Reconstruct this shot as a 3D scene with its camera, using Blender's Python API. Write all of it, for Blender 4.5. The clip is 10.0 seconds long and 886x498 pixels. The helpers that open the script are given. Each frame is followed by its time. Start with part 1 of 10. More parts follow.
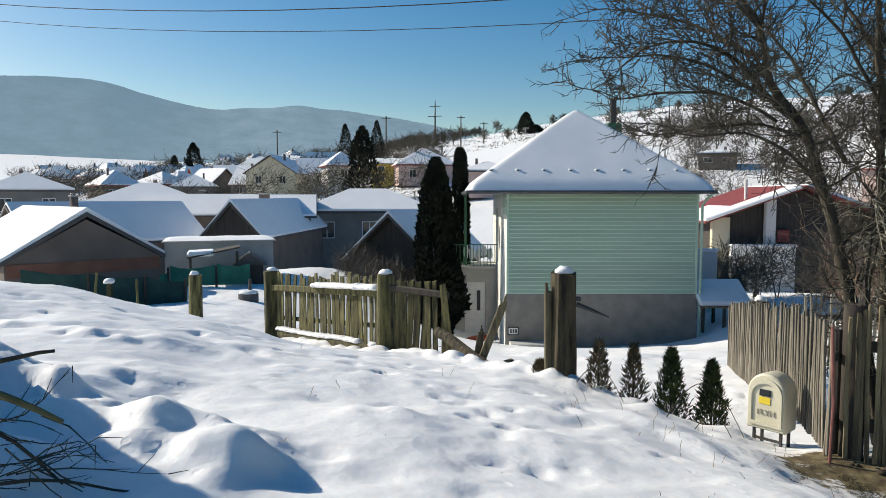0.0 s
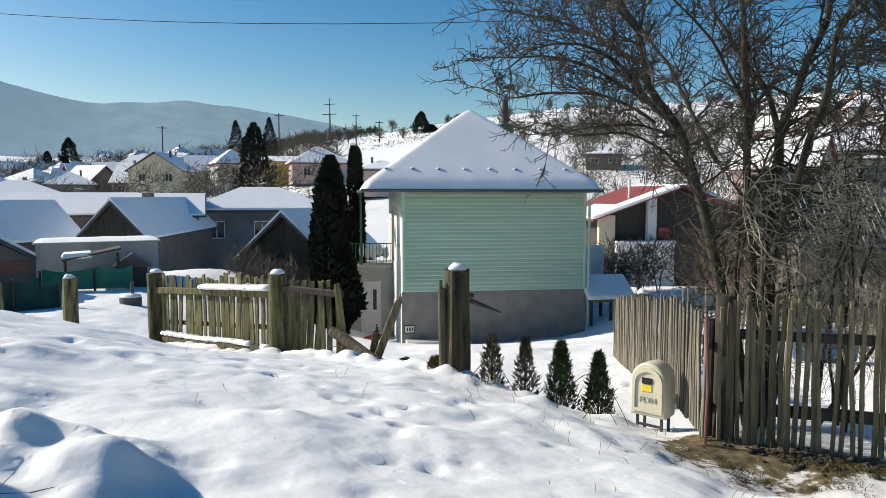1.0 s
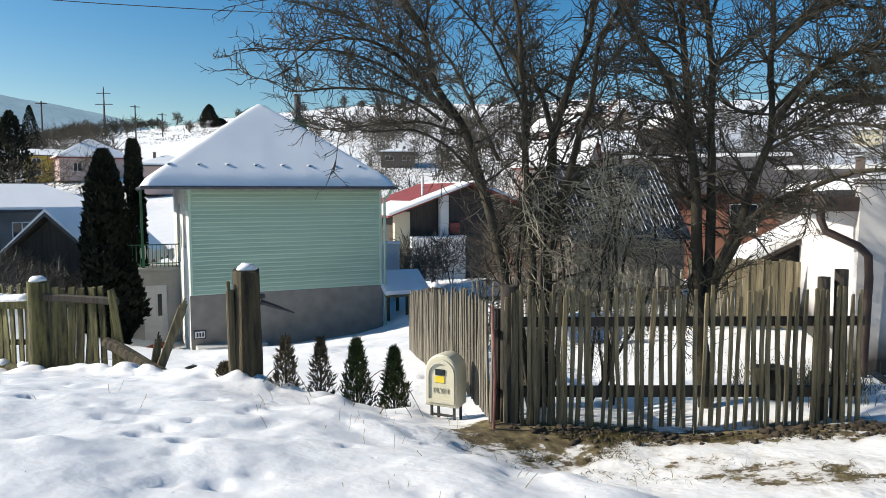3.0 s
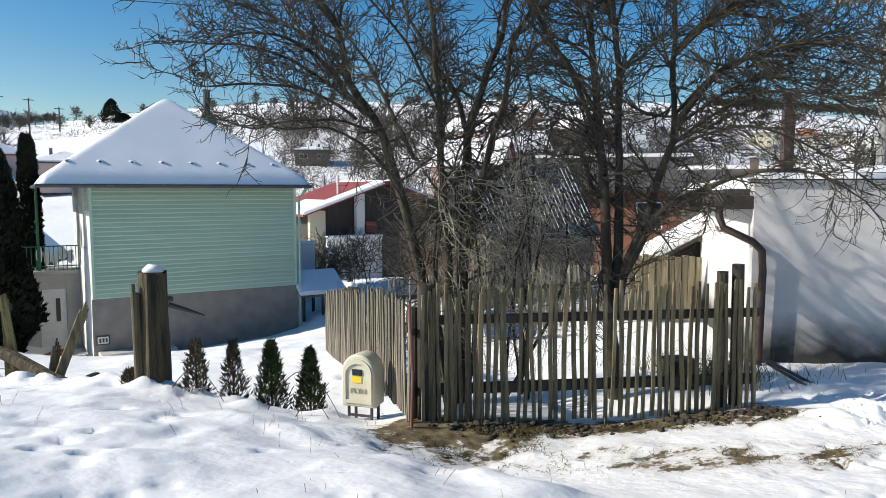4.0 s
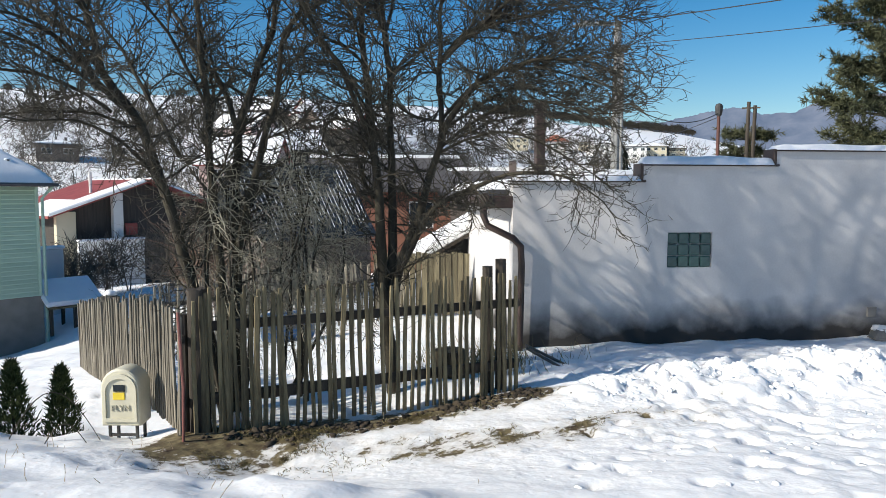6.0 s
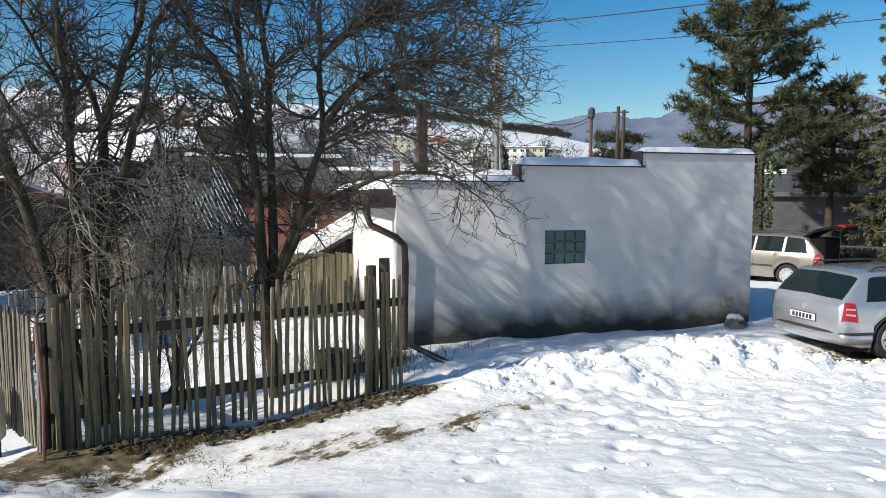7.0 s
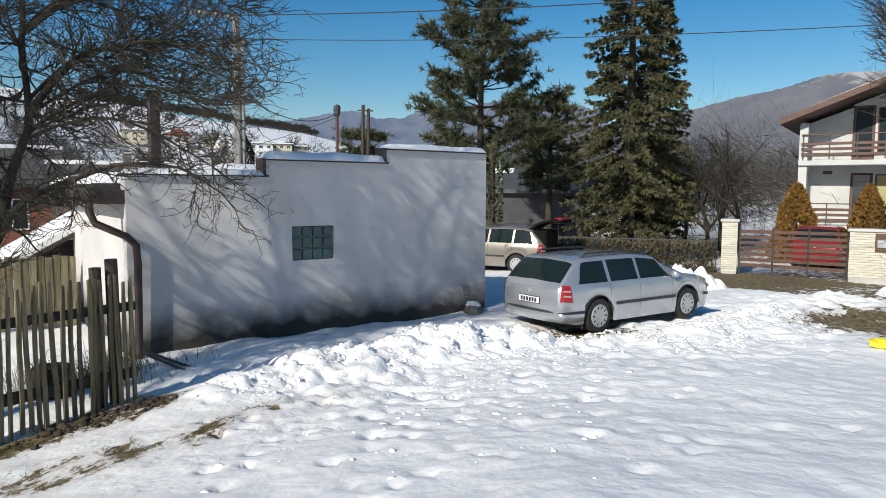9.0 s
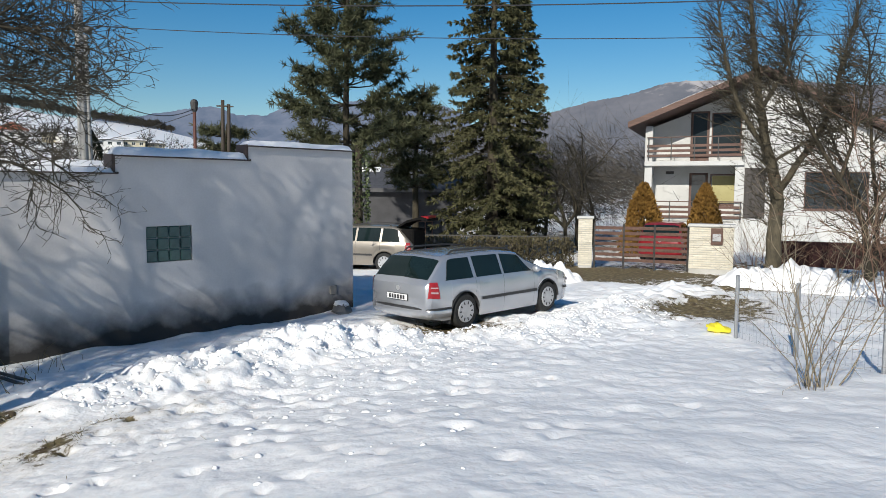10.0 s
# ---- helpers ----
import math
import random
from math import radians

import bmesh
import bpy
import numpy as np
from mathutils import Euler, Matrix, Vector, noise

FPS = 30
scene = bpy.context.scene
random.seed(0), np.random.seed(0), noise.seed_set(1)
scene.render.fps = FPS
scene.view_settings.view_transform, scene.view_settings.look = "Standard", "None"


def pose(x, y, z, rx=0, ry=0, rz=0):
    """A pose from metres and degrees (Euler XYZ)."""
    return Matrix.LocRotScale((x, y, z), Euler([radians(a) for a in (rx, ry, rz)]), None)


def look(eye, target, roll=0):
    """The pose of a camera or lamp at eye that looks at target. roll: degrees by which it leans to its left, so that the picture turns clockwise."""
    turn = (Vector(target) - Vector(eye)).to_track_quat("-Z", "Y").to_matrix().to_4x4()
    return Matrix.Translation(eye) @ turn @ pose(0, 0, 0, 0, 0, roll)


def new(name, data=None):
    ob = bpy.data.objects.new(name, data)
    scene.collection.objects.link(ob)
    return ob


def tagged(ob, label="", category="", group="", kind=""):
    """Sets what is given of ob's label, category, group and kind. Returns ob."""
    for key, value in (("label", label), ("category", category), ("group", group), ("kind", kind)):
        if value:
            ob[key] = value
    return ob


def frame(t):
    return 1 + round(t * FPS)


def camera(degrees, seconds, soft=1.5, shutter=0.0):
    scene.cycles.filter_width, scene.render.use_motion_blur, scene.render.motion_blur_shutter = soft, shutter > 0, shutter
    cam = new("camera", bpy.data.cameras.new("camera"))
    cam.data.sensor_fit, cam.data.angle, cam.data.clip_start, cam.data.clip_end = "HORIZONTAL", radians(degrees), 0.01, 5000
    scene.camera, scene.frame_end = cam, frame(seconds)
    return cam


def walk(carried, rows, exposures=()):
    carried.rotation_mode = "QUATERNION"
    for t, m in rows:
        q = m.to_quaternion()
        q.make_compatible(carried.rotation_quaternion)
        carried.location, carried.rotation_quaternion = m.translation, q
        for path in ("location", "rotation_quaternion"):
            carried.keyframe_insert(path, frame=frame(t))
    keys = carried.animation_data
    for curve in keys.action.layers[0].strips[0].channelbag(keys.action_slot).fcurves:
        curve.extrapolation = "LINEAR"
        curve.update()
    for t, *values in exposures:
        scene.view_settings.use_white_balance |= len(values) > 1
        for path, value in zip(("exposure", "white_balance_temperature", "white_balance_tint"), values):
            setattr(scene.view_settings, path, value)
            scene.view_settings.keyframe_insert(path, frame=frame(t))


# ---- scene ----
cam = camera(64.33, 10.0, soft=0.85)
TURNS = [
    # seconds, x, y, z, tilt, roll, heading
    (0.0, 0.00, 0.00, 1.60, 85.70, 0.00, 0.00),
    (0.5, 0.03, 0.02, 1.59, 85.69, -0.03, -4.34),
    (1.0, 0.04, 0.04, 1.58, 85.63, -0.05, -8.40),
    (1.5, 0.06, 0.07, 1.58, 85.57, -0.03, -12.21),
    (2.0, 0.09, 0.09, 1.57, 85.53, -0.05, -16.56),
    (2.5, 0.12, 0.12, 1.57, 85.48, 0.00, -20.90),
    (4.0, 0.14, 0.13, 1.57, 85.29, 0.03, -31.54),
    (4.5, 0.15, 0.14, 1.57, 85.31, -0.09, -35.23),
    (5.0, 0.15, 0.13, 1.57, 85.32, -0.08, -40.24),
    (5.5, 0.12, 0.12, 1.58, 85.29, -0.10, -44.94),
    (7.0, 0.13, 0.08, 1.57, 85.29, -0.17, -58.94),
    (7.5, 0.14, 0.08, 1.57, 85.30, -0.15, -63.63),
    (8.0, 0.18, 0.10, 1.55, 85.27, -0.21, -68.97),
    (8.5, 0.19, 0.09, 1.54, 85.23, -0.22, -73.73),
    (9.0, 0.21, 0.06, 1.53, 85.18, -0.29, -79.07),
    (9.5, 0.23, 0.03, 1.52, 85.20, -0.24, -84.01),
    (10.0, 0.22, 0.05, 1.51, 85.17, -0.27, -89.80),
]
walk(cam, [(t, pose(x, y, z, rx, ry, rz)) for t, x, y, z, rx, ry, rz in TURNS], [(0.0, 0.24, 7000, 8), (1.5, 0.38, 6950, 8), (4.0, 0.42, 6680, 8), (6.0, 0.37, 6550, 8), (8.0, 0.19, 6600, 8), (10.0, 0.03, 6550, 8)])

# ---- daylight: low winter sun from the left, clear sky ----
SUN_AZ, SUN_EL = -66.0, 29.5
world = bpy.data.worlds.new("winter_sky")
scene.world = world
world.use_nodes = True
wn = world.node_tree.nodes
sky = wn.new("ShaderNodeTexSky")
sky.sky_type = "NISHITA"
sky.sun_disc = False
sky.sun_elevation, sky.sun_rotation = radians(SUN_EL), radians(SUN_AZ)
sky.altitude, sky.air_density, sky.dust_density, sky.ozone_density = 400, 1.0, 1.0, 1.4
wn["Background"].inputs["Strength"].default_value = 0.105
rich = wn.new("ShaderNodeHueSaturation")
rich.inputs["Saturation"].default_value, rich.inputs["Value"].default_value = 1.54, 0.91
world.node_tree.links.new(sky.outputs[0], rich.inputs["Color"])
world.node_tree.links.new(rich.outputs[0], wn["Background"].inputs["Color"])
sun = new("sun", bpy.data.lights.new("sun", "SUN"))
sun.data.energy, sun.data.angle, sun.data.color = 4.6, radians(0.53), (1.0, 0.95, 0.87)
sd = Vector((math.sin(radians(SUN_AZ)) * math.cos(radians(SUN_EL)), math.cos(radians(SUN_AZ)) * math.cos(radians(SUN_EL)), math.sin(radians(SUN_EL))))
sun.matrix_world = look(sd * 60, (0, 0, 0))


# ---- materials ----
def mat(name, a, b, scale=6.0, rough=0.8, bump=0.3, fine=60.0, metal=0.0, stretch=(1, 1, 1), spread=0.0, bump_dist=0.01, contrast=0.5, coat=0.0, spec=0.5):
    """Two colours mixed by coarse and fine noise, with relief. spread: how far single pieces differ in lightness."""
    m = bpy.data.materials.new(name)
    m.use_nodes = True
    n, l = m.node_tree.nodes, m.node_tree.links
    p = n["Principled BSDF"]
    tc = n.new("ShaderNodeTexCoord")
    mp = n.new("ShaderNodeMapping")
    mp.inputs["Scale"].default_value = stretch
    l.new(tc.outputs["Object"], mp.inputs[0])
    n1, n2 = n.new("ShaderNodeTexNoise"), n.new("ShaderNodeTexNoise")
    n1.inputs["Scale"].default_value, n1.inputs["Detail"].default_value = scale, 6
    n2.inputs["Scale"].default_value, n2.inputs["Detail"].default_value = fine, 4
    if spread:
        oi = n.new("ShaderNodeObjectInfo")
        add = n.new("ShaderNodeVectorMath")
        mul = n.new("ShaderNodeMath")
        mul.operation = "MULTIPLY"
        mul.inputs[1].default_value = 37.0
        l.new(oi.outputs["Random"], mul.inputs[0])
        l.new(mp.outputs[0], add.inputs[0])
        l.new(mul.outputs[0], add.inputs[1])
        src = add.outputs[0]
    else:
        src = mp.outputs[0]
    l.new(src, n1.inputs["Vector"])
    l.new(src, n2.inputs["Vector"])
    mx = n.new("ShaderNodeMath")
    mx.operation = "MULTIPLY_ADD"
    mx.inputs[1].default_value = 0.35
    l.new(n2.outputs["Fac"], mx.inputs[0])
    l.new(n1.outputs["Fac"], mx.inputs[2])
    rp = n.new("ShaderNodeValToRGB")
    rp.color_ramp.elements[0].position, rp.color_ramp.elements[1].position = 0.67 - contrast * 0.5, 0.67 + contrast * 0.5
    rp.color_ramp.elements[0].color, rp.color_ramp.elements[1].color = (*a, 1), (*b, 1)
    l.new(mx.outputs[0], rp.inputs[0])
    col = rp.outputs[0]
    if spread:
        hs = n.new("ShaderNodeHueSaturation")
        mr = n.new("ShaderNodeMapRange")
        mr.inputs["To Min"].default_value, mr.inputs["To Max"].default_value = 1 - spread, 1 + spread
        l.new(oi.outputs["Random"], mr.inputs["Value"])
        l.new(mr.outputs[0], hs.inputs["Value"])
        l.new(col, hs.inputs["Color"])
        col = hs.outputs[0]
    l.new(col, p.inputs["Base Color"])
    p.inputs["Roughness"].default_value, p.inputs["Metallic"].default_value = rough, metal
    p.inputs["Coat Weight"].default_value, p.inputs["Specular IOR Level"].default_value = coat, spec
    p.inputs["Coat Roughness"].default_value = 0.08
    if bump:
        bp = n.new("ShaderNodeBump")
        bp.inputs["Strength"].default_value, bp.inputs["Distance"].default_value = bump, bump_dist
        l.new(mx.outputs[0], bp.inputs["Height"])
        l.new(bp.outputs[0], p.inputs["Normal"])
    return m


def glass(name, tint=(0.03, 0.04, 0.045), rough=0.03):
    """Window glass seen from outside: a dark, glossy pane."""
    m = mat(name, tint, [c * 1.4 for c in tint], 1.5, rough, 0.0)
    return m


SNOW = mat("snow", (0.81, 0.81, 0.81), (0.885, 0.88, 0.875), 1.6, 0.62, 0.5, 45.0, bump_dist=0.012, spec=0.35)
ROOF_SNOW = mat("roof_snow", (0.84, 0.84, 0.84), (0.90, 0.895, 0.89), 0.9, 0.62, 0.45, 14.0, bump_dist=0.03, spec=0.35)
WOOD_GREY = mat("weathered_wood", (0.042, 0.032, 0.016), (0.235, 0.19, 0.105), 5.0, 0.85, 0.6, 30.0, stretch=(5, 5, 0.5), spread=0.35)
WOOD_MOSS = mat("mossy_wood", (0.016, 0.015, 0.007), (0.16, 0.145, 0.055), 3.2, 0.9, 0.8, 26.0, stretch=(5, 5, 0.7), spread=0.4, contrast=0.38)
WOOD_DARK = mat("dark_wood", (0.022, 0.018, 0.014), (0.075, 0.058, 0.042), 4.0, 0.8, 0.6, 30.0, stretch=(6, 6, 0.6), spread=0.2)
WOOD_LOG = mat("old_log", (0.010, 0.008, 0.005), (0.09, 0.071, 0.037), 2.6, 0.9, 1.0, 20.0, stretch=(6, 6, 0.6), bump_dist=0.04, contrast=0.34)
BARK = mat("bark", (0.014, 0.011, 0.007), (0.068, 0.056, 0.034), 7.0, 0.9, 0.8, 40.0, stretch=(1, 1, 0.4), bump_dist=0.02)
TWIG = mat("twigs", (0.018, 0.015, 0.010), (0.092, 0.078, 0.053), 3.0, 0.8, 0.0)
TWIG_RED = mat("reddish_twigs", (0.10, 0.055, 0.035), (0.21, 0.125, 0.08), 2.0, 0.8, 0.0)
TWIG_PALE = mat("pale_twigs", (0.15, 0.12, 0.08), (0.32, 0.26, 0.17), 2.0, 0.8, 0.0)
TWIG_GREY = mat("grey_twigs", (0.16, 0.145, 0.105), (0.46, 0.42, 0.31), 2.0, 0.8, 0.0)
TWIG_FAR = mat("far_twigs", (0.05, 0.044, 0.036), (0.15, 0.13, 0.105), 2.0, 0.8, 0.0)
LICHEN = mat("lichen_branch", (0.06, 0.055, 0.025), (0.2, 0.17, 0.07), 8.0, 0.9, 0.5, 40.0)


# ---- building helpers ----
class Geo:
    """Collects the corners and faces of one mesh."""

    def __init__(self):
        self.v, self.f = [], []

    def add(self, vs, fs):
        o = len(self.v)
        self.v.extend(tuple(p) for p in vs)
        self.f.extend(tuple(i + o for i in q) for q in fs)
        return self

    def box(self, x0, y0, z0, x1, y1, z1, b=0.0, m=None):
        """A box, its edges chamfered by b."""
        if b <= 0:
            vs = [(x, y, z) for z in (z0, z1) for y in (y0, y1) for x in (x0, x1)]
            fs = [(0, 2, 3, 1), (4, 5, 7, 6), (0, 1, 5, 4), (2, 6, 7, 3), (0, 4, 6, 2), (1, 3, 7, 5)]
        else:
            b = min(b, 0.45 * min(x1 - x0, y1 - y0, z1 - z0))
            vs, idx = [], {}
            for sx, sy, sz in [(i, j, k) for k in (0, 1) for j in (0, 1) for i in (0, 1)]:
                c = ((x0, x1)[sx], (y0, y1)[sy], (z0, z1)[sz])
                inn = ((b, -b)[sx], (b, -b)[sy], (b, -b)[sz])
                for ax in range(3):
                    idx[sx, sy, sz, ax] = len(vs)
                    vs.append(tuple(c[k] if k == ax else c[k] + inn[k] for k in range(3)))
            q = lambda ax, s, a, c: idx[tuple({ax: s, (ax + 1) % 3: a, (ax + 2) % 3: c}[k] for k in range(3)) + (ax,)]
            fs = []
            for ax in range(3):
                fs.append((q(ax, 1, 0, 0), q(ax, 1, 1, 0), q(ax, 1, 1, 1), q(ax, 1, 0, 1)))
                fs.append((q(ax, 0, 0, 1), q(ax, 0, 1, 1), q(ax, 0, 1, 0), q(ax, 0, 0, 0)))
                a1, a2 = (ax + 1) % 3, (ax + 2) % 3
                for s1 in (0, 1):
                    for s2 in (0, 1):
                        key = lambda t, w: idx[tuple({ax: t, a1: s1, a2: s2}[k] for k in range(3)) + (w,)]
                        e = (key(0, a1), key(1, a1), key(1, a2), key(0, a2))
                        fs.append(e if s1 == s2 else e[::-1])
            for sx, sy, sz in [(i, j, k) for k in (0, 1) for j in (0, 1) for i in (0, 1)]:
                e = tuple(idx[sx, sy, sz, ax] for ax in range(3))
                fs.append(e if (sx + sy + sz) % 2 else e[::-1])
        if m is not None:
            vs = [m @ Vector(p) for p in vs]
        return self.add(vs, fs)

    def beam(self, p, q, w, h, b=0.0, up=(0, 0, 1)):
        """A squared timber from p to q, w wide and h high."""
        p, q, up = Vector(p), Vector(q), Vector(up)
        d = (q - p)
        ln = d.length
        d.normalize()
        s = up.cross(d)
        if s.length < 1e-4:
            s = Vector((1, 0, 0)).cross(d)
        s.normalize()
        u = d.cross(s)
        m = Matrix(((d.x, s.x, u.x, p.x), (d.y, s.y, u.y, p.y), (d.z, s.z, u.z, p.z), (0, 0, 0, 1)))
        return self.box(0, -w / 2, -h / 2, ln, w / 2, h / 2, b, m)

    def tube(self, pts, radii, n=8, cap=True):
        """A round limb through the points."""
        pts = [Vector(p) for p in pts]
        rings = []
        ref = Vector((0.31, 0.17, 0.93))
        for i, p in enumerate(pts):
            d = (pts[min(i + 1, len(pts) - 1)] - pts[max(i - 1, 0)]).normalized()
            s = d.cross(ref)
            if s.length < 0.1:
                s = d.cross(Vector((1, 0, 0)))
            s.normalize()
            u = s.cross(d)
            r = radii[i] if not isinstance(radii, (int, float)) else radii
            rings.append([p + (s * math.cos(2 * math.pi * k / n) + u * math.sin(2 * math.pi * k / n)) * r for k in range(n)])
        vs = [p for ring in rings for p in ring]
        fs = [(i * n + k, i * n + (k + 1) % n, (i + 1) * n + (k + 1) % n, (i + 1) * n + k) for i in range(len(pts) - 1) for k in range(n)]
        if cap:
            fs += [tuple(range(n - 1, -1, -1)), tuple((len(pts) - 1) * n + k for k in range(n))]
        return self.add(vs, fs)

    def lathe(self, prof, n=16, m=None):
        """Turns a profile of (radius, height) round the upright axis."""
        vs = [(r * math.cos(2 * math.pi * k / n), r * math.sin(2 * math.pi * k / n), z) for r, z in prof for k in range(n)]
        fs = [(i * n + k, i * n + (k + 1) % n, (i + 1) * n + (k + 1) % n, (i + 1) * n + k) for i in range(len(prof) - 1) for k in range(n)]
        fs += [tuple(range(n - 1, -1, -1)), tuple((len(prof) - 1) * n + k for k in range(n))]
        if m is not None:
            vs = [m @ Vector(p) for p in vs]
        return self.add(vs, fs)

    def prism(self, poly, a, b, axis="y", m=None):
        """Extrudes a polygon of two coordinates from a to b along an axis."""
        put = {"y": lambda p, t: (p[0], t, p[1]), "x": lambda p, t: (t, p[0], p[1]), "z": lambda p, t: (p[0], p[1], t)}[axis]
        n = len(poly)
        vs = [put(p, a) for p in poly] + [put(p, b) for p in poly]
        fs = [tuple(range(n)), tuple(range(2 * n - 1, n - 1, -1))] + [(i, i + n, (i + 1) % n + n, (i + 1) % n) for i in range(n)]
        if m is not None:
            vs = [m @ Vector(p) for p in vs]
        return self.add(vs, fs)

    def blob(self, c, r, seed=0, rough=0.25, rings=7, n=10, flat=0.0):
        """A lump with an uneven skin. r: three half sizes."""
        vs, fs = [], []
        for i in range(rings + 1):
            th = math.pi * i / rings
            for k in range(n):
                ph = 2 * math.pi * k / n
                d = Vector((math.sin(th) * math.cos(ph), math.sin(th) * math.sin(ph), math.cos(th)))
                s = 1 + rough * noise.noise(d * 1.7 + Vector((seed * 3.1, seed * 1.7, 0)))
                vs.append((c[0] + d.x * r[0] * s, c[1] + d.y * r[1] * s, c[2] + max(d.z, -1 + flat) * r[2] * s))
        for i in range(rings):
            for k in range(n):
                fs.append((i * n + k, (i + 1) * n + k, (i + 1) * n + (k + 1) % n, i * n + (k + 1) % n))
        return self.add(vs, fs)

    def mesh(self, name, material, smooth=False, fix=True):
        me = bpy.data.meshes.new(name)
        me.from_pydata(self.v, [], self.f)
        if fix and len(self.f) < 20000:
            bm = bmesh.new()
            bm.from_mesh(me)
            if "wall" in name:
                bmesh.ops.remove_doubles(bm, verts=bm.verts, dist=1e-4)
            bmesh.ops.recalc_face_normals(bm, faces=bm.faces)
            bm.to_mesh(me)
            bm.free()
        if smooth:
            me.polygons.foreach_set("use_smooth", [True] * len(me.polygons))
            if smooth != "all":
                me.set_sharp_from_angle(angle=radians(38))
        me.materials.append(material)
        me.update()
        return me

    def part(self, name, material, parent=None, label="", smooth=False):
        ob = new(name, self.mesh(name, material, smooth))
        if parent is not None:
            ob.parent = parent
        return tagged(ob, label) if label else ob


def piece(name, mesh, parent, m, label=""):
    """One more object on a shared mesh."""
    ob = new(name, mesh)
    ob.parent = parent
    ob.matrix_local = m
    return tagged(ob, label) if label else ob


def thing(name, label, category, loc=(0, 0, 0), rz=0.0, group="", kind=""):
    ob = new(name)
    ob.empty_display_size = 0.2
    ob.matrix_world = pose(*loc, 0, 0, rz)
    return tagged(ob, label, category, group, kind)


def waves(x, y, scale, seed):
    """Smooth value noise in [-1, 1] on arrays, features about scale metres wide."""
    x, y = np.asarray(x, float) / scale + seed * 17.3, np.asarray(y, float) / scale - seed * 9.1
    xi, yi = np.floor(x).astype(np.int64), np.floor(y).astype(np.int64)
    u, v = x - xi, y - yi
    u, v = u * u * u * (u * (u * 6 - 15) + 10), v * v * v * (v * (v * 6 - 15) + 10)

    def h(i, j):
        k = (i * 374761393 + j * 668265263 + seed * 1442695) & 0x7FFFFFFF
        k = ((k ^ (k >> 13)) * 1274126177) & 0x7FFFFFFF
        return ((k ^ (k >> 16)) & 0xFFFF) / 32767.5 - 1

    return (h(xi, yi) * (1 - u) + h(xi + 1, yi) * u) * (1 - v) + (h(xi, yi + 1) * (1 - u) + h(xi + 1, yi + 1) * u) * v


def smooth01(t):
    t = np.clip(t, 0, 1)
    return t * t * (3 - 2 * t)


# ---- the lie of the land ----
NEAR_SPOTS = [
    # the bank on which the camera stands, the track along the fence, the parking place
    (0, 0, 0), (0, 3.6, 0.0), (-2.4, 3.6, 0.25), (2.6, 4.0, -0.36), (3.6, 0, -0.16), (3.6, -2.1, -0.12), (1.3, 7.4, -0.52), (2.5, 5.9, -0.60), (3.35, 5.5, -0.90), (3.95, 4.3, -0.80),
    (-5.9, 9.3, 0.50), (-5.4, 10.6, 0.08), (-4.8, 13.1, -0.85), (-3.4, 6.0, 0.22), (5.3, 4.5, -0.82), (7.4, 3.4, -0.78), (9.5, 6.4, -0.95),
    (14.3, 1.9, -0.88), (13.0, -1.2, -0.88), (9.0, -1.0, -0.62), (8.5, -5.0, -0.62), (21.5, -3.7, -1.15), (25.0, -7.0, -1.22), (0, -7, 0.35), (-9, -4, 1.0), (-10, 8, 1.2),
]
YARD_SPOTS = [
    # gate, gardens, the yard that falls towards the green house
    (1.5, 8.5, -0.74), (2.2, 9.6, -1.15), (3.0, 7.8, -1.08), (3.45, 7.3, -1.06), (3.7, 6.4, -0.84), (7.1, 4.8, -0.82), (-1.0, 12.5, -1.25), (-3.8, 15.5, -1.6), (1.0, 28.6, -4.25),
    (-5.7, 16, -1.28), (5.3, 12.9, -1.5), (2.2, 24.8, -3.72), (9.0, 24.8, -3.45), (0.8, 27, -3.93), (8.0, 9.5, -1.12), (11.6, 10.1, -1.12), (13, 14, -1.7), (-3, 21, -2.1), (-5.6, 18.1, -1.5), (-6.3, 20.5, -1.45), (-12, 20, -1.9), (-5.4, 34, -1.85), (-10, 24, -1.7), (-3.6, 27, -2.3),
    (-8, 29, -1.8), (12.5, 24.5, -2.1), (16, 24, -2.2), (10.4, 25.2, -2.75), (16, 38, -3.2), (20, 38, -3.2), (25, 12, -1.4), (38, -11, -1.3), (30, -25, -1.6), (-14, 40, -3.2), (12, 42, -3.9),
]
SPOTS = np.array(NEAR_SPOTS + YARD_SPOTS, float)


def _kernel(ax, ay, bx, by):
    return np.sqrt((ax[:, None] - bx) ** 2 + (ay[:, None] - by) ** 2 + 0.6)


_n = len(SPOTS)
_a = np.zeros((_n + 3, _n + 3))
_a[:_n, :_n] = _kernel(SPOTS[:, 0], SPOTS[:, 1], SPOTS[:, 0], SPOTS[:, 1]) - np.eye(_n) * 0.02
_a[:_n, _n:] = np.c_[np.ones(_n), SPOTS[:, :2]]
_a[_n:, :_n] = _a[:_n, _n:].T
_w = np.linalg.solve(_a, np.r_[SPOTS[:, 2], 0, 0, 0])

# rise of the far slopes, in degrees above eye level, by compass heading
RISE_AZ = [-180, -60, -35, -20, -8, -3, 2, 7, 12, 18, 35, 50, 57, 63, 68, 73, 90, 180]
RISE_EL = [1.0, 1.0, 1.2, 1.6, 2.9, 4.1, 4.7, 5.7, 6.3, 6.9, 7.1, 6.9, 6.1, 5.2, 4.5, 3.4, 0.8, 0.8]


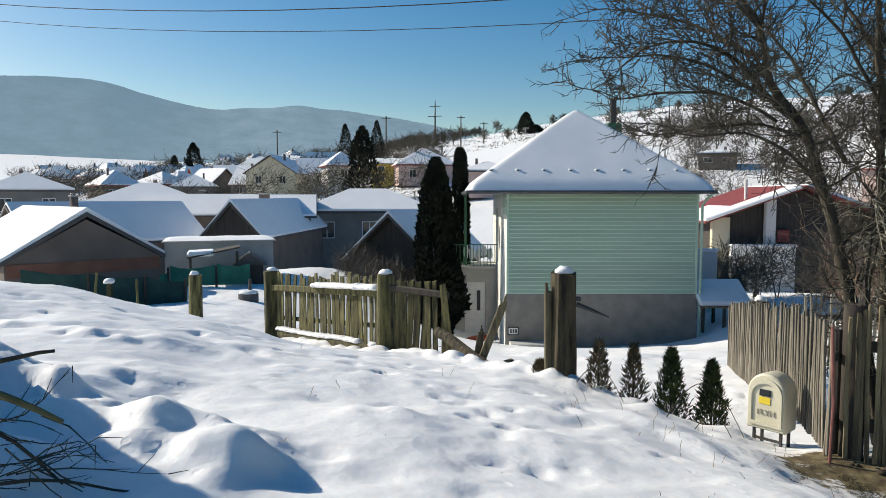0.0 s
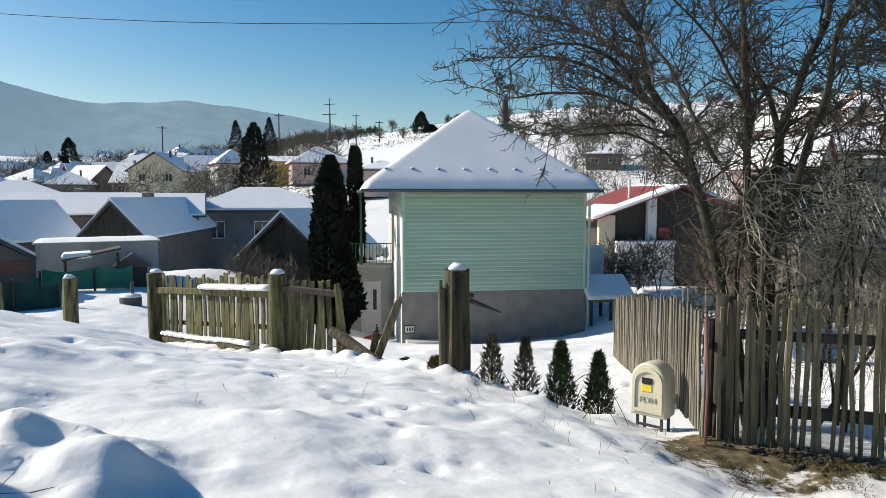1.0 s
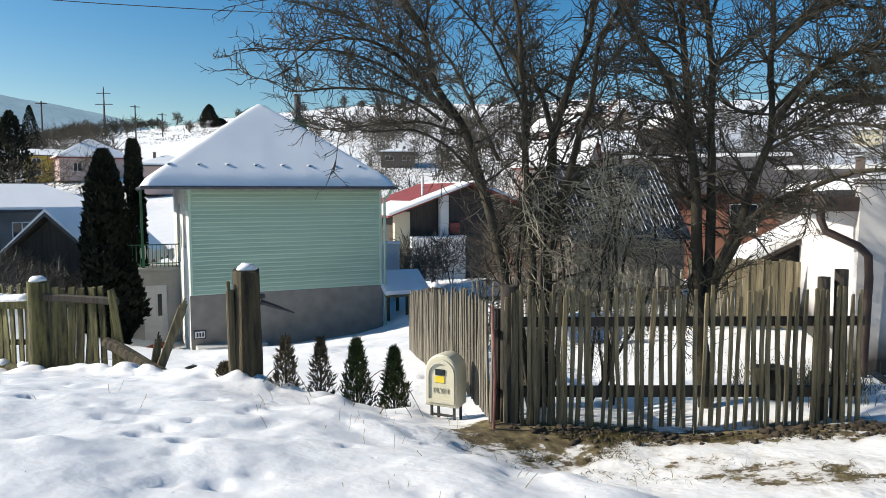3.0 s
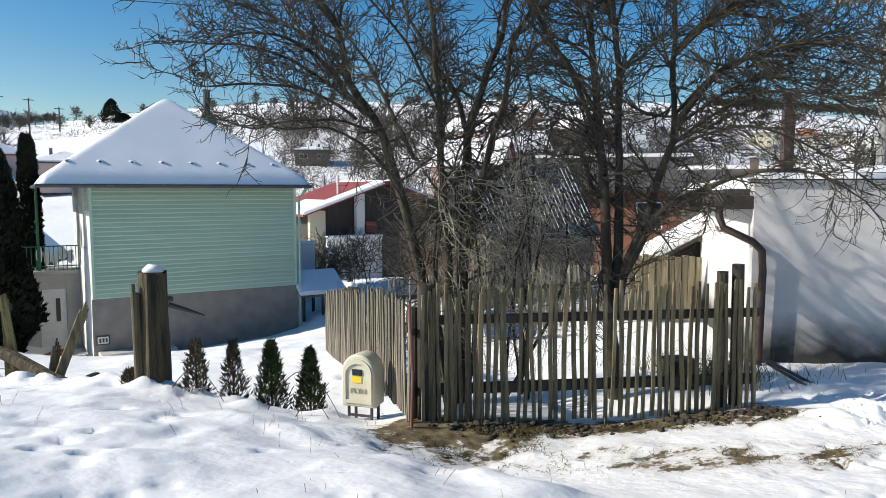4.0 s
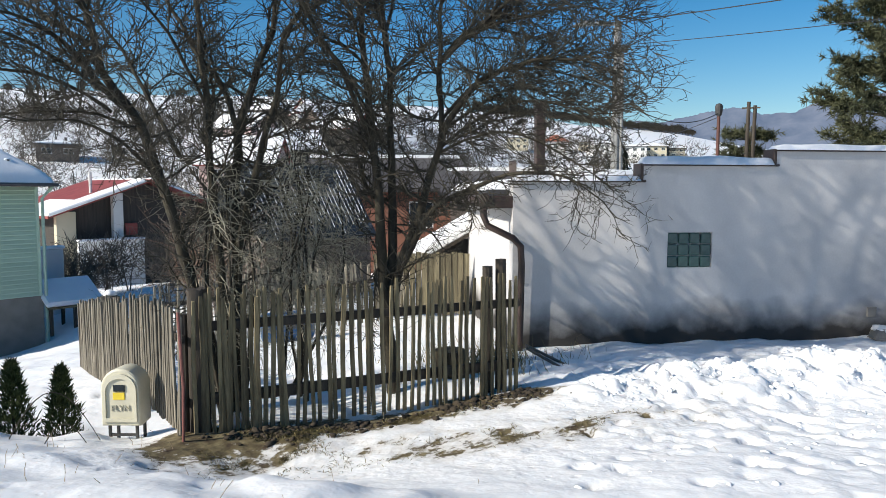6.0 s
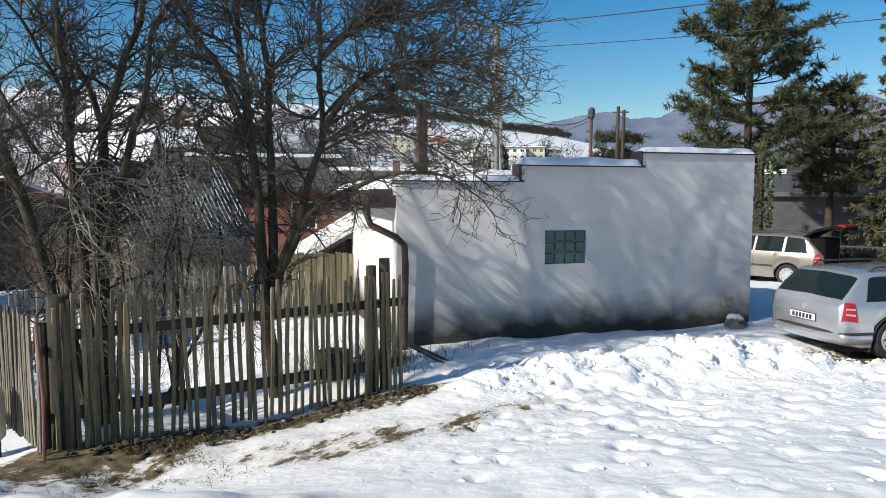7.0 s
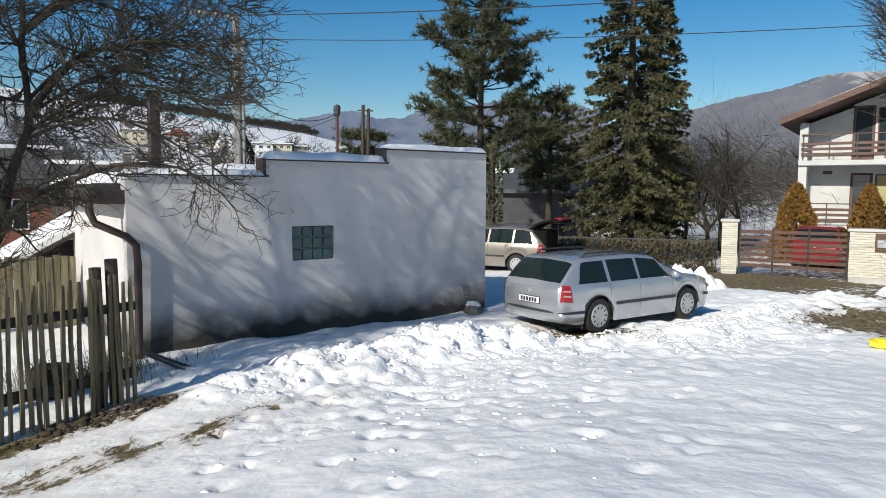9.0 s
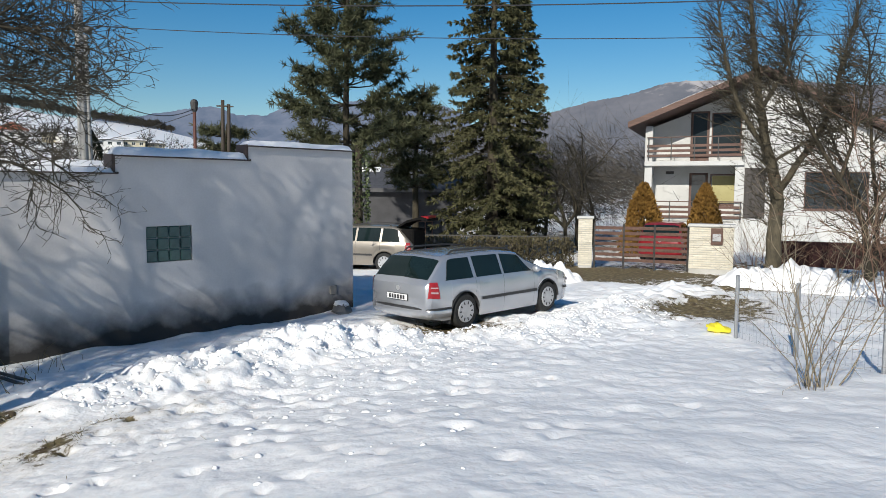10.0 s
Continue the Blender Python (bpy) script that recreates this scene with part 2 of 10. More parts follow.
def land(x, y):
    """Height of the ground without its small relief."""
    x, y = np.atleast_1d(np.asarray(x, float)), np.atleast_1d(np.asarray(y, float))
    near = np.empty_like(x)
    for i in range(0, len(x), 40000):
        s = slice(i, i + 40000)
        near[s] = _kernel(x[s], y[s], SPOTS[:, 0], SPOTS[:, 1]) @ _w[:_n] + _w[_n] + _w[_n + 1] * x[s] + _w[_n + 2] * y[s]
    r = np.hypot(x, y)
    az = np.degrees(np.arctan2(x, y))
    el = np.interp(az, RISE_AZ, RISE_EL)
    top = 1.6 + 360 * np.tan(np.radians(el))
    low = np.interp(az, [-60, 0, 40, 60, 90, 130], [-5.0, -5.0, -4.0, -2.0, -1.6, -1.6])
    far = low + (top - low) * np.clip((r - 55) / 305, 0, 1) ** np.interp(az, [45, 57], [0.85, 1.6]) + np.maximum(r - 360, 0) * np.interp(az, [-30, -16, -8, 0, 60, 75], [0.055, 0.045, 0.02, -0.02, -0.02, 0.01]) * (r < 4000)
    far += 1.2 * waves(x, y, 70, 3) * np.clip((r - 60) / 100, 0, 1)
    k = smooth01((r - 34) / 18)
    return near * (1 - k) + far * k


def ground(x, y):
    return float(land([x], [y])[0])


# ---- ground: one snow-covered sheet to the horizon ----
def snow_ground_material():
    m = mat("snow_ground", (0.79, 0.79, 0.787), (0.86, 0.857, 0.85), 1.3, 0.6, 0.0, 40.0, spec=0.35)
    n, l = m.node_tree.nodes, m.node_tree.links
    p = n["Principled BSDF"]
    snow_col = p.inputs["Base Color"].links[0].from_socket
    p.inputs["Subsurface Weight"].default_value, p.inputs["Subsurface Scale"].default_value = 0.5, 0.05
    p.inputs["Subsurface Radius"].default_value = (1.0, 0.9, 0.85)
    tc = n["Texture Coordinate"]
    at = n.new("ShaderNodeAttribute")
    at.attribute_name = "bare"
    br = n.new("ShaderNodeTexNoise")
    br.inputs["Scale"].default_value, br.inputs["Detail"].default_value, br.inputs["Roughness"].default_value = 3.4, 9, 0.72
    st = n.new("ShaderNodeMapping")
    st.inputs["Rotation"].default_value = (0, 0, radians(27))
    st.inputs["Scale"].default_value = (0.9, 1.2, 1)
    l.new(tc.outputs["Object"], st.inputs[0])
    l.new(st.outputs[0], br.inputs["Vector"])
    ad = n.new("ShaderNodeMath")
    ad.operation = "ADD"
    l.new(at.outputs["Fac"], ad.inputs[0])
    big = n.new("ShaderNodeMath")
    big.operation = "MULTIPLY_ADD"
    big.inputs[1].default_value, big.inputs[2].default_value = 1.8, -0.4
    l.new(br.outputs["Fac"], big.inputs[0])
    l.new(big.outputs[0], ad.inputs[1])
    edge = n.new("ShaderNodeMapRange")
    edge.inputs["From Min"].default_value, edge.inputs["From Max"].default_value = 0.98, 1.08
    l.new(ad.outputs[0], edge.inputs["Value"])
    soil = n.new("ShaderNodeTexNoise")
    soil.inputs["Scale"].default_value, soil.inputs["Detail"].default_value = 9, 8
    l.new(tc.outputs["Object"], soil.inputs["Vector"])
    ramp = n.new("ShaderNodeValToRGB")
    els = ramp.color_ramp.elements
    els[0].position, els[0].color = 0.3, (0.055, 0.036, 0.021, 1)
    els[1].position, els[1].color = 0.70, (0.23, 0.185, 0.10, 1)
    e = els.new(0.52)
    e.color = (0.125, 0.098, 0.05, 1)
    l.new(soil.outputs["Fac"], ramp.inputs[0])
    # slush: trodden, slightly brown snow round the bare patches
    slush = n.new("ShaderNodeMapRange")
    slush.inputs["From Min"].default_value, slush.inputs["From Max"].default_value = 0.72, 1.02
    slush.inputs["To Max"].default_value = 0.55
    l.new(ad.outputs[0], slush.inputs["Value"])
    mx0 = n.new("ShaderNodeMix")
    mx0.data_type = "RGBA"
    l.new(slush.outputs[0], mx0.inputs["Factor"])
    l.new(snow_col, mx0.inputs["A"])
    mx0.inputs["B"].default_value = (0.56, 0.51, 0.44, 1)
    mx = n.new("ShaderNodeMix")
    mx.data_type = "RGBA"
    l.new(edge.outputs[0], mx.inputs["Factor"])
    l.new(mx0.outputs["Result"], mx.inputs["A"])
    l.new(ramp.outputs[0], mx.inputs["B"])
    l.new(mx.outputs["Result"], p.inputs["Base Color"])
    rg = n.new("ShaderNodeMapRange")
    rg.inputs["To Min"].default_value, rg.inputs["To Max"].default_value = 0.6, 0.85
    l.new(edge.outputs[0], rg.inputs["Value"])
    l.new(rg.outputs[0], p.inputs["Roughness"])
    fine = n.new("ShaderNodeTexNoise")
    fine.inputs["Scale"].default_value, fine.inputs["Detail"].default_value, fine.inputs["Roughness"].default_value = 6, 3, 0.45
    l.new(tc.outputs["Object"], fine.inputs["Vector"])
    # small crisp pits: dog tracks, dripped holes, kicked crumbs
    warp = n.new("ShaderNodeTexNoise")
    warp.inputs["Scale"].default_value, warp.inputs["Detail"].default_value = 5.0, 3
    l.new(tc.outputs["Object"], warp.inputs["Vector"])
    bent = n.new("ShaderNodeMix")
    bent.data_type = "VECTOR"
    bent.inputs["Factor"].default_value = 0.10
    l.new(tc.outputs["Object"], bent.inputs["A"])
    l.new(warp.outputs["Color"], bent.inputs["B"])
    pits = []
    for sc, rad in ((3.1, 0.20), (7.5, 0.24)):
        vo = n.new("ShaderNodeTexVoronoi")
        vo.inputs["Scale"].default_value = sc
        l.new(bent.outputs["Result"], vo.inputs["Vector"])
        mr = n.new("ShaderNodeMapRange")
        mr.interpolation_type = "SMOOTHSTEP"
        mr.inputs["From Min"].default_value, mr.inputs["From Max"].default_value = rad * 0.45, rad
        mr.inputs["To Min"].default_value, mr.inputs["To Max"].default_value = (-0.85 if sc < 5 else -0.4), 0.0
        l.new(vo.outputs["Distance"], mr.inputs["Value"])
        pits.append(mr)
    both = n.new("ShaderNodeMath")
    both.operation = "ADD"
    l.new(pits[0].outputs[0], both.inputs[0])
    l.new(pits[1].outputs[0], both.inputs[1])
    # only here and there, where something has walked
    where = n.new("ShaderNodeTexNoise")
    where.inputs["Scale"].default_value, where.inputs["Detail"].default_value = 0.7, 3
    l.new(tc.outputs["Object"], where.inputs["Vector"])
    some = n.new("ShaderNodeMapRange")
    some.inputs["From Min"].default_value, some.inputs["From Max"].default_value = 0.5, 0.62
    some.inputs["To Max"].default_value = 0.55
    l.new(where.outputs["Fac"], some.inputs["Value"])
    few = n.new("ShaderNodeMath")
    few.operation = "MULTIPLY"
    l.new(both.outputs[0], few.inputs[0])
    l.new(some.outputs[0], few.inputs[1])
    relief = n.new("ShaderNodeMath")
    relief.operation = "ADD"
    l.new(few.outputs[0], relief.inputs[0])
    l.new(fine.outputs["Fac"], relief.inputs[1])
    crumb = n.new("ShaderNodeTexNoise")
    crumb.inputs["Scale"].default_value, crumb.inputs["Detail"].default_value, crumb.inputs["Roughness"].default_value = 12, 3, 0.5
    l.new(tc.outputs["Object"], crumb.inputs["Vector"])
    kicked = n.new("ShaderNodeAttribute")
    kicked.attribute_name = "kicked"
    lumps = n.new("ShaderNodeMath")
    lumps.operation = "MULTIPLY"
    l.new(crumb.outputs["Fac"], lumps.inputs[0])
    l.new(kicked.outputs["Fac"], lumps.inputs[1])
    whole = n.new("ShaderNodeMath")
    whole.operation = "MULTIPLY_ADD"
    whole.inputs[1].default_value = 0.7
    l.new(lumps.outputs[0], whole.inputs[0])
    l.new(relief.outputs[0], whole.inputs[2])
    sub = n.new("ShaderNodeMath")
    sub.operation = "MULTIPLY_ADD"
    sub.inputs[1].default_value = -0.9
    l.new(edge.outputs[0], sub.inputs[0])
    l.new(whole.outputs[0], sub.inputs[2])
    bp = n.new("ShaderNodeBump")
    bp.inputs["Strength"].default_value, bp.inputs["Distance"].default_value = 0.38, 0.04
    l.new(sub.outputs[0], bp.inputs["Height"])
    l.new(bp.outputs[0], p.inputs["Normal"])
    return m


def spaced(lo, hi, step, end):
    """Even steps from lo to hi, widening steps out to -end and end."""
    mid = list(np.arange(lo, hi + step / 2, step))
    out, s, d = [], step, 0
    while d < end:
        s *= 1.13
        d += s
        out.append(d)
    return np.array([lo - d for d in reversed(out)] + mid + [hi + d for d in out])


def along(px, py, line):
    """Distance of points from a bent line, and how far along it they lie."""
    best, far, run = np.full(px.shape, 1e9), np.zeros(px.shape), 0.0
    for (ax, ay), (bx, by) in zip(line, line[1:]):
        ln = math.hypot(bx - ax, by - ay)
        t = np.clip(((px - ax) * (bx - ax) + (py - ay) * (by - ay)) / ln ** 2, 0, 1)
        d = np.hypot(px - ax - t * (bx - ax), py - ay - t * (by - ay))
        far = np.where(d < best, run + t * ln, far)
        best = np.minimum(best, d)
        run += ln
    return best, far


HEAP = [(7.4, 4.0), (8.3, 3.5), (9.6, 2.8), (10.4, 1.9), (10.8, 0.7), (11.0, -0.5), (12.9, -2.5), (15.5, -4.0), (17.9, -5.8)]
TRACK = [(3.2, 6.0), (4.3, 4.85), (5.8, 3.75), (7.2, 2.9)]
SOIL = [(3.6, 6.38), (5.3, 5.50), (7.15, 4.62)]
ROAD = [(60, 22), (33, 6), (24.0, -3.2), (20.5, -7.2), (12, -18), (2, -40)]


RELIEF = []


def surface(x, y):
    """Height of the finished snow surface."""
    gx, gy, Z = RELIEF
    i, j = int(np.searchsorted(gx, x)) - 1, int(np.searchsorted(gy, y)) - 1
    u, v = (x - gx[i]) / (gx[i + 1] - gx[i]), (y - gy[j]) / (gy[j + 1] - gy[j])
    return float((Z[j, i] * (1 - u) + Z[j, i + 1] * u) * (1 - v) + (Z[j + 1, i] * (1 - u) + Z[j + 1, i + 1] * u) * v)


def build_ground():
    gx, gy = spaced(-8.5, 19.0, 0.062, 4300), spaced(-8.5, 17.5, 0.062, 4300)
    X, Y = np.meshgrid(gx, gy)
    x, y = X.ravel(), Y.ravel()
    z = land(x, y)
    r = np.hypot(x, y)
    fine = np.clip((60 - r) / 30, 0, 1)
    dh, sh = along(x, y, HEAP)
    dt, _ = along(x, y, TRACK)
    ds, _ = along(x, y, SOIL)
    dr, _ = along(x, y, ROAD)
    road = smooth01((2.6 - dr) / 0.9)
    trodden = np.clip(1.3 - dt / 1.0, 0, 1)
    calm = 1 - 0.6 * trodden
    flat_ = 1 - 0.6 * np.exp(-(((x - 8.0) / 5.0) ** 2 + ((y + 1.5) / 5.0) ** 2))
    z += fine * (0.06 * waves(x, y, 1.5, 1) * calm * flat_ + 0.03 * waves(x, y, 0.6, 2) * (1 - 0.8 * np.exp(-(((x - 8.0) / 4.5) ** 2 + ((y + 1.2) / 4.5) ** 2))) + 0.010 * waves(x, y, 0.25, 4) * (1 - 0.5 * np.exp(-(((x - 8.0) / 4.5) ** 2 + ((y + 1.2) / 4.5) ** 2))) + 0.005 * waves(x, y, 0.13, 14)) * (1 - road)
    # heap of cleared snow: chunky lumps
    chunk = np.abs(waves(x, y, 0.34, 5)) + 0.6 * np.abs(waves(x, y, 0.17, 6)) + 0.5 * waves(x, y, 0.7, 7)
    wide = np.interp(sh, [0, 2, 4, 6, 9, 14], [0.45, 0.8, 0.8, 0.6, 0.5, 0.6])
    top = np.interp(sh, [0, 2, 4, 5.5, 8, 10, 14], [0.08, 0.17, 0.22, 0.10, 0.09, 0.14, 0.15])
    h = np.exp(-(dh / wide) ** 2)
    z += top * h * (0.4 + 0.85 * chunk)
    rough = smooth01(1 - np.abs(dh - 1.0) / 2.4) * (sh > 0.2)
    z += 0.06 * rough * (chunk - 0.5)
    # small kicked-up lumps over the open snow in front of the cars
    park = np.exp(-(((x - 8.5) / 4.5) ** 2 + ((y + 0.8) / 4.2) ** 2))
    z += park * 0.020 * np.maximum(waves(x, y, 0.30, 8) - 0.2, 0) ** 1.2 * (waves(x, y, 1.4, 16) > -0.2) + park * 0.030 * np.maximum(waves(x, y, 0.16, 10) - 0.15, 0) + park * 0.008 * waves(x, y, 0.9, 9)
    # drifts and mounds beside the brush pile
    # the tall one at (-3.55, 4.05) is unseen, added to shade the snow
    for mx, my, mh, mr in ((-1.40, 3.85, 0.20, 0.40), (-1.80, 4.0, 0.13, 0.32), (-2.25, 4.25, 0.18, 0.45), (-2.9, 4.6, 0.2, 0.5), (-1.08, 3.72, 0.10, 0.26), (-2.0, 3.4, 0.12, 0.34), (-2.75, 3.7, 0.30, 0.4), (-2.5, 5.5, 0.08, 0.55), (-1.35, 3.25, 0.08, 0.28), (-3.1, 6.9, 0.10, 0.6), (-3.55, 4.05, 1.35, 0.55), (-3.2, 3.3, 0.5, 0.4), (-2.45, 3.45, 0.12, 0.25), (-1.62, 3.7, 0.07, 0.2), (-1.2, 3.45, 0.06, 0.2), (-0.4, 5.2, 0.05, 0.5), (0.8, 5.0, 0.04, 0.5)):
        z += mh * np.exp(-(((x - mx) ** 2 + (y - my) ** 2) / mr ** 2) ** 1.3) * (1 + 0.4 * waves(x, y, 0.3, 11) + 0.3 * waves(x, y, 0.16, 17))
    # ragged snow along the feet of the gate posts
    db, _ = along(x, y, [(-3.2, 14.6), (-1.0, 12.3), (0.6, 10.0), (1.6, 8.2), (3.0, 7.3)])
    z += np.exp(-(db / 0.32) ** 2) * (0.10 + 0.12 * np.abs(waves(x, y, 0.3, 12)))
    dx, _ = along(x, y, [(2.0, 6.7), (2.45, 5.9), (2.75, 4.75), (3.0, 3.8), (3.2, 3.2)])
    z += np.exp(-(dx / 0.35) ** 2) * (0.05 + 0.05 * waves(x, y, 0.35, 13))
    # packed flat where the car turned in
    z -= 0.10 * np.exp(-(((x - 12.0) / 0.9) ** 2 + ((y + 0.1) / 0.8) ** 2))
    z -= 0.12 * np.exp(-(((x - 14.7) / 1.4) ** 2 + ((y + 5.1) / 0.8) ** 2))
    # footprints
    rng = random.Random(5)
    nx0, ny0 = np.searchsorted(gx, -8.5), np.searchsorted(gy, -8.5)
    Z = z.reshape(X.shape)

    def print_at(px, py, ang, depth, size):
        i0, j0 = int(nx0 + (px + 8.5) / 0.062), int(ny0 + (py + 8.5) / 0.062)
        w = 9
        if i0 < w or j0 < w or i0 > len(gx) - w or j0 > len(gy) - w:
            return
        s = np.s_[j0 - w:j0 + w, i0 - w:i0 + w]
        u = (X[s] - px) * math.cos(ang) + (Y[s] - py) * math.sin(ang)
        v = -(X[s] - px) * math.sin(ang) + (Y[s] - py) * math.cos(ang)
        u, v = u + size * 0.6 * waves(X[s], Y[s], size * 1.6, 51), v + size * 0.5 * waves(X[s], Y[s], size * 1.4, 52)
        q = (u / (size * 1.5)) ** 2 + (v / (size * 0.85)) ** 2
        Z[s] += -depth * np.exp(-q ** 1.5) + depth * 0.22 * np.exp(-((u / size - 2.0) ** 2 + (v / size) ** 2))

    trails = [((-5.0, 8.6), (2.0, 6.8)), ((-3.2, 12.6), (0.8, 5.0)), ((0.4, 9.6), (-1.6, 6.2)), ((-4.6, 7.4), (-0.6, 10.6)), ((1.0, 7.2), (0.2, 3.2)), ((2.4, 5.2), (-0.8, 5.6)),
              ((4.6, 1.6), (9.5, 3.0)), ((5.0, 2.4), (6.4, -2.6)), ((6.4, 3.0), (11.0, -1.6)), ((3.6, 1.2), (8.4, -4.4)), ((4.2, 15.2), (4.4, 8.6)), ((3.4, 20.5), (4.3, 9.0)), ((9, -2), (15.5, -6))]
    for (ax, ay), (bx, by) in trails:
        ln, t, side = math.hypot(bx - ax, by - ay), 0.0, 1
        ang = math.atan2(by - ay, bx - ax)
        while t < ln:
            side = -side
            print_at(ax + math.cos(ang) * t - math.sin(ang) * side * 0.13 + rng.gauss(0, 0.07), ay + math.sin(ang) * t + math.cos(ang) * side * 0.13 + rng.gauss(0, 0.07), ang + rng.gauss(0, 0.25), rng.uniform(0.02, 0.052), rng.uniform(0.055, 0.09))
            t += rng.uniform(0.42, 0.75)
    for _ in range(90):
        print_at(rng.uniform(-5, 3), rng.uniform(3.4, 11), rng.uniform(0, 3.1), rng.uniform(0.015, 0.055), rng.uniform(0.07, 0.16))
    for _ in range(800):
        print_at(rng.uniform(3.0, 13.0), rng.uniform(-6.5, 3.8), rng.uniform(0, 3.1), rng.uniform(0.006, 0.020), rng.uniform(0.028, 0.048))
    # deep narrow holes, some down to the grass
    holes = []
    for _ in range(150):
        px, py = rng.gauss(7.3, 1.6), rng.gauss(1.5, 1.1)
        print_at(px, py, rng.uniform(0, 3.1), rng.uniform(0.035, 0.07), rng.uniform(0.045, 0.065))
        if rng.random() < 0.28:
            holes.append((px, py, rng.uniform(0.04, 0.07), rng.uniform(0.36, 0.55)))
    z = Z.ravel()
    # where the snow is worn away
    bare = 0.72 * np.exp(-(ds / 0.40) ** 2) + 0.41 * np.exp(-(dt / 0.60) ** 2) * (0.85 + 0.5 * waves(x, y, 1.1, 21)) * np.interp(x, [5.6, 7.2], [1.0, 0.72])
    for hx, hy, hr, hb in holes:
        bare += hb * np.exp(-((x - hx) ** 2 + (y - hy) ** 2) / hr ** 2)
    bare += 0.29 * np.exp(-(((x - 4.0) / 0.75) ** 2 + ((y - 5.65) / 0.45) ** 2))
    bare += 0.60 * road * (0.85 + 0.25 * waves(x, y, 1.6, 22)) * (r < 80)
    bare += 0.9 * np.exp(-(((x - 12.0) / 1.25) ** 2 + ((y + 0.15) / 1.0) ** 2)) + 0.74 * np.exp(-((((x - 14.7) * 0.87 - (y + 5.4) * 0.5) / 2.6) ** 2 + (((x - 14.7) * 0.5 + (y + 5.4) * 0.87) / 1.5) ** 2) ** 1.5)
    bare += 0.6 * np.exp(-(((x - 23.6) / 2.4) ** 2 + ((y + 6.2) / 2.0) ** 2)) + 0.06 * np.exp(-(((x - 7.6) / 1.0) ** 2 + ((y - 2.6) / 0.5) ** 2))
    # the dark ground round (42, -6) stands in for the wood's trunks and shade
    bare += 0.55 * np.exp(-(((x - 42) / 17) ** 2 + ((y + 6) / 9) ** 2) ** 2) + 0.45 * np.exp(-(((x - 24.5) / 4) ** 2 + ((y + 11) / 3) ** 2) ** 2)
    nrow, ncol = X.shape
    RELIEF.extend((gx, gy, Z))
    me = bpy.data.meshes.new("ground")
    idx = np.arange(nrow * ncol).reshape(nrow, ncol)
    quads = np.stack([idx[:-1, :-1], idx[:-1, 1:], idx[1:, 1:], idx[1:, :-1]], -1).reshape(-1)
    me.vertices.add(nrow * ncol)
    me.vertices.foreach_set("co", np.stack([x, y, z], 1).astype(np.float32).ravel())
    me.loops.add(len(quads))
    me.loops.foreach_set("vertex_index", quads.astype(np.int32))
    me.polygons.add(len(quads) // 4)
    me.polygons.foreach_set("loop_start", np.arange(0, len(quads), 4, dtype=np.int32))
    me.polygons.foreach_set("use_smooth", np.ones(len(quads) // 4, bool))
    at = me.attributes.new("bare", "FLOAT", "POINT")
    at.data.foreach_set("value", np.clip(bare, 0, 0.9).astype(np.float32))
    kicked = me.attributes.new("kicked", "FLOAT", "POINT")
    kicked.data.foreach_set("value", np.clip(0.15 + 0.75 * park + 0.5 * rough + 0.8 * trodden, 0, 1).astype(np.float32))
    me.materials.append(snow_ground_material())
    me.update(calc_edges=True)
    me.validate()
    return tagged(new("ground", me), "snow-covered ground with footprints and muddy track", "ground", kind="structure")


build_ground()


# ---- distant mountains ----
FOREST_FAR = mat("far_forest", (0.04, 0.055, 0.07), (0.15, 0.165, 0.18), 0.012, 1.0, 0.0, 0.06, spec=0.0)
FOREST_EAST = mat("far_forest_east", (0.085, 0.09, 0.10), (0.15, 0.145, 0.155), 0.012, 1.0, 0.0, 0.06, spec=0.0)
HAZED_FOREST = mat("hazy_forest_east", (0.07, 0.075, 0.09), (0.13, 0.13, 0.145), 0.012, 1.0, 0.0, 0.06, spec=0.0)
# kilometres of air between: its scattered-daylight haze is put into the ridges as emission
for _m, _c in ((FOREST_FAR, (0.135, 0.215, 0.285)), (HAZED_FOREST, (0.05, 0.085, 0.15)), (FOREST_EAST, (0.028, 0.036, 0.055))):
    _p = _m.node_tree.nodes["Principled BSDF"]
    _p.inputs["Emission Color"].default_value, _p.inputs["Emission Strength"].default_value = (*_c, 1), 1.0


def rocky_crest(m, low, high):
    """Pale rock and snow between the trees of the upper slope."""
    n, l = m.node_tree.nodes, m.node_tree.links
    p = n["Principled BSDF"]
    col = p.inputs["Base Color"].links[0].from_socket
    sx, nz, ad, mr, mx = (n.new("ShaderNode" + k) for k in ("SeparateXYZ", "TexNoise", "Math", "MapRange", "Mix"))
    l.new(n["Texture Coordinate"].outputs["Object"], sx.inputs[0])
    l.new(n["Texture Coordinate"].outputs["Object"], nz.inputs["Vector"])
    nz.inputs["Scale"].default_value, nz.inputs["Detail"].default_value, nz.inputs["Roughness"].default_value = 0.022, 8, 0.7
    ad.operation = "MULTIPLY_ADD"
    ad.inputs[1].default_value = 260.0
    l.new(nz.outputs["Fac"], ad.inputs[0])
    l.new(sx.outputs["Z"], ad.inputs[2])
    mr.inputs["From Min"].default_value, mr.inputs["From Max"].default_value, mr.inputs["To Max"].default_value = low, high, 0.8
    l.new(ad.outputs[0], mr.inputs["Value"])
    mx.data_type = "RGBA"
    l.new(mr.outputs[0], mx.inputs["Factor"])
    l.new(col, mx.inputs["A"])
    mx.inputs["B"].default_value = (0.36, 0.34, 0.33, 1)
    l.new(mx.outputs["Result"], p.inputs["Base Color"])


rocky_crest(FOREST_EAST, 338, 372)


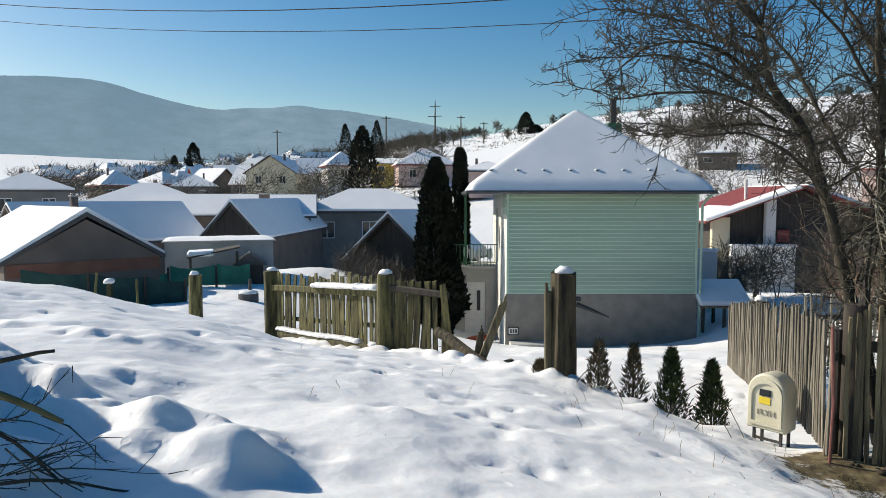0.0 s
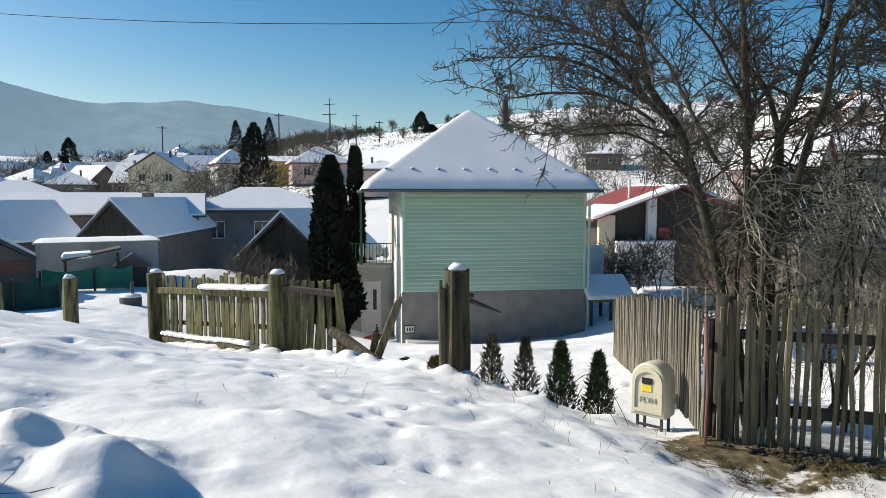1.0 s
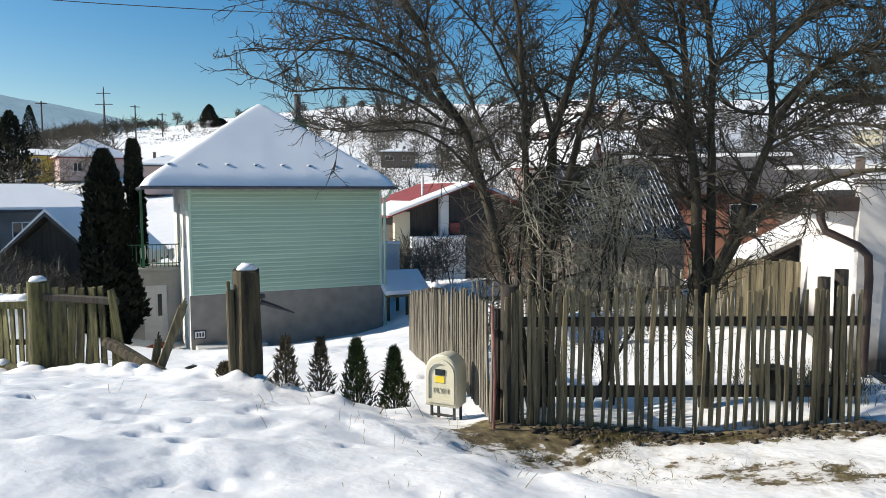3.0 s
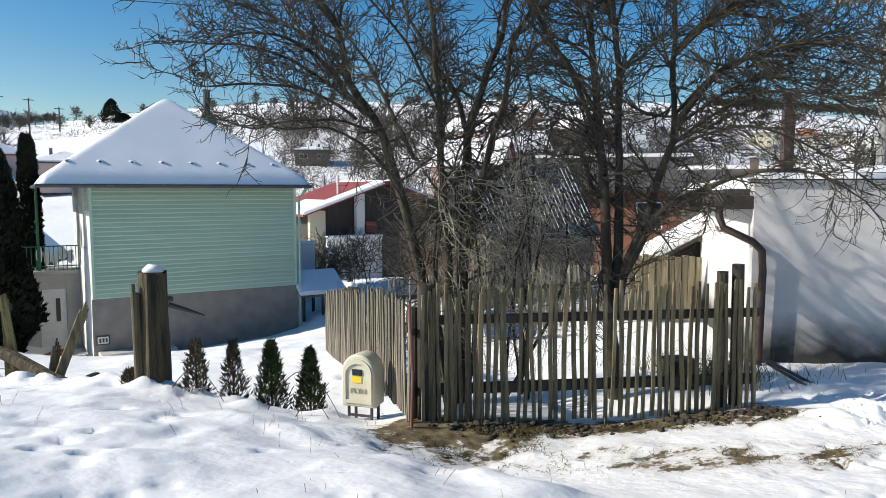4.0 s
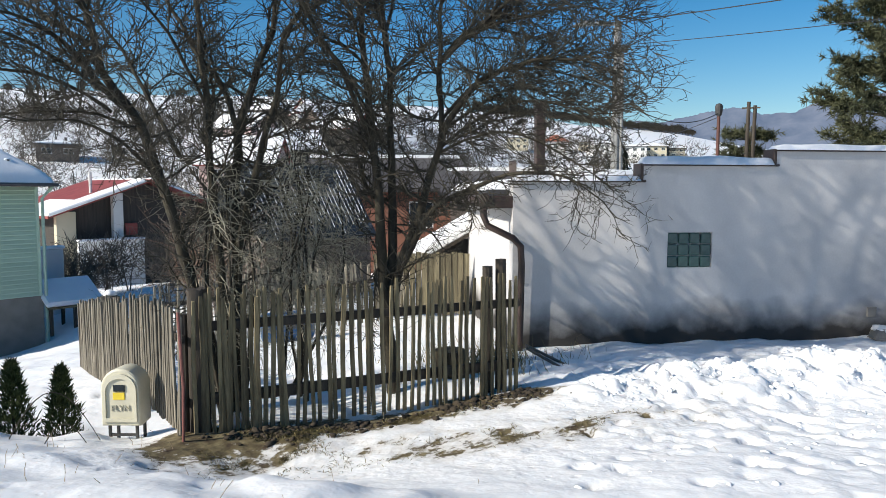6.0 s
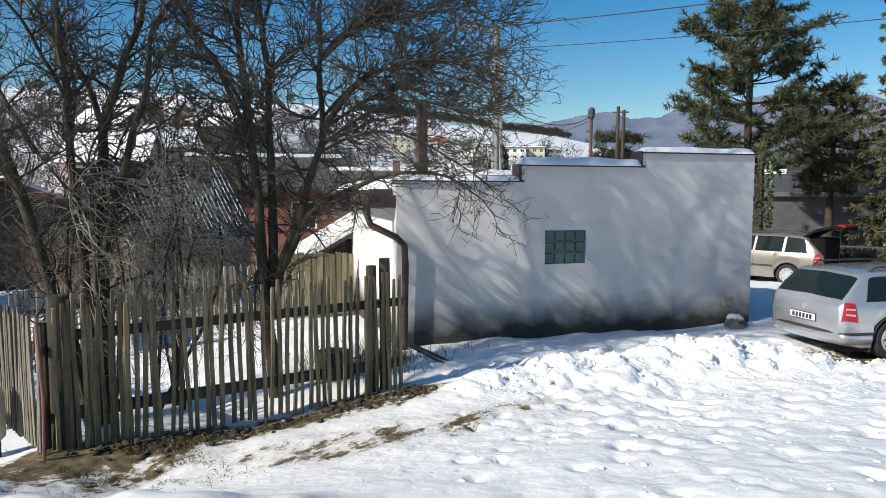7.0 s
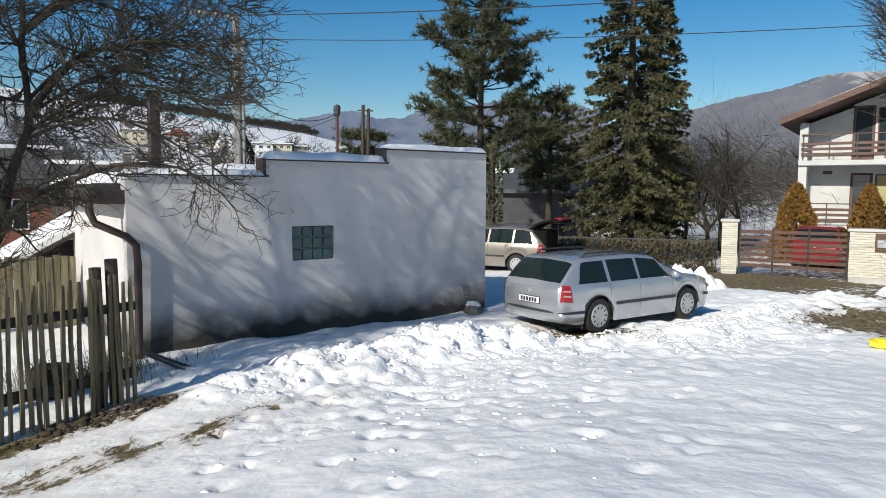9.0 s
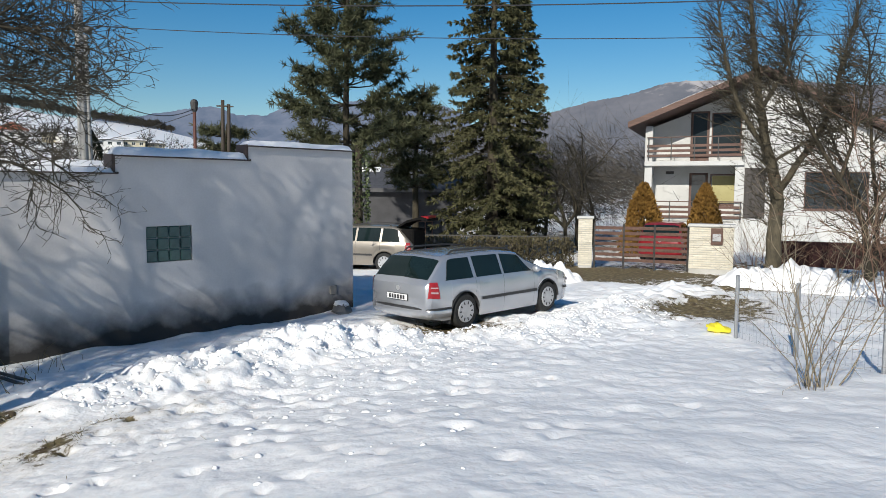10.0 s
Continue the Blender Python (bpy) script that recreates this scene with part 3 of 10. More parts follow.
def mountain(name, label, radius, headings, tops, base, material, rough, seed):
    """A long wooded ridge: foot, slope and ragged crest, seen across the valley."""
    g = Geo()
    az = np.arange(headings[0], headings[-1] + 0.01, 0.12)
    el = np.interp(az, headings, tops)
    el = np.convolve(np.pad(el, 12, mode="edge"), np.ones(25) / 25, mode="valid")
    rows = 14
    for i in range(rows + 1):
        k = i / rows
        for j, a in enumerate(az):
            rr = radius * (0.72 + 0.28 * k)
            zt = 1.6 + rr * math.tan(radians(el[j]))
            zz = base + (zt - base) * (k ** 0.9) + radius * 0.004 * rough * float(waves(rr * 0.3, a * radius * 0.017, 60 + 40 * k, seed)[()] if True else 0)
            if i == rows:
                zz += radius * 0.0011 * min(1, rough) * float(waves(a * 100, 0.0, 14, seed + 1))
            g.v.append((rr * math.sin(radians(a)), rr * math.cos(radians(a)), zz))
    n = len(az)
    g.f = [(i * n + j, i * n + j + 1, (i + 1) * n + j + 1, (i + 1) * n + j) for i in range(rows) for j in range(n - 1)]
    ob = g.part(name, material, None, "", "all")
    return tagged(ob, label, "mountain", kind="structure")


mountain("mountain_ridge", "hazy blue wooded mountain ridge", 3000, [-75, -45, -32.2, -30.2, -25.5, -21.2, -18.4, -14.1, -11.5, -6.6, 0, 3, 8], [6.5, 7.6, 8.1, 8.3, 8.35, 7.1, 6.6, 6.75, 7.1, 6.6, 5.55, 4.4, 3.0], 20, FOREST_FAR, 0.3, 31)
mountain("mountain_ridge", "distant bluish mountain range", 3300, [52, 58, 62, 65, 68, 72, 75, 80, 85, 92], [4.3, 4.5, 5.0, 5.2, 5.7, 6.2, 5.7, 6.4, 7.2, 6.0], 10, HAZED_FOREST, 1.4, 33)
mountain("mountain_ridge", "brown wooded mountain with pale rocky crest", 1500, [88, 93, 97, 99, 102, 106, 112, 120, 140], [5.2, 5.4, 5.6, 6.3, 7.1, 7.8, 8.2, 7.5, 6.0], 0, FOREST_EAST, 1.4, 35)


# ---- the green house ----
GREEN_SIDING = mat("green_siding", (0.37, 0.50, 0.39), (0.45, 0.585, 0.465), 1.2, 0.55, 0.25, 25.0, stretch=(0.4, 3, 3), spread=0.06)
PLINTH = mat("grey_plinth", (0.18, 0.165, 0.145), (0.275, 0.255, 0.225), 2.0, 0.9, 0.4, 40.0)
CREAM_WALL = mat("cream_render", (0.66, 0.66, 0.60), (0.78, 0.78, 0.72), 2.0, 0.85, 0.3, 40.0)
CONCRETE = mat("pale_concrete", (0.38, 0.37, 0.34), (0.52, 0.51, 0.48), 2.4, 0.9, 0.4, 40.0)
FASCIA = mat("dark_fascia", (0.045, 0.045, 0.05), (0.09, 0.09, 0.095), 5.0, 0.6, 0.2)
TIMBER = mat("eave_timber", (0.28, 0.25, 0.2), (0.42, 0.38, 0.31), 4.0, 0.8, 0.4, stretch=(1, 6, 6))
GLASS = glass("window_glass", (0.02, 0.026, 0.03))
GLASS.node_tree.nodes["Principled BSDF"].inputs["Specular IOR Level"].default_value = 0.3
FRAME_WHITE = mat("white_frame", (0.70, 0.70, 0.69), (0.80, 0.80, 0.79), 6.0, 0.5, 0.1)
GREEN_PAINT = mat("green_paint", (0.02, 0.10, 0.05), (0.04, 0.16, 0.085), 8.0, 0.5, 0.2)
DARK_METAL = mat("dark_metal", (0.03, 0.03, 0.03), (0.07, 0.065, 0.06), 8.0, 0.5, 0.3)
RED_MAT = mat("red_doormat", (0.32, 0.05, 0.03), (0.45, 0.09, 0.05), 20.0, 0.95, 0.4)


def window(parent, x, z, w, h, y=-0.0, panes=2, frame_mat=None, depth=0.12, m=None, sill=True):
    """A window let into a wall that faces -y at y: frame, panes, sill."""
    m = m or Matrix()
    f = frame_mat or FRAME_WHITE
    b = 0.06
    g = Geo()
    g.box(x - w / 2, y - 0.03, z, x + w / 2, y + depth, z + b, 0.01, m)
    g.box(x - w / 2, y - 0.03, z + h - b, x + w / 2, y + depth, z + h, 0.01, m)
    for k in range(panes + 1):
        cx = x - w / 2 + b / 2 + (w - b) * k / panes
        g.box(cx - b / 2, y - 0.028, z + b, cx + b / 2, y + depth, z + h - b, 0.01, m)
    win = g.part("window", f, parent)
    for k in range(panes):
        pw = (w - b) / panes
        px = x - w / 2 + b / 2 + pw * k
        Geo().box(px + b / 2, y + 0.0, z + b, px + pw - b / 2, y + 0.012, z + h - b, 0, m).part("pane", GLASS, win)
    if sill:
        Geo().box(x - w / 2 - 0.06, y - 0.12, z - 0.05, x + w / 2 + 0.06, y + 0.02, z - 0.003, 0.01, m).part("sill", f, win)
    return win


def wall_with_holes(g, x0, x1, z0, z1, y0, y1, holes, m=None):
    """A wall slab in the xz plane with rectangular openings (x0, z0, x1, z1) cut through."""
    xs = sorted({x0, x1, *[h[0] for h in holes], *[h[2] for h in holes]})
    zs = sorted({z0, z1, *[h[1] for h in holes], *[h[3] for h in holes]})
    for a, b in zip(xs, xs[1:]):
        run = None
        for c, d in zip(zs, zs[1:]):
            solid = not any(h[0] - 1e-6 <= a and b <= h[2] + 1e-6 and h[1] - 1e-6 <= c and d <= h[3] + 1e-6 for h in holes)
            if solid:
                run = (run[0], d) if run else (c, d)
            if (not solid or d == zs[-1]) and run:
                g.box(a, y0, run[0], b, y1, run[1], 0, m)
                run = None
    return g


def green_house():
    x0, x1, y0, y1 = 2.25, 9.02, 24.9, 31.6
    zb, zp, zt = -4.1, -1.87, 1.70
    H = thing("green_house", "pale green boarded house with thick snow on its hipped roof", "house", (x0, y0, 0))
    w, d = x1 - x0, y1 - y0
    g = Geo()
    wall_with_holes(g, 0, w, zb, zt, 0, 0.3, [])
    g.box(0, d - 0.3, zb, w, d, zt)
    g.box(w - 0.3, 0.3, zb, w, d - 0.3, zt)
    # the left wall faces -x: its run goes along y
    lm = Matrix(((0, 1, 0, 0), (1, 0, 0, 0), (0, 0, 1, 0), (0, 0, 0, 1)))
    holes = [(1.3, -0.35, 2.3, 1.15), (3.6, -1.1, 4.5, 1.1)]
    wall_with_holes(g, 0.3, d - 0.3, zb, zt, 0, 0.3, holes, lm)
    g.part("wall", CREAM_WALL, H, "cream rendered wall")
    window(H, 1.8, -0.35, 1.0, 1.5, 0.1, 2, m=lm)
    dr = Geo().box(3.6, 0.12, -1.1, 4.5, 0.18, 1.1, 0.01, lm).part("balcony_door", FRAME_WHITE, H)
    Geo().box(3.75, 0.10, -0.2, 4.35, 0.125, 0.95, 0, lm).part("pane", GLASS, dr)
    Geo().box(-0.03, -0.05, zb, w + 0.03, 0.0, zp, 0.01).part("plinth", PLINTH, H, "bare grey rendered plinth")
    # boards, each lapping the one below
    n = 25
    hb = (zt - 0.02 - zp) / n
    prof = Geo()
    prof.prism([(-0.066, 0.0), (-0.066, 0.03), (-0.010, hb), (0.0, hb), (0.0, 0.0)], 0.02, w - 0.02, "x")
    me = prof.mesh("siding_board", GREEN_SIDING)
    for i in range(n):
        piece("siding_board", me, H, Matrix.Translation((0, 0, zp + 0.004 + hb * i)))
    for cx in (0.0, w - 0.09):
        Geo().box(cx, -0.075, zp, cx + 0.09, 0.0, zt, 0.01).part("corner_board", GREEN_SIDING, H)
    # green boards under the eave on the side
    side = Geo()
    for i in range(5):
        side.box(-0.04, 0.02, 0.95 + i * hb, -0.002, 1.15, 0.95 + (i + 0.92) * hb, 0.005)
    side.part("side_boards", GREEN_SIDING, H)
    # roof: rafters, fascia, hipped deck and its snow
    rx0, rx1, ry0, ry1 = 0.95 - x0, 9.30 - x0, 24.3 - y0, 32.2 - y0
    ze, ax, ay, az_ = 1.78, 5.2 - x0, 28.2 - y0, 4.82
    ridge = 0.25
    deck = Geo()
    base = [(rx0, ry0, ze), (rx1, ry0, ze), (rx1, ry1, ze), (rx0, ry1, ze)]
    top = [(ax, ay - ridge, az_), (ax, ay + ridge, az_)]
    deck.add(base + top, [(0, 1, 4), (1, 2, 5, 4), (2, 3, 5), (3, 0, 4, 5), (3, 2, 1, 0)])
    deck.part("roof", FASCIA, H)
    fas = Geo()
    fas.box(rx0, ry0 - 0.03, ze - 0.10, rx1, ry0, ze + 0.03, 0.008)
    fas.box(rx0 - 0.03, ry0, ze - 0.10, rx0, ry1, ze + 0.03, 0.008)
    fas.box(rx1, ry0, ze - 0.10, rx1 + 0.03, ry1, ze + 0.03, 0.008)
    fas.part("fascia", FASCIA, H, "dark eaves board")
    gut = Geo()
    gut.tube([(rx0 - 0.10, ry0 - 0.06, ze - 0.06), (rx0 - 0.10, ry1, ze - 0.06)], 0.07, 8)
    gut.tube([(rx0 - 0.15, ry0 - 0.1, ze - 0.04), (rx1 + 0.1, ry0 - 0.1, ze - 0.05)], 0.055, 8)
    gut.part("gutter", FASCIA, H, "dark zinc gutter", True)
    raf = Geo().box(0, ry0 + 0.02, zt - 0.03, 0.12, 0.1, zt + 0.07, 0.01).mesh("rafter", TIMBER)
    for i in range(12):
        piece("rafter", raf, H, Matrix.Translation((0.2 + i * (w - 0.4) / 11, 0, 0)))
    # snow blanket with a soft lip, built as a grid over the four slopes
    g = Geo()
    nx, ny = 72, 68
    ov = 0.05
    for j in range(ny + 1):
        for i in range(nx + 1):
            u, v = i / nx, j / ny
            px, py = rx0 - ov + (rx1 - rx0 + 2 * ov) * u, ry0 - ov + (ry1 - ry0 + 2 * ov) * v
            h = min((px - rx0) / (ax - rx0), (rx1 - px) / (rx1 - ax), (py - ry0) / (ay - ridge - ry0), (ry1 - py) / (ry1 - ay - ridge))
            h = max(h, 0)
            e = min(u * nx, (1 - u) * nx, v * ny, (1 - v) * ny)
            thick = 0.21 * (1 - math.exp(-e * 1.1)) + 0.02 * noise.noise(Vector((px * 0.8, py * 0.8, 1))) * min(e, 1)
            soft = 0.06 * math.exp(-((1 - min(h, 1)) / 0.05))
            g.v.append((px, py, ze + 0.015 + (az_ - ze) * min(h, 1) + thick - soft))
    g.f = [(j * (nx + 1) + i, j * (nx + 1) + i + 1, (j + 1) * (nx + 1) + i + 1, (j + 1) * (nx + 1) + i) for j in range(ny) for i in range(nx)]
    g.part("roof_snow", ROOF_SNOW, H, "thick smooth snow on the roof", "all")
    # snow guards poking through in a row
    sg = Geo().blob((0, 0, 0), (0.10, 0.06, 0.04), 3, 0.3).mesh("snow_guard", ROOF_SNOW, "all")
    tip = Geo().box(-0.04, -0.065, -0.04, 0.04, -0.045, 0.0, 0.006).mesh("guard_tip", DARK_METAL)
    for row, (yy, n_, off) in enumerate(((0.62, 8, 0.75),)):
        for i in range(n_):
            gx_ = rx0 + off + i * 0.93
            if gx_ > rx1 - 0.6:
                continue
            zz = ze + (az_ - ze) * ((yy - 0.0) / (ay - ridge - ry0)) + 0.225
            s = piece("snow_guard", sg, H, Matrix.Translation((gx_, ry0 + yy, zz)))
            piece("guard_tip", tip, s, Matrix())
    # chimney behind the hip
    ch = Geo().box(7.28 - x0, 6.0, 3.0, 7.52 - x0, 6.24, 5.75, 0.015).part("chimney", DARK_METAL, H, "narrow dark chimney")
    Geo().box(7.15 - x0, 5.9, 3.0, 7.75 - x0, 6.4, 4.75, 0.02).part("chimney_base", GREEN_PAINT, ch)
    Geo().box(7.24 - x0, 5.96, 5.75, 7.56 - x0, 6.28, 5.82, 0.01).part("chimney_cap", DARK_METAL, ch)
    # porch with door and balcony on the side
    ax0, ax1, py0, py1 = 0.48 - x0, -0.0, 29.3 - y0, 31.5 - y0
    g = Geo()
    door = (0.92 - x0, -4.25, 1.78 - x0, -2.0)
    wall_with_holes(g, ax0, ax1, -4.6, -1.45, py0, py0 + 0.2, [door])
    g.box(ax0, py0 + 0.2, -4.6, ax0 + 0.2, py1, -1.45)
    g.box(ax0 - 0.12, py0 - 0.12, -1.45, ax1, py1, -1.31, 0.02)
    g.part("porch", CONCRETE, H, "pale concrete porch carrying a balcony")
    dd = Geo().box(door[0], py0 + 0.08, door[1], door[2], py0 + 0.13, door[3], 0.01).part("front_door", FRAME_WHITE, H, "white front door with narrow dark pane")
    Geo().box(1.42 - x0, py0 + 0.06, -3.2, 1.57 - x0, py0 + 0.085, -2.35, 0).part("pane", GLASS, dd)
    Geo().tube([(1.0 - x0, py0 + 0.03, -3.15), (1.13 - x0, py0 + 0.03, -3.15)], 0.02, 6).part("handle", DARK_METAL, dd)
    Geo().box(door[0] - 0.1, py0 - 0.8, -4.32, door[2] + 0.1, py0 - 0.05, -4.22, 0.02).part("door_step", RED_MAT, H, "red door step")
    rail = Geo()
    rail.tube([(ax0 - 0.05, py0 - 0.05, -0.42), (ax1, py0 - 0.05, -0.42)], 0.022, 6)
    rail.tube([(ax0 - 0.05, py0 - 0.05, -0.42), (ax0 - 0.05, py1, -0.42)], 0.022, 6)
    rail.tube([(ax0 - 0.05, py0 - 0.05, -1.15), (ax1, py0 - 0.05, -1.15)], 0.018, 6)
    rl = rail.part("balcony_rail", GREEN_PAINT, H, "dark green metal balcony railing")
    bar = Geo().tube([(0, 0, -1.3), (0, 0, -0.42)], 0.012, 5).mesh("baluster", GREEN_PAINT)
    for i in range(13):
        piece("baluster", bar, rl, Matrix.Translation((ax0 - 0.05 + i * (ax1 - ax0) / 12.5, py0 - 0.05, 0)))
    for i in range(8):
        piece("baluster", bar, rl, Matrix.Translation((ax0 - 0.05, py0 + i * 0.28, 0)))
    Geo().box(ax0 + 0.42, py0 + 0.05, -1.31, ax0 + 0.51, py0 + 0.14, ze - 0.1, 0.01).part("balcony_post", GREEN_PAINT, H, "dark green roof post")
    Geo().box(ax0 + 0.0, py1 - 0.14, -1.31, ax0 + 0.09, py1 - 0.05, ze - 0.1, 0.01).part("balcony_post", GREEN_PAINT, H)
    for i in range(5):
        Geo().blob((ax0 + 0.5 + i * 0.25, py0 + 0.35 + 0.1 * (i % 2), -0.75 - 0.08 * (i % 3)), (0.12, 0.05, 0.26), i, 0.5).part("laundry", FRAME_WHITE, H, "pale cloth hung on the balcony", True)
    # satellite dish on the gutter corner
    dm = pose(ax0 - 0.12, py0 - 0.3, 1.15, 0, 70, 200)
    dish = Geo().lathe([(0.0, 0.0), (0.22, 0.02), (0.38, 0.09), (0.42, 0.13), (0.41, 0.14), (0.36, 0.11), (0.2, 0.04), (0.0, 0.025)], 20, dm).part("satellite_dish", CONCRETE, H, "grey satellite dish", True)
    Geo().tube([(ax0 - 0.10, py0 - 0.28, 1.1), (ax0 + 0.05, py0 + 0.08, 0.95)], 0.025, 6).part("dish_arm", DARK_METAL, dish)
    # downpipe at the right corner
    Geo().tube([(w + 0.28, -0.5, ze - 0.1), (w + 0.1, -0.1, zt - 0.4), (w + 0.1, -0.1, zb + 0.4)], 0.05, 8).part("downpipe", GREEN_SIDING, H, "", True)
    # small plate of the meter box: a framed panel with plain bars
    pl = Geo().box(0.05, -0.09, -3.35, 0.45, -0.055, -3.05, 0.01).part("number_plate", DARK_METAL, H, "dark framed plate on the plinth")
    Geo().box(0.09, -0.096, -3.31, 0.41, -0.088, -3.09, 0).part("plate_face", FRAME_WHITE, pl)
    for i in range(3):
        Geo().box(0.14 + i * 0.09, -0.102, -3.27, 0.20 + i * 0.09, -0.095, -3.13, 0).part("bar", DARK_METAL, pl)
    st = Geo().box(0.1, -0.75, -3.95, 2.4, -0.05, -3.55, 0.03)
    st.part("garden_step", CONCRETE, H, "low concrete ledge by the wall")
    return H


green_house()


# ---- posts, fences and small things along the track ----
def dense(pts, radii, step=0.16, wob=0.02, seed=0):
    """More points along a limb, smoothed and a little crooked."""
    P = [Vector(p) for p in pts]
    out, rad = [], []
    for i in range(len(P) - 1):
        p0, p1, p2, p3 = P[max(i - 1, 0)], P[i], P[i + 1], P[min(i + 2, len(P) - 1)]
        k = max(1, int((p2 - p1).length / step))
        for j in range(k):
            t = j / k
            c = 0.5 * ((2 * p1) + (p2 - p0) * t + (2 * p0 - 5 * p1 + 4 * p2 - p3) * t * t + (3 * p1 - p0 - 3 * p2 + p3) * t * t * t)
            w = Vector((noise.noise(c * 2.2 + Vector((seed, 0, 0))), noise.noise(c * 2.2 + Vector((0, seed, 7))), noise.noise(c * 2.2 + Vector((3, 0, seed))))) * wob
            out.append(c + w)
            rad.append(radii[0] + (radii[1] - radii[0]) * ((i + t) / (len(P) - 1)))
    out.append(P[-1])
    rad.append(radii[1])
    return out, rad


def rough_post(name, label, x, y, z0, z1, r, material, seed, snow=True, n=18, group=""):
    """An old round timber post, checked and uneven, with a cap of snow."""
    T = thing(name, label, "post", (x, y, z0), 0, group)
    rng = random.Random(seed)
    h = z1 - z0
    g = Geo()
    rows = 26
    ph = [rng.uniform(0, 6.3) for _ in range(4)]
    for i in range(rows + 1):
        k = i / rows
        for j in range(n):
            a = 2 * math.pi * j / n
            rr = r * (1.06 - 0.1 * k) * (1 + 0.05 * math.sin(2 * a + ph[0]) + 0.04 * math.sin(5 * a + ph[1]) + 0.05 * noise.noise(Vector((math.cos(a) * 2, math.sin(a) * 2, k * 3 + seed))) + 0.09 * noise.noise(Vector((math.cos(a) * 5, math.sin(a) * 5, k * 1.2 + seed))))
            if (j * 7 + seed) % 9 == 0:
                rr *= 0.94
            g.v.append((rr * math.cos(a) + 0.02 * k * math.sin(ph[2]), rr * math.sin(a), -0.25 + (h + 0.25) * k + ((0.05 if n > 20 else 0.03) * noise.noise(Vector((math.cos(a) * 3, math.sin(a) * 3, seed))) if i == rows else 0)))
    g.f = [(i * n + j, i * n + (j + 1) % n, (i + 1) * n + (j + 1) % n, (i + 1) * n + j) for i in range(rows) for j in range(n)] + [tuple(rows * n + j for j in range(n))]
    g.part("post_shaft", material, T, "", True)
    if snow:
        Geo().blob((0, 0, h + 0.02), (r * 0.72, r * 0.72, 0.075), seed, 0.25, 8, 14, 0.8).part("snow_cap", SNOW, T, "rounded cap of snow", "all")
    return T


def plank_mesh(name, w, h, t, material, seed, point=0.0, ragged=0.0, bend=0.0):
    """One upright board from z = 0 to h, edges eased, a little warped."""
    rng = random.Random(seed)
    g = Geo()
    rows = 7
    b = min(0.006, t * 0.3)
    for i in range(rows + 1):
        k = i / rows
        ww = w / 2 * (1 - point * max(0, k - 0.9) * 10) * (1 + 0.08 * noise.noise(Vector((k * 4, seed * 1.3, 0))))
        ox = bend * math.sin(k * 2.6 + seed) + 0.008 * noise.noise(Vector((k * 3, seed * 2.1, 5)))
        zz = h * k
        top = i == rows
        for j, (sx, sy) in enumerate(((-1, -1), (1, -1), (1, 1), (-1, 1))):
            jz = rng.uniform(-ragged, ragged * 0.3) if top else 0
            for e in (0, 1):
                dx, dy = ((b, 0), (0, b))[e] if (j % 2) == 1 else ((0, b), (b, 0))[e]
                g.v.append((ox + sx * (ww - dx), sy * (t / 2 - dy), zz + jz))
    n = 8
    g.f = [(i * n + j, i * n + (j + 1) % n, (i + 1) * n + (j + 1) % n, (i + 1) * n + j) for i in range(rows) for j in range(n)] + [tuple(range(n - 1, -1, -1)), tuple(rows * n + j for j in range(n))]
    return g.mesh(name, material)


def row_of_pickets(T, meshes, a, b, at, base, rng, lean=0.9, dz=0.022, tilt=0.7, side=0.0):
    """Pickets at the given distances along a line from a to b, in T's own coordinates."""
    d = Vector((b[0] - a[0], b[1] - a[1], 0))
    ln = d.length
    d.normalize()
    ang = math.degrees(math.atan2(d.y, d.x))
    for s in at:
        px, py = a[0] + d.x * s - d.y * side, a[1] + d.y * s + d.x * side
        m = pose(px, py, base(s) + rng.uniform(-dz, dz), rng.gauss(0, tilt), rng.gauss(0, lean), ang + rng.gauss(0, 4))
        m = m @ Matrix.Diagonal((rng.uniform(0.85, 1.15), 1, rng.uniform(0.96, 1.03), 1))
        piece("picket", rng.choice(meshes), T, m)


PICKETS = [plank_mesh("picket", 0.045, 1.46, 0.024, WOOD_GREY, s, 0.25, 0.02, 0.012) for s in range(5)]
BOARDS = [plank_mesh("picket", 0.10, 1.46, 0.026, WOOD_GREY, s + 20, 0.1, 0.03, 0.008) for s in range(4)]
WOOD_LATH = mat("grey_lath_wood", (0.06, 0.05, 0.036), (0.27, 0.24, 0.185), 5.0, 0.85, 0.6, 30.0, stretch=(5, 5, 0.5), spread=0.35)
LATHS = [plank_mesh("picket", 0.037, 1.24, 0.03, WOOD_LATH, s + 40, 0.2, 0.02, 0.015) for s in range(5)]
MOSSY = [plank_mesh("picket", 0.122, 1.30, 0.026, WOOD_MOSS, s + 60, 0.15, 0.03, 0.012) for s in range(5)]


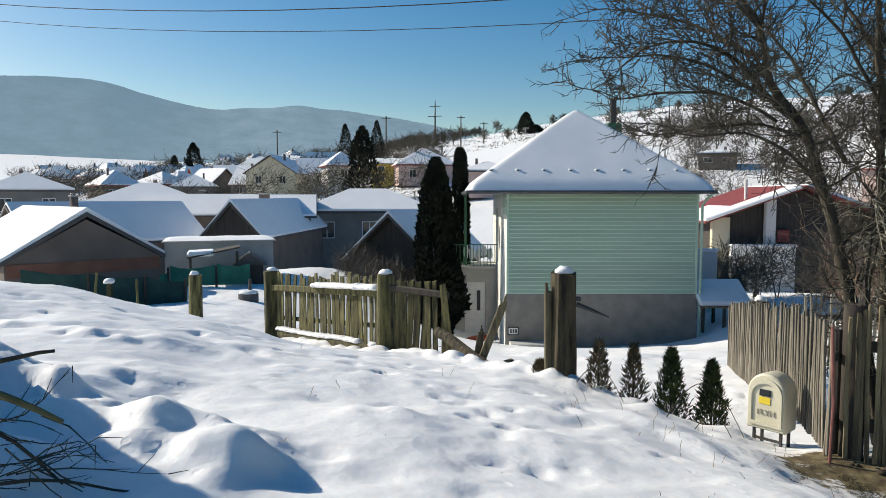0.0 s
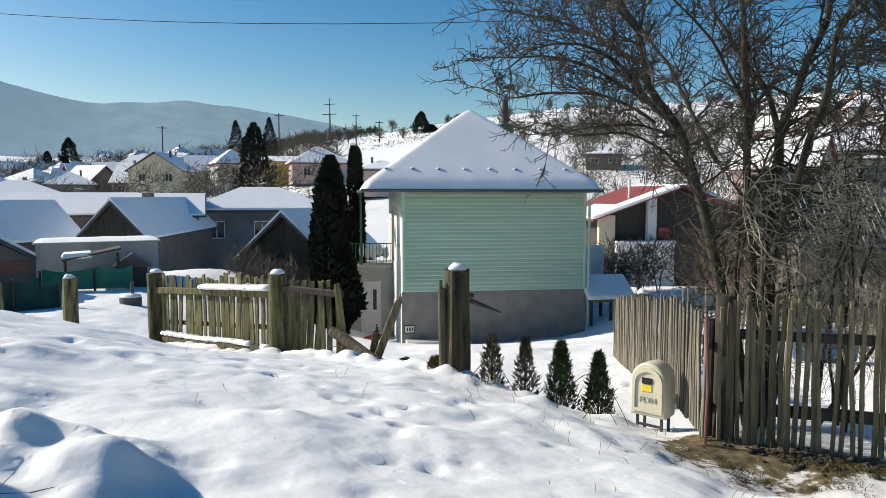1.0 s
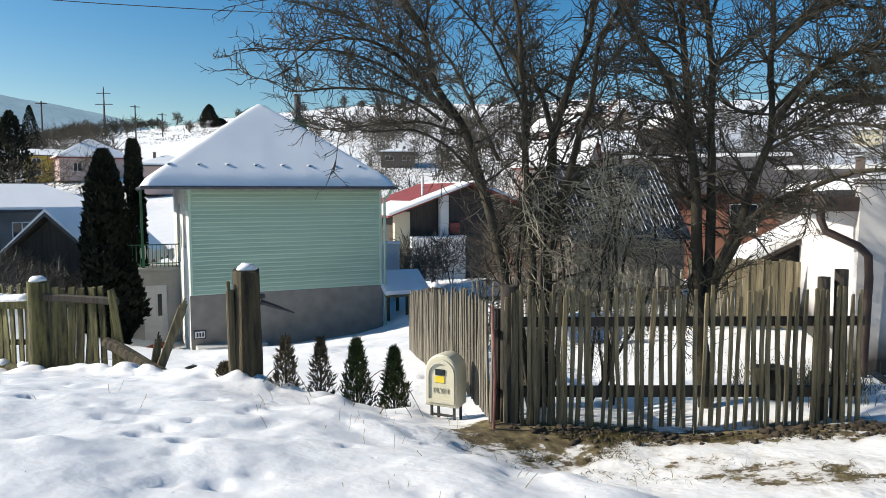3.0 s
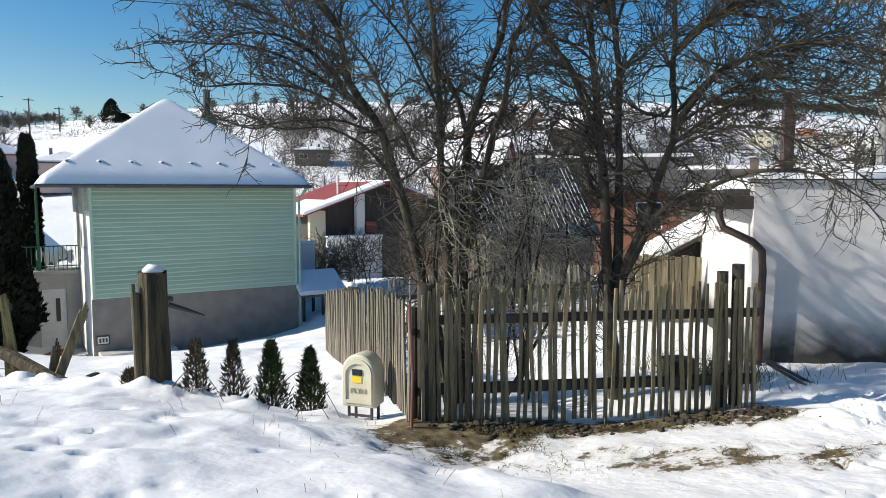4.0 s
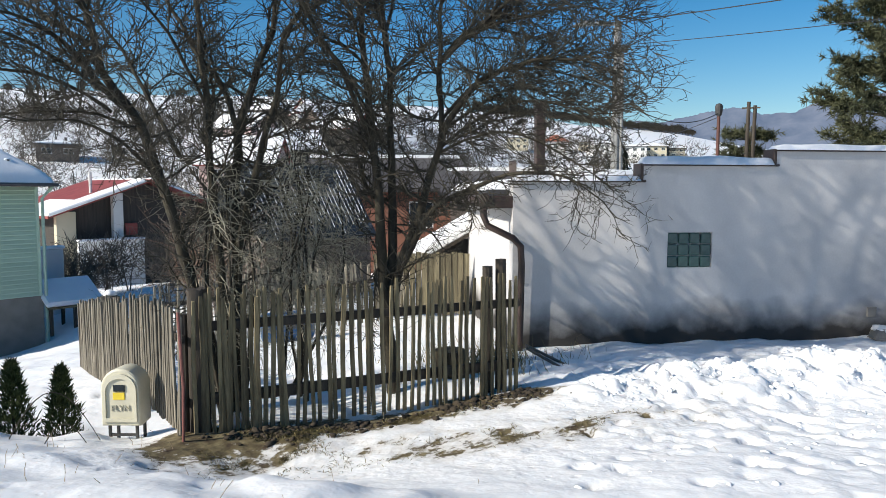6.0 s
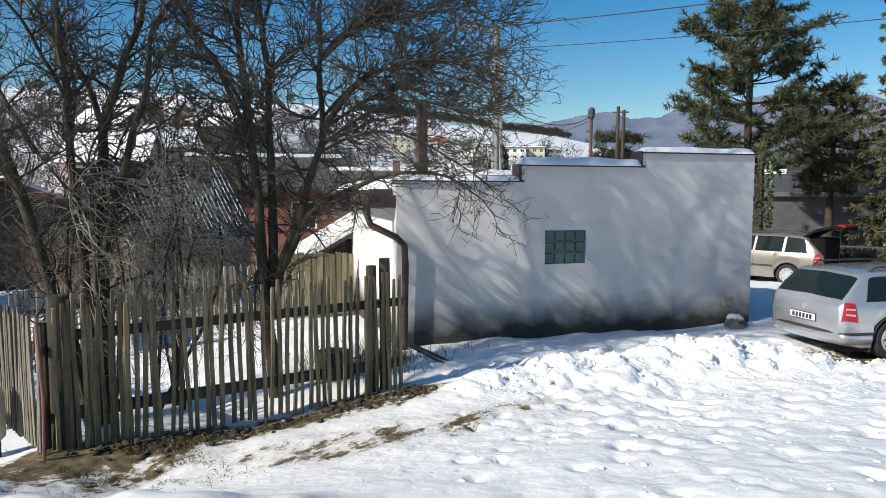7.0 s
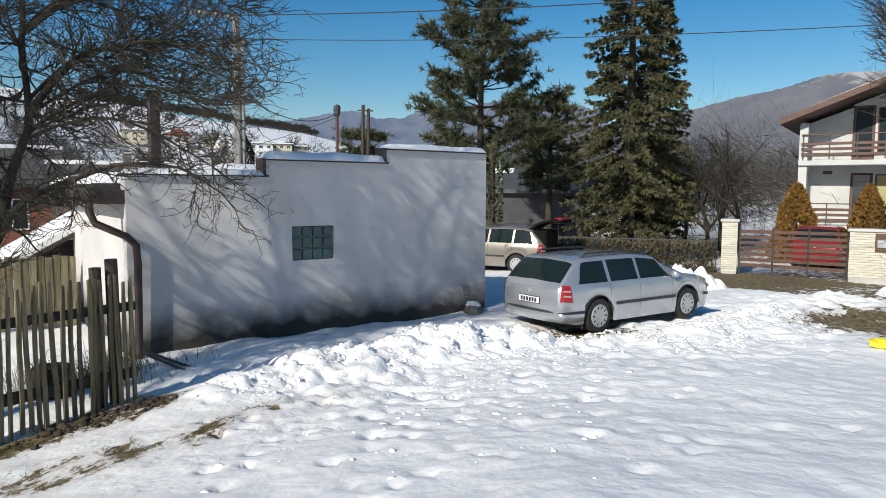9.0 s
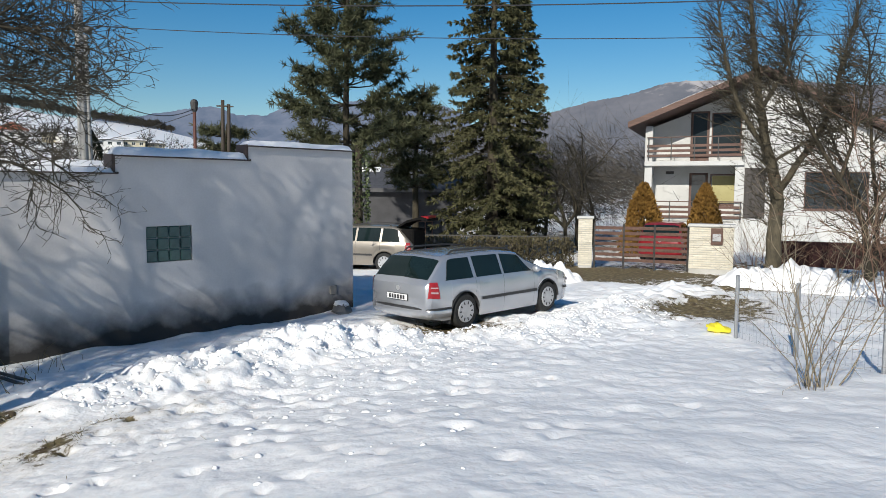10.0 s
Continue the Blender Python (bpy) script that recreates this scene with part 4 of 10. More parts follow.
def front_fence():
    a, b = (3.72, 6.42), (7.10, 4.80)
    T = thing("picket_fence", "weathered grey picket fence on two dark rails beside the track", "fence", (0, 0, 0))
    rng = random.Random(8)
    ln = math.hypot(b[0] - a[0], b[1] - a[1])
    base = lambda s: -0.90 + 0.03 * s / ln
    # boards of the old gate at the near end, then open pickets, then a close end
    row_of_pickets(T, PICKETS, a, b, [0.03 + 0.056 * i + rng.gauss(0, 0.006) for i in range(13)], base, rng, 0.8, 0.05)
    row_of_pickets(T, PICKETS, a, b, [0.77 + i * 0.087 + rng.gauss(0, 0.007) for i in range(29)], base, rng)
    row_of_pickets(T, PICKETS, a, b, [3.28 + i * 0.078 for i in range(6)], base, rng, 0.6)
    d = Vector((b[0] - a[0], b[1] - a[1], 0)).normalized()
    nrm = Vector((-d.y, d.x, 0))
    for z0, z1, w in ((0.22, 0.24, 0.10), (-0.52, -0.50, 0.12)):
        p, q = Vector((*a, z0)) + nrm * 0.055, Vector((*b, z1)) + nrm * 0.055
        Geo().beam(p, q, 0.05, w, 0.012).part("rail", WOOD_DARK, T, "dark wooden rail")
    for s, r, h in ((3.56, 0.07, 0.76), (3.38, 0.065, 0.68)):
        p = Vector((*a, 0)) + d * s + nrm * 0.17
        Geo().tube([(p.x, p.y, -1.1), (p.x + 0.01, p.y, -0.3), (p.x, p.y + 0.01, h)], [r * 1.05, r, r * 0.95], 9).part("post", WOOD_DARK, T, "", True)
    rough_post("fence_post", "thick dark fence post at the corner of the picket fence", a[0] + 0.12, a[1] + 0.06, -1.0, 0.60, 0.10, WOOD_DARK, 21, snow=False)
    row_of_pickets(T, PICKETS, a, b, [0.66, 0.61, 0.34], base, rng, 1.5, 0.05, 0.7, -0.03)


def side_fence():
    a, b = (3.60, 6.45), (5.30, 12.95)
    T = thing("lath_fence", "close-set grey lath fence running back beside the yard path", "fence")
    rng = random.Random(9)
    ln = math.hypot(b[0] - a[0], b[1] - a[1])
    base = lambda s: float(np.interp(s, [0, 1.5, ln], [-0.80, -0.86, -1.62]))
    row_of_pickets(T, LATHS, a, b, [0.16 + i * 0.083 + rng.gauss(0, 0.008) for i in range(int((ln - 0.2) / 0.083))], base, rng, 0.9, 0.018)
    row_of_pickets(T, LATHS[:2], a, b, [-0.02, 0.06], base, rng, 2.5, 0.08)
    for dz in (0.30, 0.92):
        pts = [(a[0] + (b[0] - a[0]) * k + 0.05, a[1] + (b[1] - a[1]) * k, base(ln * k) + dz) for k in (0, 0.25, 0.6, 1)]
        for p, q in zip(pts, pts[1:]):
            Geo().beam(p, q, 0.05, 0.08, 0.01).part("rail", WOOD_DARK, T)
    for k in (0.02, 0.35, 0.68, 0.99):
        x, y = a[0] + (b[0] - a[0]) * k + 0.1, a[1] + (b[1] - a[1]) * k
        Geo().tube([(x, y, base(ln * k) - 0.2), (x, y, base(ln * k) + 1.15)], 0.055, 8).part("post", WOOD_DARK, T, "", True)
    red = mat("red_paint_pole", (0.13, 0.05, 0.04), (0.27, 0.10, 0.08), 9, 0.7, 0.4, stretch=(4, 4, 1))
    P = thing("red_pole", "rust-red painted metal pole at the fence corner", "pole", (3.53, 6.28, -0.9), 0)
    Geo().tube([(0, 0, -0.2), (0.02, 0, 0.6), (0.0, 0.03, 1.32)], 0.015, 8).part("pole_shaft", red, P, "", True)
    S = rough_post("fence_post", "short old fence post with a snow cap in the yard", 5.0, 11.0, -1.35, -0.05, 0.13, WOOD_DARK, 14)


def left_gate():
    A, B = (-3.79, 15.55), (-1.03, 12.56)
    rough_post("gate_post", "mossy round gate post capped with snow", A[0], A[1], -1.65, -0.06, 0.17, WOOD_MOSS, 1, group="gate posts")
    rough_post("gate_post", "thick mossy gate post capped with snow", B[0], B[1], -1.35, 0.20, 0.17, WOOD_MOSS, 2, group="gate posts")
    rough_post("fence_post", "lone mossy fence post capped with snow", -5.68, 16.02, -1.35, -0.20, 0.15, WOOD_MOSS, 3)
    T = thing("gate_fence", "mossy green picket gate hung between old posts", "fence")
    rng = random.Random(10)
    base = lambda s: float(np.interp(s, [0, 4.1], [-1.42, -1.13]))
    ats = [0.28 + 0.152 * i + rng.gauss(0, 0.014) for i in range(25)]
    ats = [a for i, a in enumerate(ats) if i != 5]
    row_of_pickets(T, MOSSY, A, B, ats, base, rng, 1.8, 0.06)
    piece("picket", MOSSY[2], T, pose(A[0] + (B[0] - A[0]) * 0.34, A[1] + (B[1] - A[1]) * 0.34, -1.40, 0, 14, -47) @ Matrix.Diagonal((0.9, 1, 0.72, 1)))
    d = Vector((B[0] - A[0], B[1] - A[1], 0)).normalized()
    nr = Vector((d.y, -d.x, 0))
    if nr.y > 0:
        nr = -nr
    p, q = Vector((*A, -0.42)) + nr * 0.06, Vector((*B, -0.14)) + nr * 0.06
    Geo().beam(p, q, 0.07, 0.14, 0.02).part("rail", WOOD_MOSS, T, "thick upper rail")
    p2, q2 = Vector((*A, -1.10)) - nr * 0.05, Vector((*B, -0.75)) - nr * 0.05
    Geo().beam(p2, q2, 0.05, 0.09, 0.02).part("rail", WOOD_MOSS, T)
    S = thing("snow_ridge", "ridge of snow lying along the gate rail", "snow")
    g = Geo()
    for i in range(30):
        c = p.lerp(q, 0.47 + i * 0.0165)
        g.blob((c.x, c.y, c.z + 0.09), (0.14, 0.11, 0.07 + 0.03 * noise.noise(Vector((i * 0.3, 2, 1)))), i, 0.3, 6, 10, 0.6)
    o = g.part("snow_lump", SNOW, S, "", "all")
    o["kind"] = "stuff"
    L = thing("fallen_log", "fallen snow-dusted log at the foot of the gate", "log")
    lp = [(-3.50, 15.05, -1.36), (-2.7, 14.2, -1.32), (-1.9, 13.3, -1.22), (-1.25, 12.62, -1.2)]
    Geo().tube(lp, [0.10, 0.13, 0.12, 0.10], 10).part("log_trunk", WOOD_MOSS, L, "", True)
    g = Geo()
    for i in range(40):
        k = i / 39
        if noise.noise(Vector((k * 5, 8, 1))) < -0.15:
            continue
        j = min(int(k * 3), 2)
        c = Vector(lp[j]).lerp(Vector(lp[j + 1]), k * 3 - j)
        g.blob((c.x, c.y - 0.02, c.z + 0.11), (0.12, 0.10, 0.05), i + 3, 0.5, 5, 8, 0.6)
    g.part("snow_dusting", SNOW, L, "", "all")["kind"] = "stuff"
    # broken stretch beside the thick post
    F = thing("broken_fence", "collapsed mossy fence with leaning boards", "fence")
    fb = lambda s: -1.18 + 0.03 * s
    a2, b2 = (-0.86, 12.36), (0.12, 11.75)
    row_of_pickets(F, MOSSY, a2, b2, [0.06, 0.20, 0.33, 0.47, 0.60, 0.73, 0.86], fb, rng, 2.0, 0.05)
    row_of_pickets(F, MOSSY, (0.02, 11.75), (0.4, 11.5), [0.0], lambda s: -1.2, rng, 0.1, 0.0)
    piece("picket", MOSSY[1], F, pose(0.16, 11.6, -1.15, 0, -9, -30))
    Geo().beam((-0.95, 12.40, -0.02), (0.10, 11.70, -0.06), 0.06, 0.12, 0.02).part("rail", WOOD_DARK, F)
    D = thing("broken_beam", "heavy weathered beam fallen across the gateway", "beam")
    pp, rr = dense([(-0.10, 11.65, -0.66), (0.30, 10.95, -0.80), (0.62, 10.4, -0.94), (0.86, 9.98, -1.04)], (0.085, 0.115), 0.12, 0.03, 4)
    Geo().tube(pp, rr, 9).part("beam_timber", WOOD_LOG, D, "", True)
    for i, (p, q) in enumerate((((0.1, 11.0, -1.0), (0.9, 10.25, -0.92)), ((0.35, 10.1, -1.0), (1.05, 10.45, -0.86)), ((0.6, 10.7, -1.02), (1.25, 9.9, -0.98)), ((0.2, 10.6, -1.02), (0.7, 10.05, -0.92)))):
        K = thing("broken_board", "short rotten slat lying in the snow", "board", (0, 0, 0), 0, "broken boards")
        Geo().beam(p, q, 0.08 + 0.02 * (i % 2), 0.04, 0.01).part("slat_wood", (WOOD_LOG, WOOD_GREY)[i % 2], K)
    for i, (p, q, w) in enumerate((((0.55, 10.55, -0.98), (0.90, 10.5, -0.05), 0.12), ((0.5, 10.65, -1.0), (0.58, 10.7, -0.55), 0.11))):
        X = thing("broken_board", "splintered grey board leaning in the snow", "board", (0, 0, 0), 0, "broken boards")
        g = Geo().beam(p, q, w, 0.035, 0.008, (0, 1, 0))
        d2 = (Vector(q) - Vector(p)).normalized()
        for k in range(4):
            o2 = Vector(q) + Vector((1, 0, 0)) * (k - 1.5) * w / 4.4
            g.beam(o2 - d2 * 0.05, o2 + d2 * (0.07 + 0.05 * ((k * 5) % 3)), w / 5, 0.025, 0.004, (0, 1, 0))
        g.part("board_wood", WOOD_GREY, X)
    for i, (x, y, z, s) in enumerate(((0.98, 10.2, -0.95, 0.17), (1.25, 9.9, -1.0, 0.12), (0.45, 10.15, -0.98, 0.12))):
        X = thing("stone_block", "rough mossy stone block in the snow", "stone", (x, y, z), i * 25, "stone blocks")
        Geo().box(-s, -s * 0.6, -s, s, s * 0.6, s * 0.5, 0.03).part("stone", WOOD_MOSS, X)


def right_gate_post():
    T = rough_post("gate_post", "massive dark split gate post capped with snow", 1.47, 8.52, -0.95, 0.66, 0.165, WOOD_LOG, 6, n=30, group="gate posts")
    g = Geo().beam((-0.175, -0.03, -0.1), (-0.195, -0.03, 1.40), 0.09, 0.07, 0.015, (0, 1, 0))
    g.beam((-0.205, -0.03, 1.3), (-0.215, -0.03, 1.50), 0.04, 0.05, 0.008, (0, 1, 0))
    g.part("split_slab", WOOD_GREY, T, "split grey slab on the post")
    Geo().tube([(0.15, -0.05, 1.24), (0.34, -0.12, 1.17), (0.52, -0.16, 1.10)], [0.035, 0.025, 0.008], 6).part("broken_hinge", DARK_METAL, T, "dark bent hinge strap", True)
    Geo().box(0.13, -0.08, 1.28, 0.2, 0.02, 1.33, 0.01).part("latch", DARK_METAL, T)


front_fence()
side_fence()
left_gate()
right_gate_post()

# ---- young conifers ----
NEEDLE_DARK = mat("thuja_green", (0.026, 0.038, 0.014), (0.085, 0.105, 0.04), 8.0, 0.85, 0.0, spec=0.2)
NEEDLE_BROWN = mat("thuja_bronze", (0.05, 0.043, 0.025), (0.15, 0.12, 0.075), 8.0, 0.85, 0.0, spec=0.2)


def sprays(g, rng, c, d, ln, w, n=3):
    """A small tuft of flat sprays from c along d."""
    d = Vector(d).normalized()
    for _ in range(n):
        e = (d + Vector((rng.gauss(0, 0.35), rng.gauss(0, 0.35), rng.gauss(0, 0.3)))).normalized()
        s = e.cross(Vector((rng.gauss(0, 1), rng.gauss(0, 1), rng.gauss(0, 1)))).normalized()
        c = Vector(c)
        l1 = ln * rng.uniform(0.6, 1.2)
        o = len(g.v)
        g.v.extend([tuple(c - s * w * 0.2), tuple(c + e * l1 * 0.5 + s * w * 0.5), tuple(c + e * l1), tuple(c + e * l1 * 0.5 - s * w * 0.5)])
        g.f.append((o, o + 1, o + 2, o + 3))


def small_thuja(x, y, z, h, r, material, seed, label):
    T = thing("young_thuja", label, "shrub", (x, y, z), seed * 40, "row of young thujas")
    rng = random.Random(seed)
    Geo().tube([(0, 0, -0.1), (0, 0, h * 0.5), (0.01, 0, h * 0.97)], [0.018, 0.012, 0.004], 6).part("stem", BARK, T)
    g = Geo()
    for _ in range(620 if material is NEEDLE_BROWN else 1500):
        k = rng.random() ** 0.8
        a = rng.uniform(0, 6.28)
        lob = 1 + 0.75 * noise.noise(Vector((math.cos(a) * 2.2, math.sin(a) * 2.2, k * 6 + seed * 3)))
        rr = r * (1 - k) ** 0.85 * (0.6 + 0.4 * min(1, k * 6)) * math.sqrt(rng.random()) * lob + 0.008
        c = (rr * math.cos(a), rr * math.sin(a), 0.03 + k * h * 0.96)
        sprays(g, rng, c, (math.cos(a) * 0.5, math.sin(a) * 0.5, 0.9), 0.085, 0.014, 2)
    o = g.part("foliage", material, T)
    o["kind"] = "stuff"


small_thuja(1.84, 8.2, -0.85, 0.72, 0.19, NEEDLE_BROWN, 1, "small bronze-green thuja bush in the snow")
small_thuja(2.22, 8.08, -0.95, 0.80, 0.18, NEEDLE_BROWN, 2, "small bronze-green thuja bush in the snow")
small_thuja(2.62, 7.95, -1.07, 0.90, 0.22, NEEDLE_DARK, 3, "young dark green thuja in the snow")
small_thuja(3.04, 7.82, -1.16, 0.88, 0.20, NEEDLE_DARK, 4, "young dark green thuja in the snow")
small_thuja(1.22, 8.7, -0.90, 0.40, 0.15, NEEDLE_BROWN, 5, "stunted brown thuja beside the gate post")


# ---- gas meter box ----
def gas_box():
    T = thing("gas_meter_box", "cream plastic gas meter box with rounded top on legs", "meter box", (3.47, 7.28, -1.06), -50)
    cream = mat("cream_plastic", (0.56, 0.52, 0.38), (0.68, 0.64, 0.50), 3.0, 0.5, 0.15, 30.0)
    yellow = mat("yellow_label", (0.75, 0.55, 0.03), (0.82, 0.62, 0.06), 9, 0.5, 0.0)
    w, z0, z1, d = 0.20, 0.22, 0.82, 0.30

    def arch(half, zb, zt, n=18):
        pts = [(-half, zb), (half, zb)]
        r = half
        for i in range(n + 1):
            a = math.pi * i / n
            pts.append((r * math.cos(a), zt - r * 1.0 + r * math.sin(a)))
        return pts

    body = Geo()
    outer = arch(w, z0, z1)
    n = len(outer)
    lay = [(-d / 2, 0.93), (-d / 2 + 0.015, 0.985), (-d / 2 + 0.05, 1.0), (d / 2 - 0.03, 0.97), (d / 2, 0.92)]
    for yy, s in lay:
        for px, pz in outer:
            body.v.append((px * s, yy, z0 + 0.27 + (pz - z0 - 0.27) * s))
    for i in range(len(lay) - 1):
        body.f += [(i * n + k, (i + 1) * n + k, (i + 1) * n + (k + 1) % n, i * n + (k + 1) % n) for k in range(n)]
    body.f += [tuple(range(n)), tuple((len(lay) - 1) * n + k for k in range(n - 1, -1, -1))]
    body.part("box_body", cream, T, "", True)
    rim = Geo()
    a1, a2 = arch(w * 0.86, z0 + 0.05, z1 - 0.05), arch(w * 0.72, z0 + 0.09, z1 - 0.10)
    for pts, yy in ((a1, -d / 2 - 0.001), (a1, -d / 2 - 0.018), (a2, -d / 2 - 0.018), (a2, -d / 2 - 0.002)):
        rim.v += [(px, yy, pz) for px, pz in pts]
    for i in range(3):
        rim.f += [(i * n + k, (i + 1) * n + k, (i + 1) * n + (k + 1) % n, i * n + (k + 1) % n) for k in range(n)]
    dr = rim.part("door", cream, T, "raised door rim", True)
    Geo().box(-0.065, -d / 2 - 0.012, 0.585, 0.055, -d / 2 - 0.001, 0.655, 0.004).part("meter_window", GLASS, dr, "dark meter window")
    Geo().box(-0.07, -d / 2 - 0.008, 0.50, 0.05, -d / 2 - 0.001, 0.575, 0.003).part("sticker", yellow, dr, "yellow sticker")
    grey = mat("grey_letters", (0.34, 0.32, 0.25), (0.42, 0.40, 0.31), 9, 0.7, 0.0)
    cu = bpy.data.curves.new("letters", "FONT")
    cu.body, cu.size, cu.extrude, cu.align_x = "PLYN", 0.082, 0.004, "CENTER"
    tmp = new("letters_curve", cu)
    dg = bpy.context.evaluated_depsgraph_get()
    me = bpy.data.meshes.new_from_object(tmp.evaluated_get(dg))
    bpy.data.objects.remove(tmp)
    me.materials.clear()
    me.materials.append(grey)
    lt = piece("lettering", me, dr, pose(0.005, -d / 2 - 0.006, 0.385, 90, 0, 0), "raised grey lettering")
    leg = Geo().box(-0.014, -0.014, -0.2, 0.014, 0.014, 0.23, 0.003).mesh("leg", DARK_METAL)
    for sx in (-0.14, 0.14):
        for sy in (-0.09, 0.09):
            piece("leg", leg, T, Matrix.Translation((sx, sy, 0)))
    Geo().box(-0.15, -0.1, 0.10, 0.15, -0.08, 0.125, 0).part("crossbar", DARK_METAL, T)


gas_box()


# ---- garage with stepped parapet ----
def garage_material():
    m = mat("lilac_white_render", (0.515, 0.495, 0.485), (0.65, 0.625, 0.61), 1.1, 0.9, 0.5, 30.0, bump_dist=0.006)
    n, l = m.node_tree.nodes, m.node_tree.links
    p = n["Principled BSDF"]
    col = p.inputs["Base Color"].links[0].from_socket
    tc = n["Texture Coordinate"]
    # dark moss and splash dirt with a ragged upper edge along the foot of the wall
    sx = n.new("ShaderNodeSeparateXYZ")
    l.new(tc.outputs["Object"], sx.inputs[0])
    nz = n.new("ShaderNodeTexNoise")
    nz.inputs["Scale"].default_value, nz.inputs["Detail"].default_value, nz.inputs["Roughness"].default_value = 1.6, 7, 0.55
    l.new(tc.outputs["Object"], nz.inputs["Vector"])
    ad = n.new("ShaderNodeMath")
    ad.operation = "MULTIPLY_ADD"
    ad.inputs[1].default_value = -0.7
    l.new(nz.outputs["Fac"], ad.inputs[0])
    l.new(sx.outputs["Z"], ad.inputs[2])
    mr = n.new("ShaderNodeMapRange")
    mr.inputs["From Min"].default_value, mr.inputs["From Max"].default_value = -1.10, -0.56
    mr.inputs["To Min"].default_value, mr.inputs["To Max"].default_value = 0.97, 0.0
    l.new(ad.outputs[0], mr.inputs["Value"])
    mx = n.new("ShaderNodeMix")
    mx.data_type = "RGBA"
    l.new(mr.outputs[0], mx.inputs["Factor"])
    l.new(col, mx.inputs["A"])
    mx.inputs["B"].default_value = (0.024, 0.021, 0.017, 1)
    l.new(mx.outputs["Result"], p.inputs["Base Color"])
    return m


GLASS_BLOCK = mat("glass_block", (0.022, 0.06, 0.056), (0.055, 0.12, 0.112), 7.0, 0.12, 0.5, 22.0, bump_dist=0.02)
MORTAR = mat("block_mortar", (0.22, 0.25, 0.25), (0.34, 0.37, 0.37), 6.0, 0.9, 0.2)
FLASHING = mat("brown_flashing", (0.024, 0.015, 0.012), (0.06, 0.034, 0.026), 5.0, 0.5, 0.2)


def snow_slab(g, x0, x1, y0, y1, z, h, seed, n=26, m=4):
    """A slab of snow with rounded edges and an uneven top."""
    o = len(g.v)
    for j in range(m + 1):
        for i in range(n + 1):
            u, v = i / n, j / m
            e = min(u * n, (1 - u) * n) / 1.5
            f = min(v * m, (1 - v) * m) / 1.0
            k = min(1, e) ** 0.5 * min(1, f) ** 0.5
            x, y = x0 + (x1 - x0) * u, y0 + (y1 - y0) * v
            g.v.append((x, y + 0.012 * noise.noise(Vector((x * 4, seed, 3))), z + h * k * (1 + 0.25 * noise.noise(Vector((x * 1.6, y * 1.6, seed)))) - (0.015 if k == 0 else 0)))
    w = n + 1
    g.f += [tuple(o + q for q in (j * w + i, j * w + i + 1, (j + 1) * w + i + 1, (j + 1) * w + i)) for j in range(m) for i in range(n)]


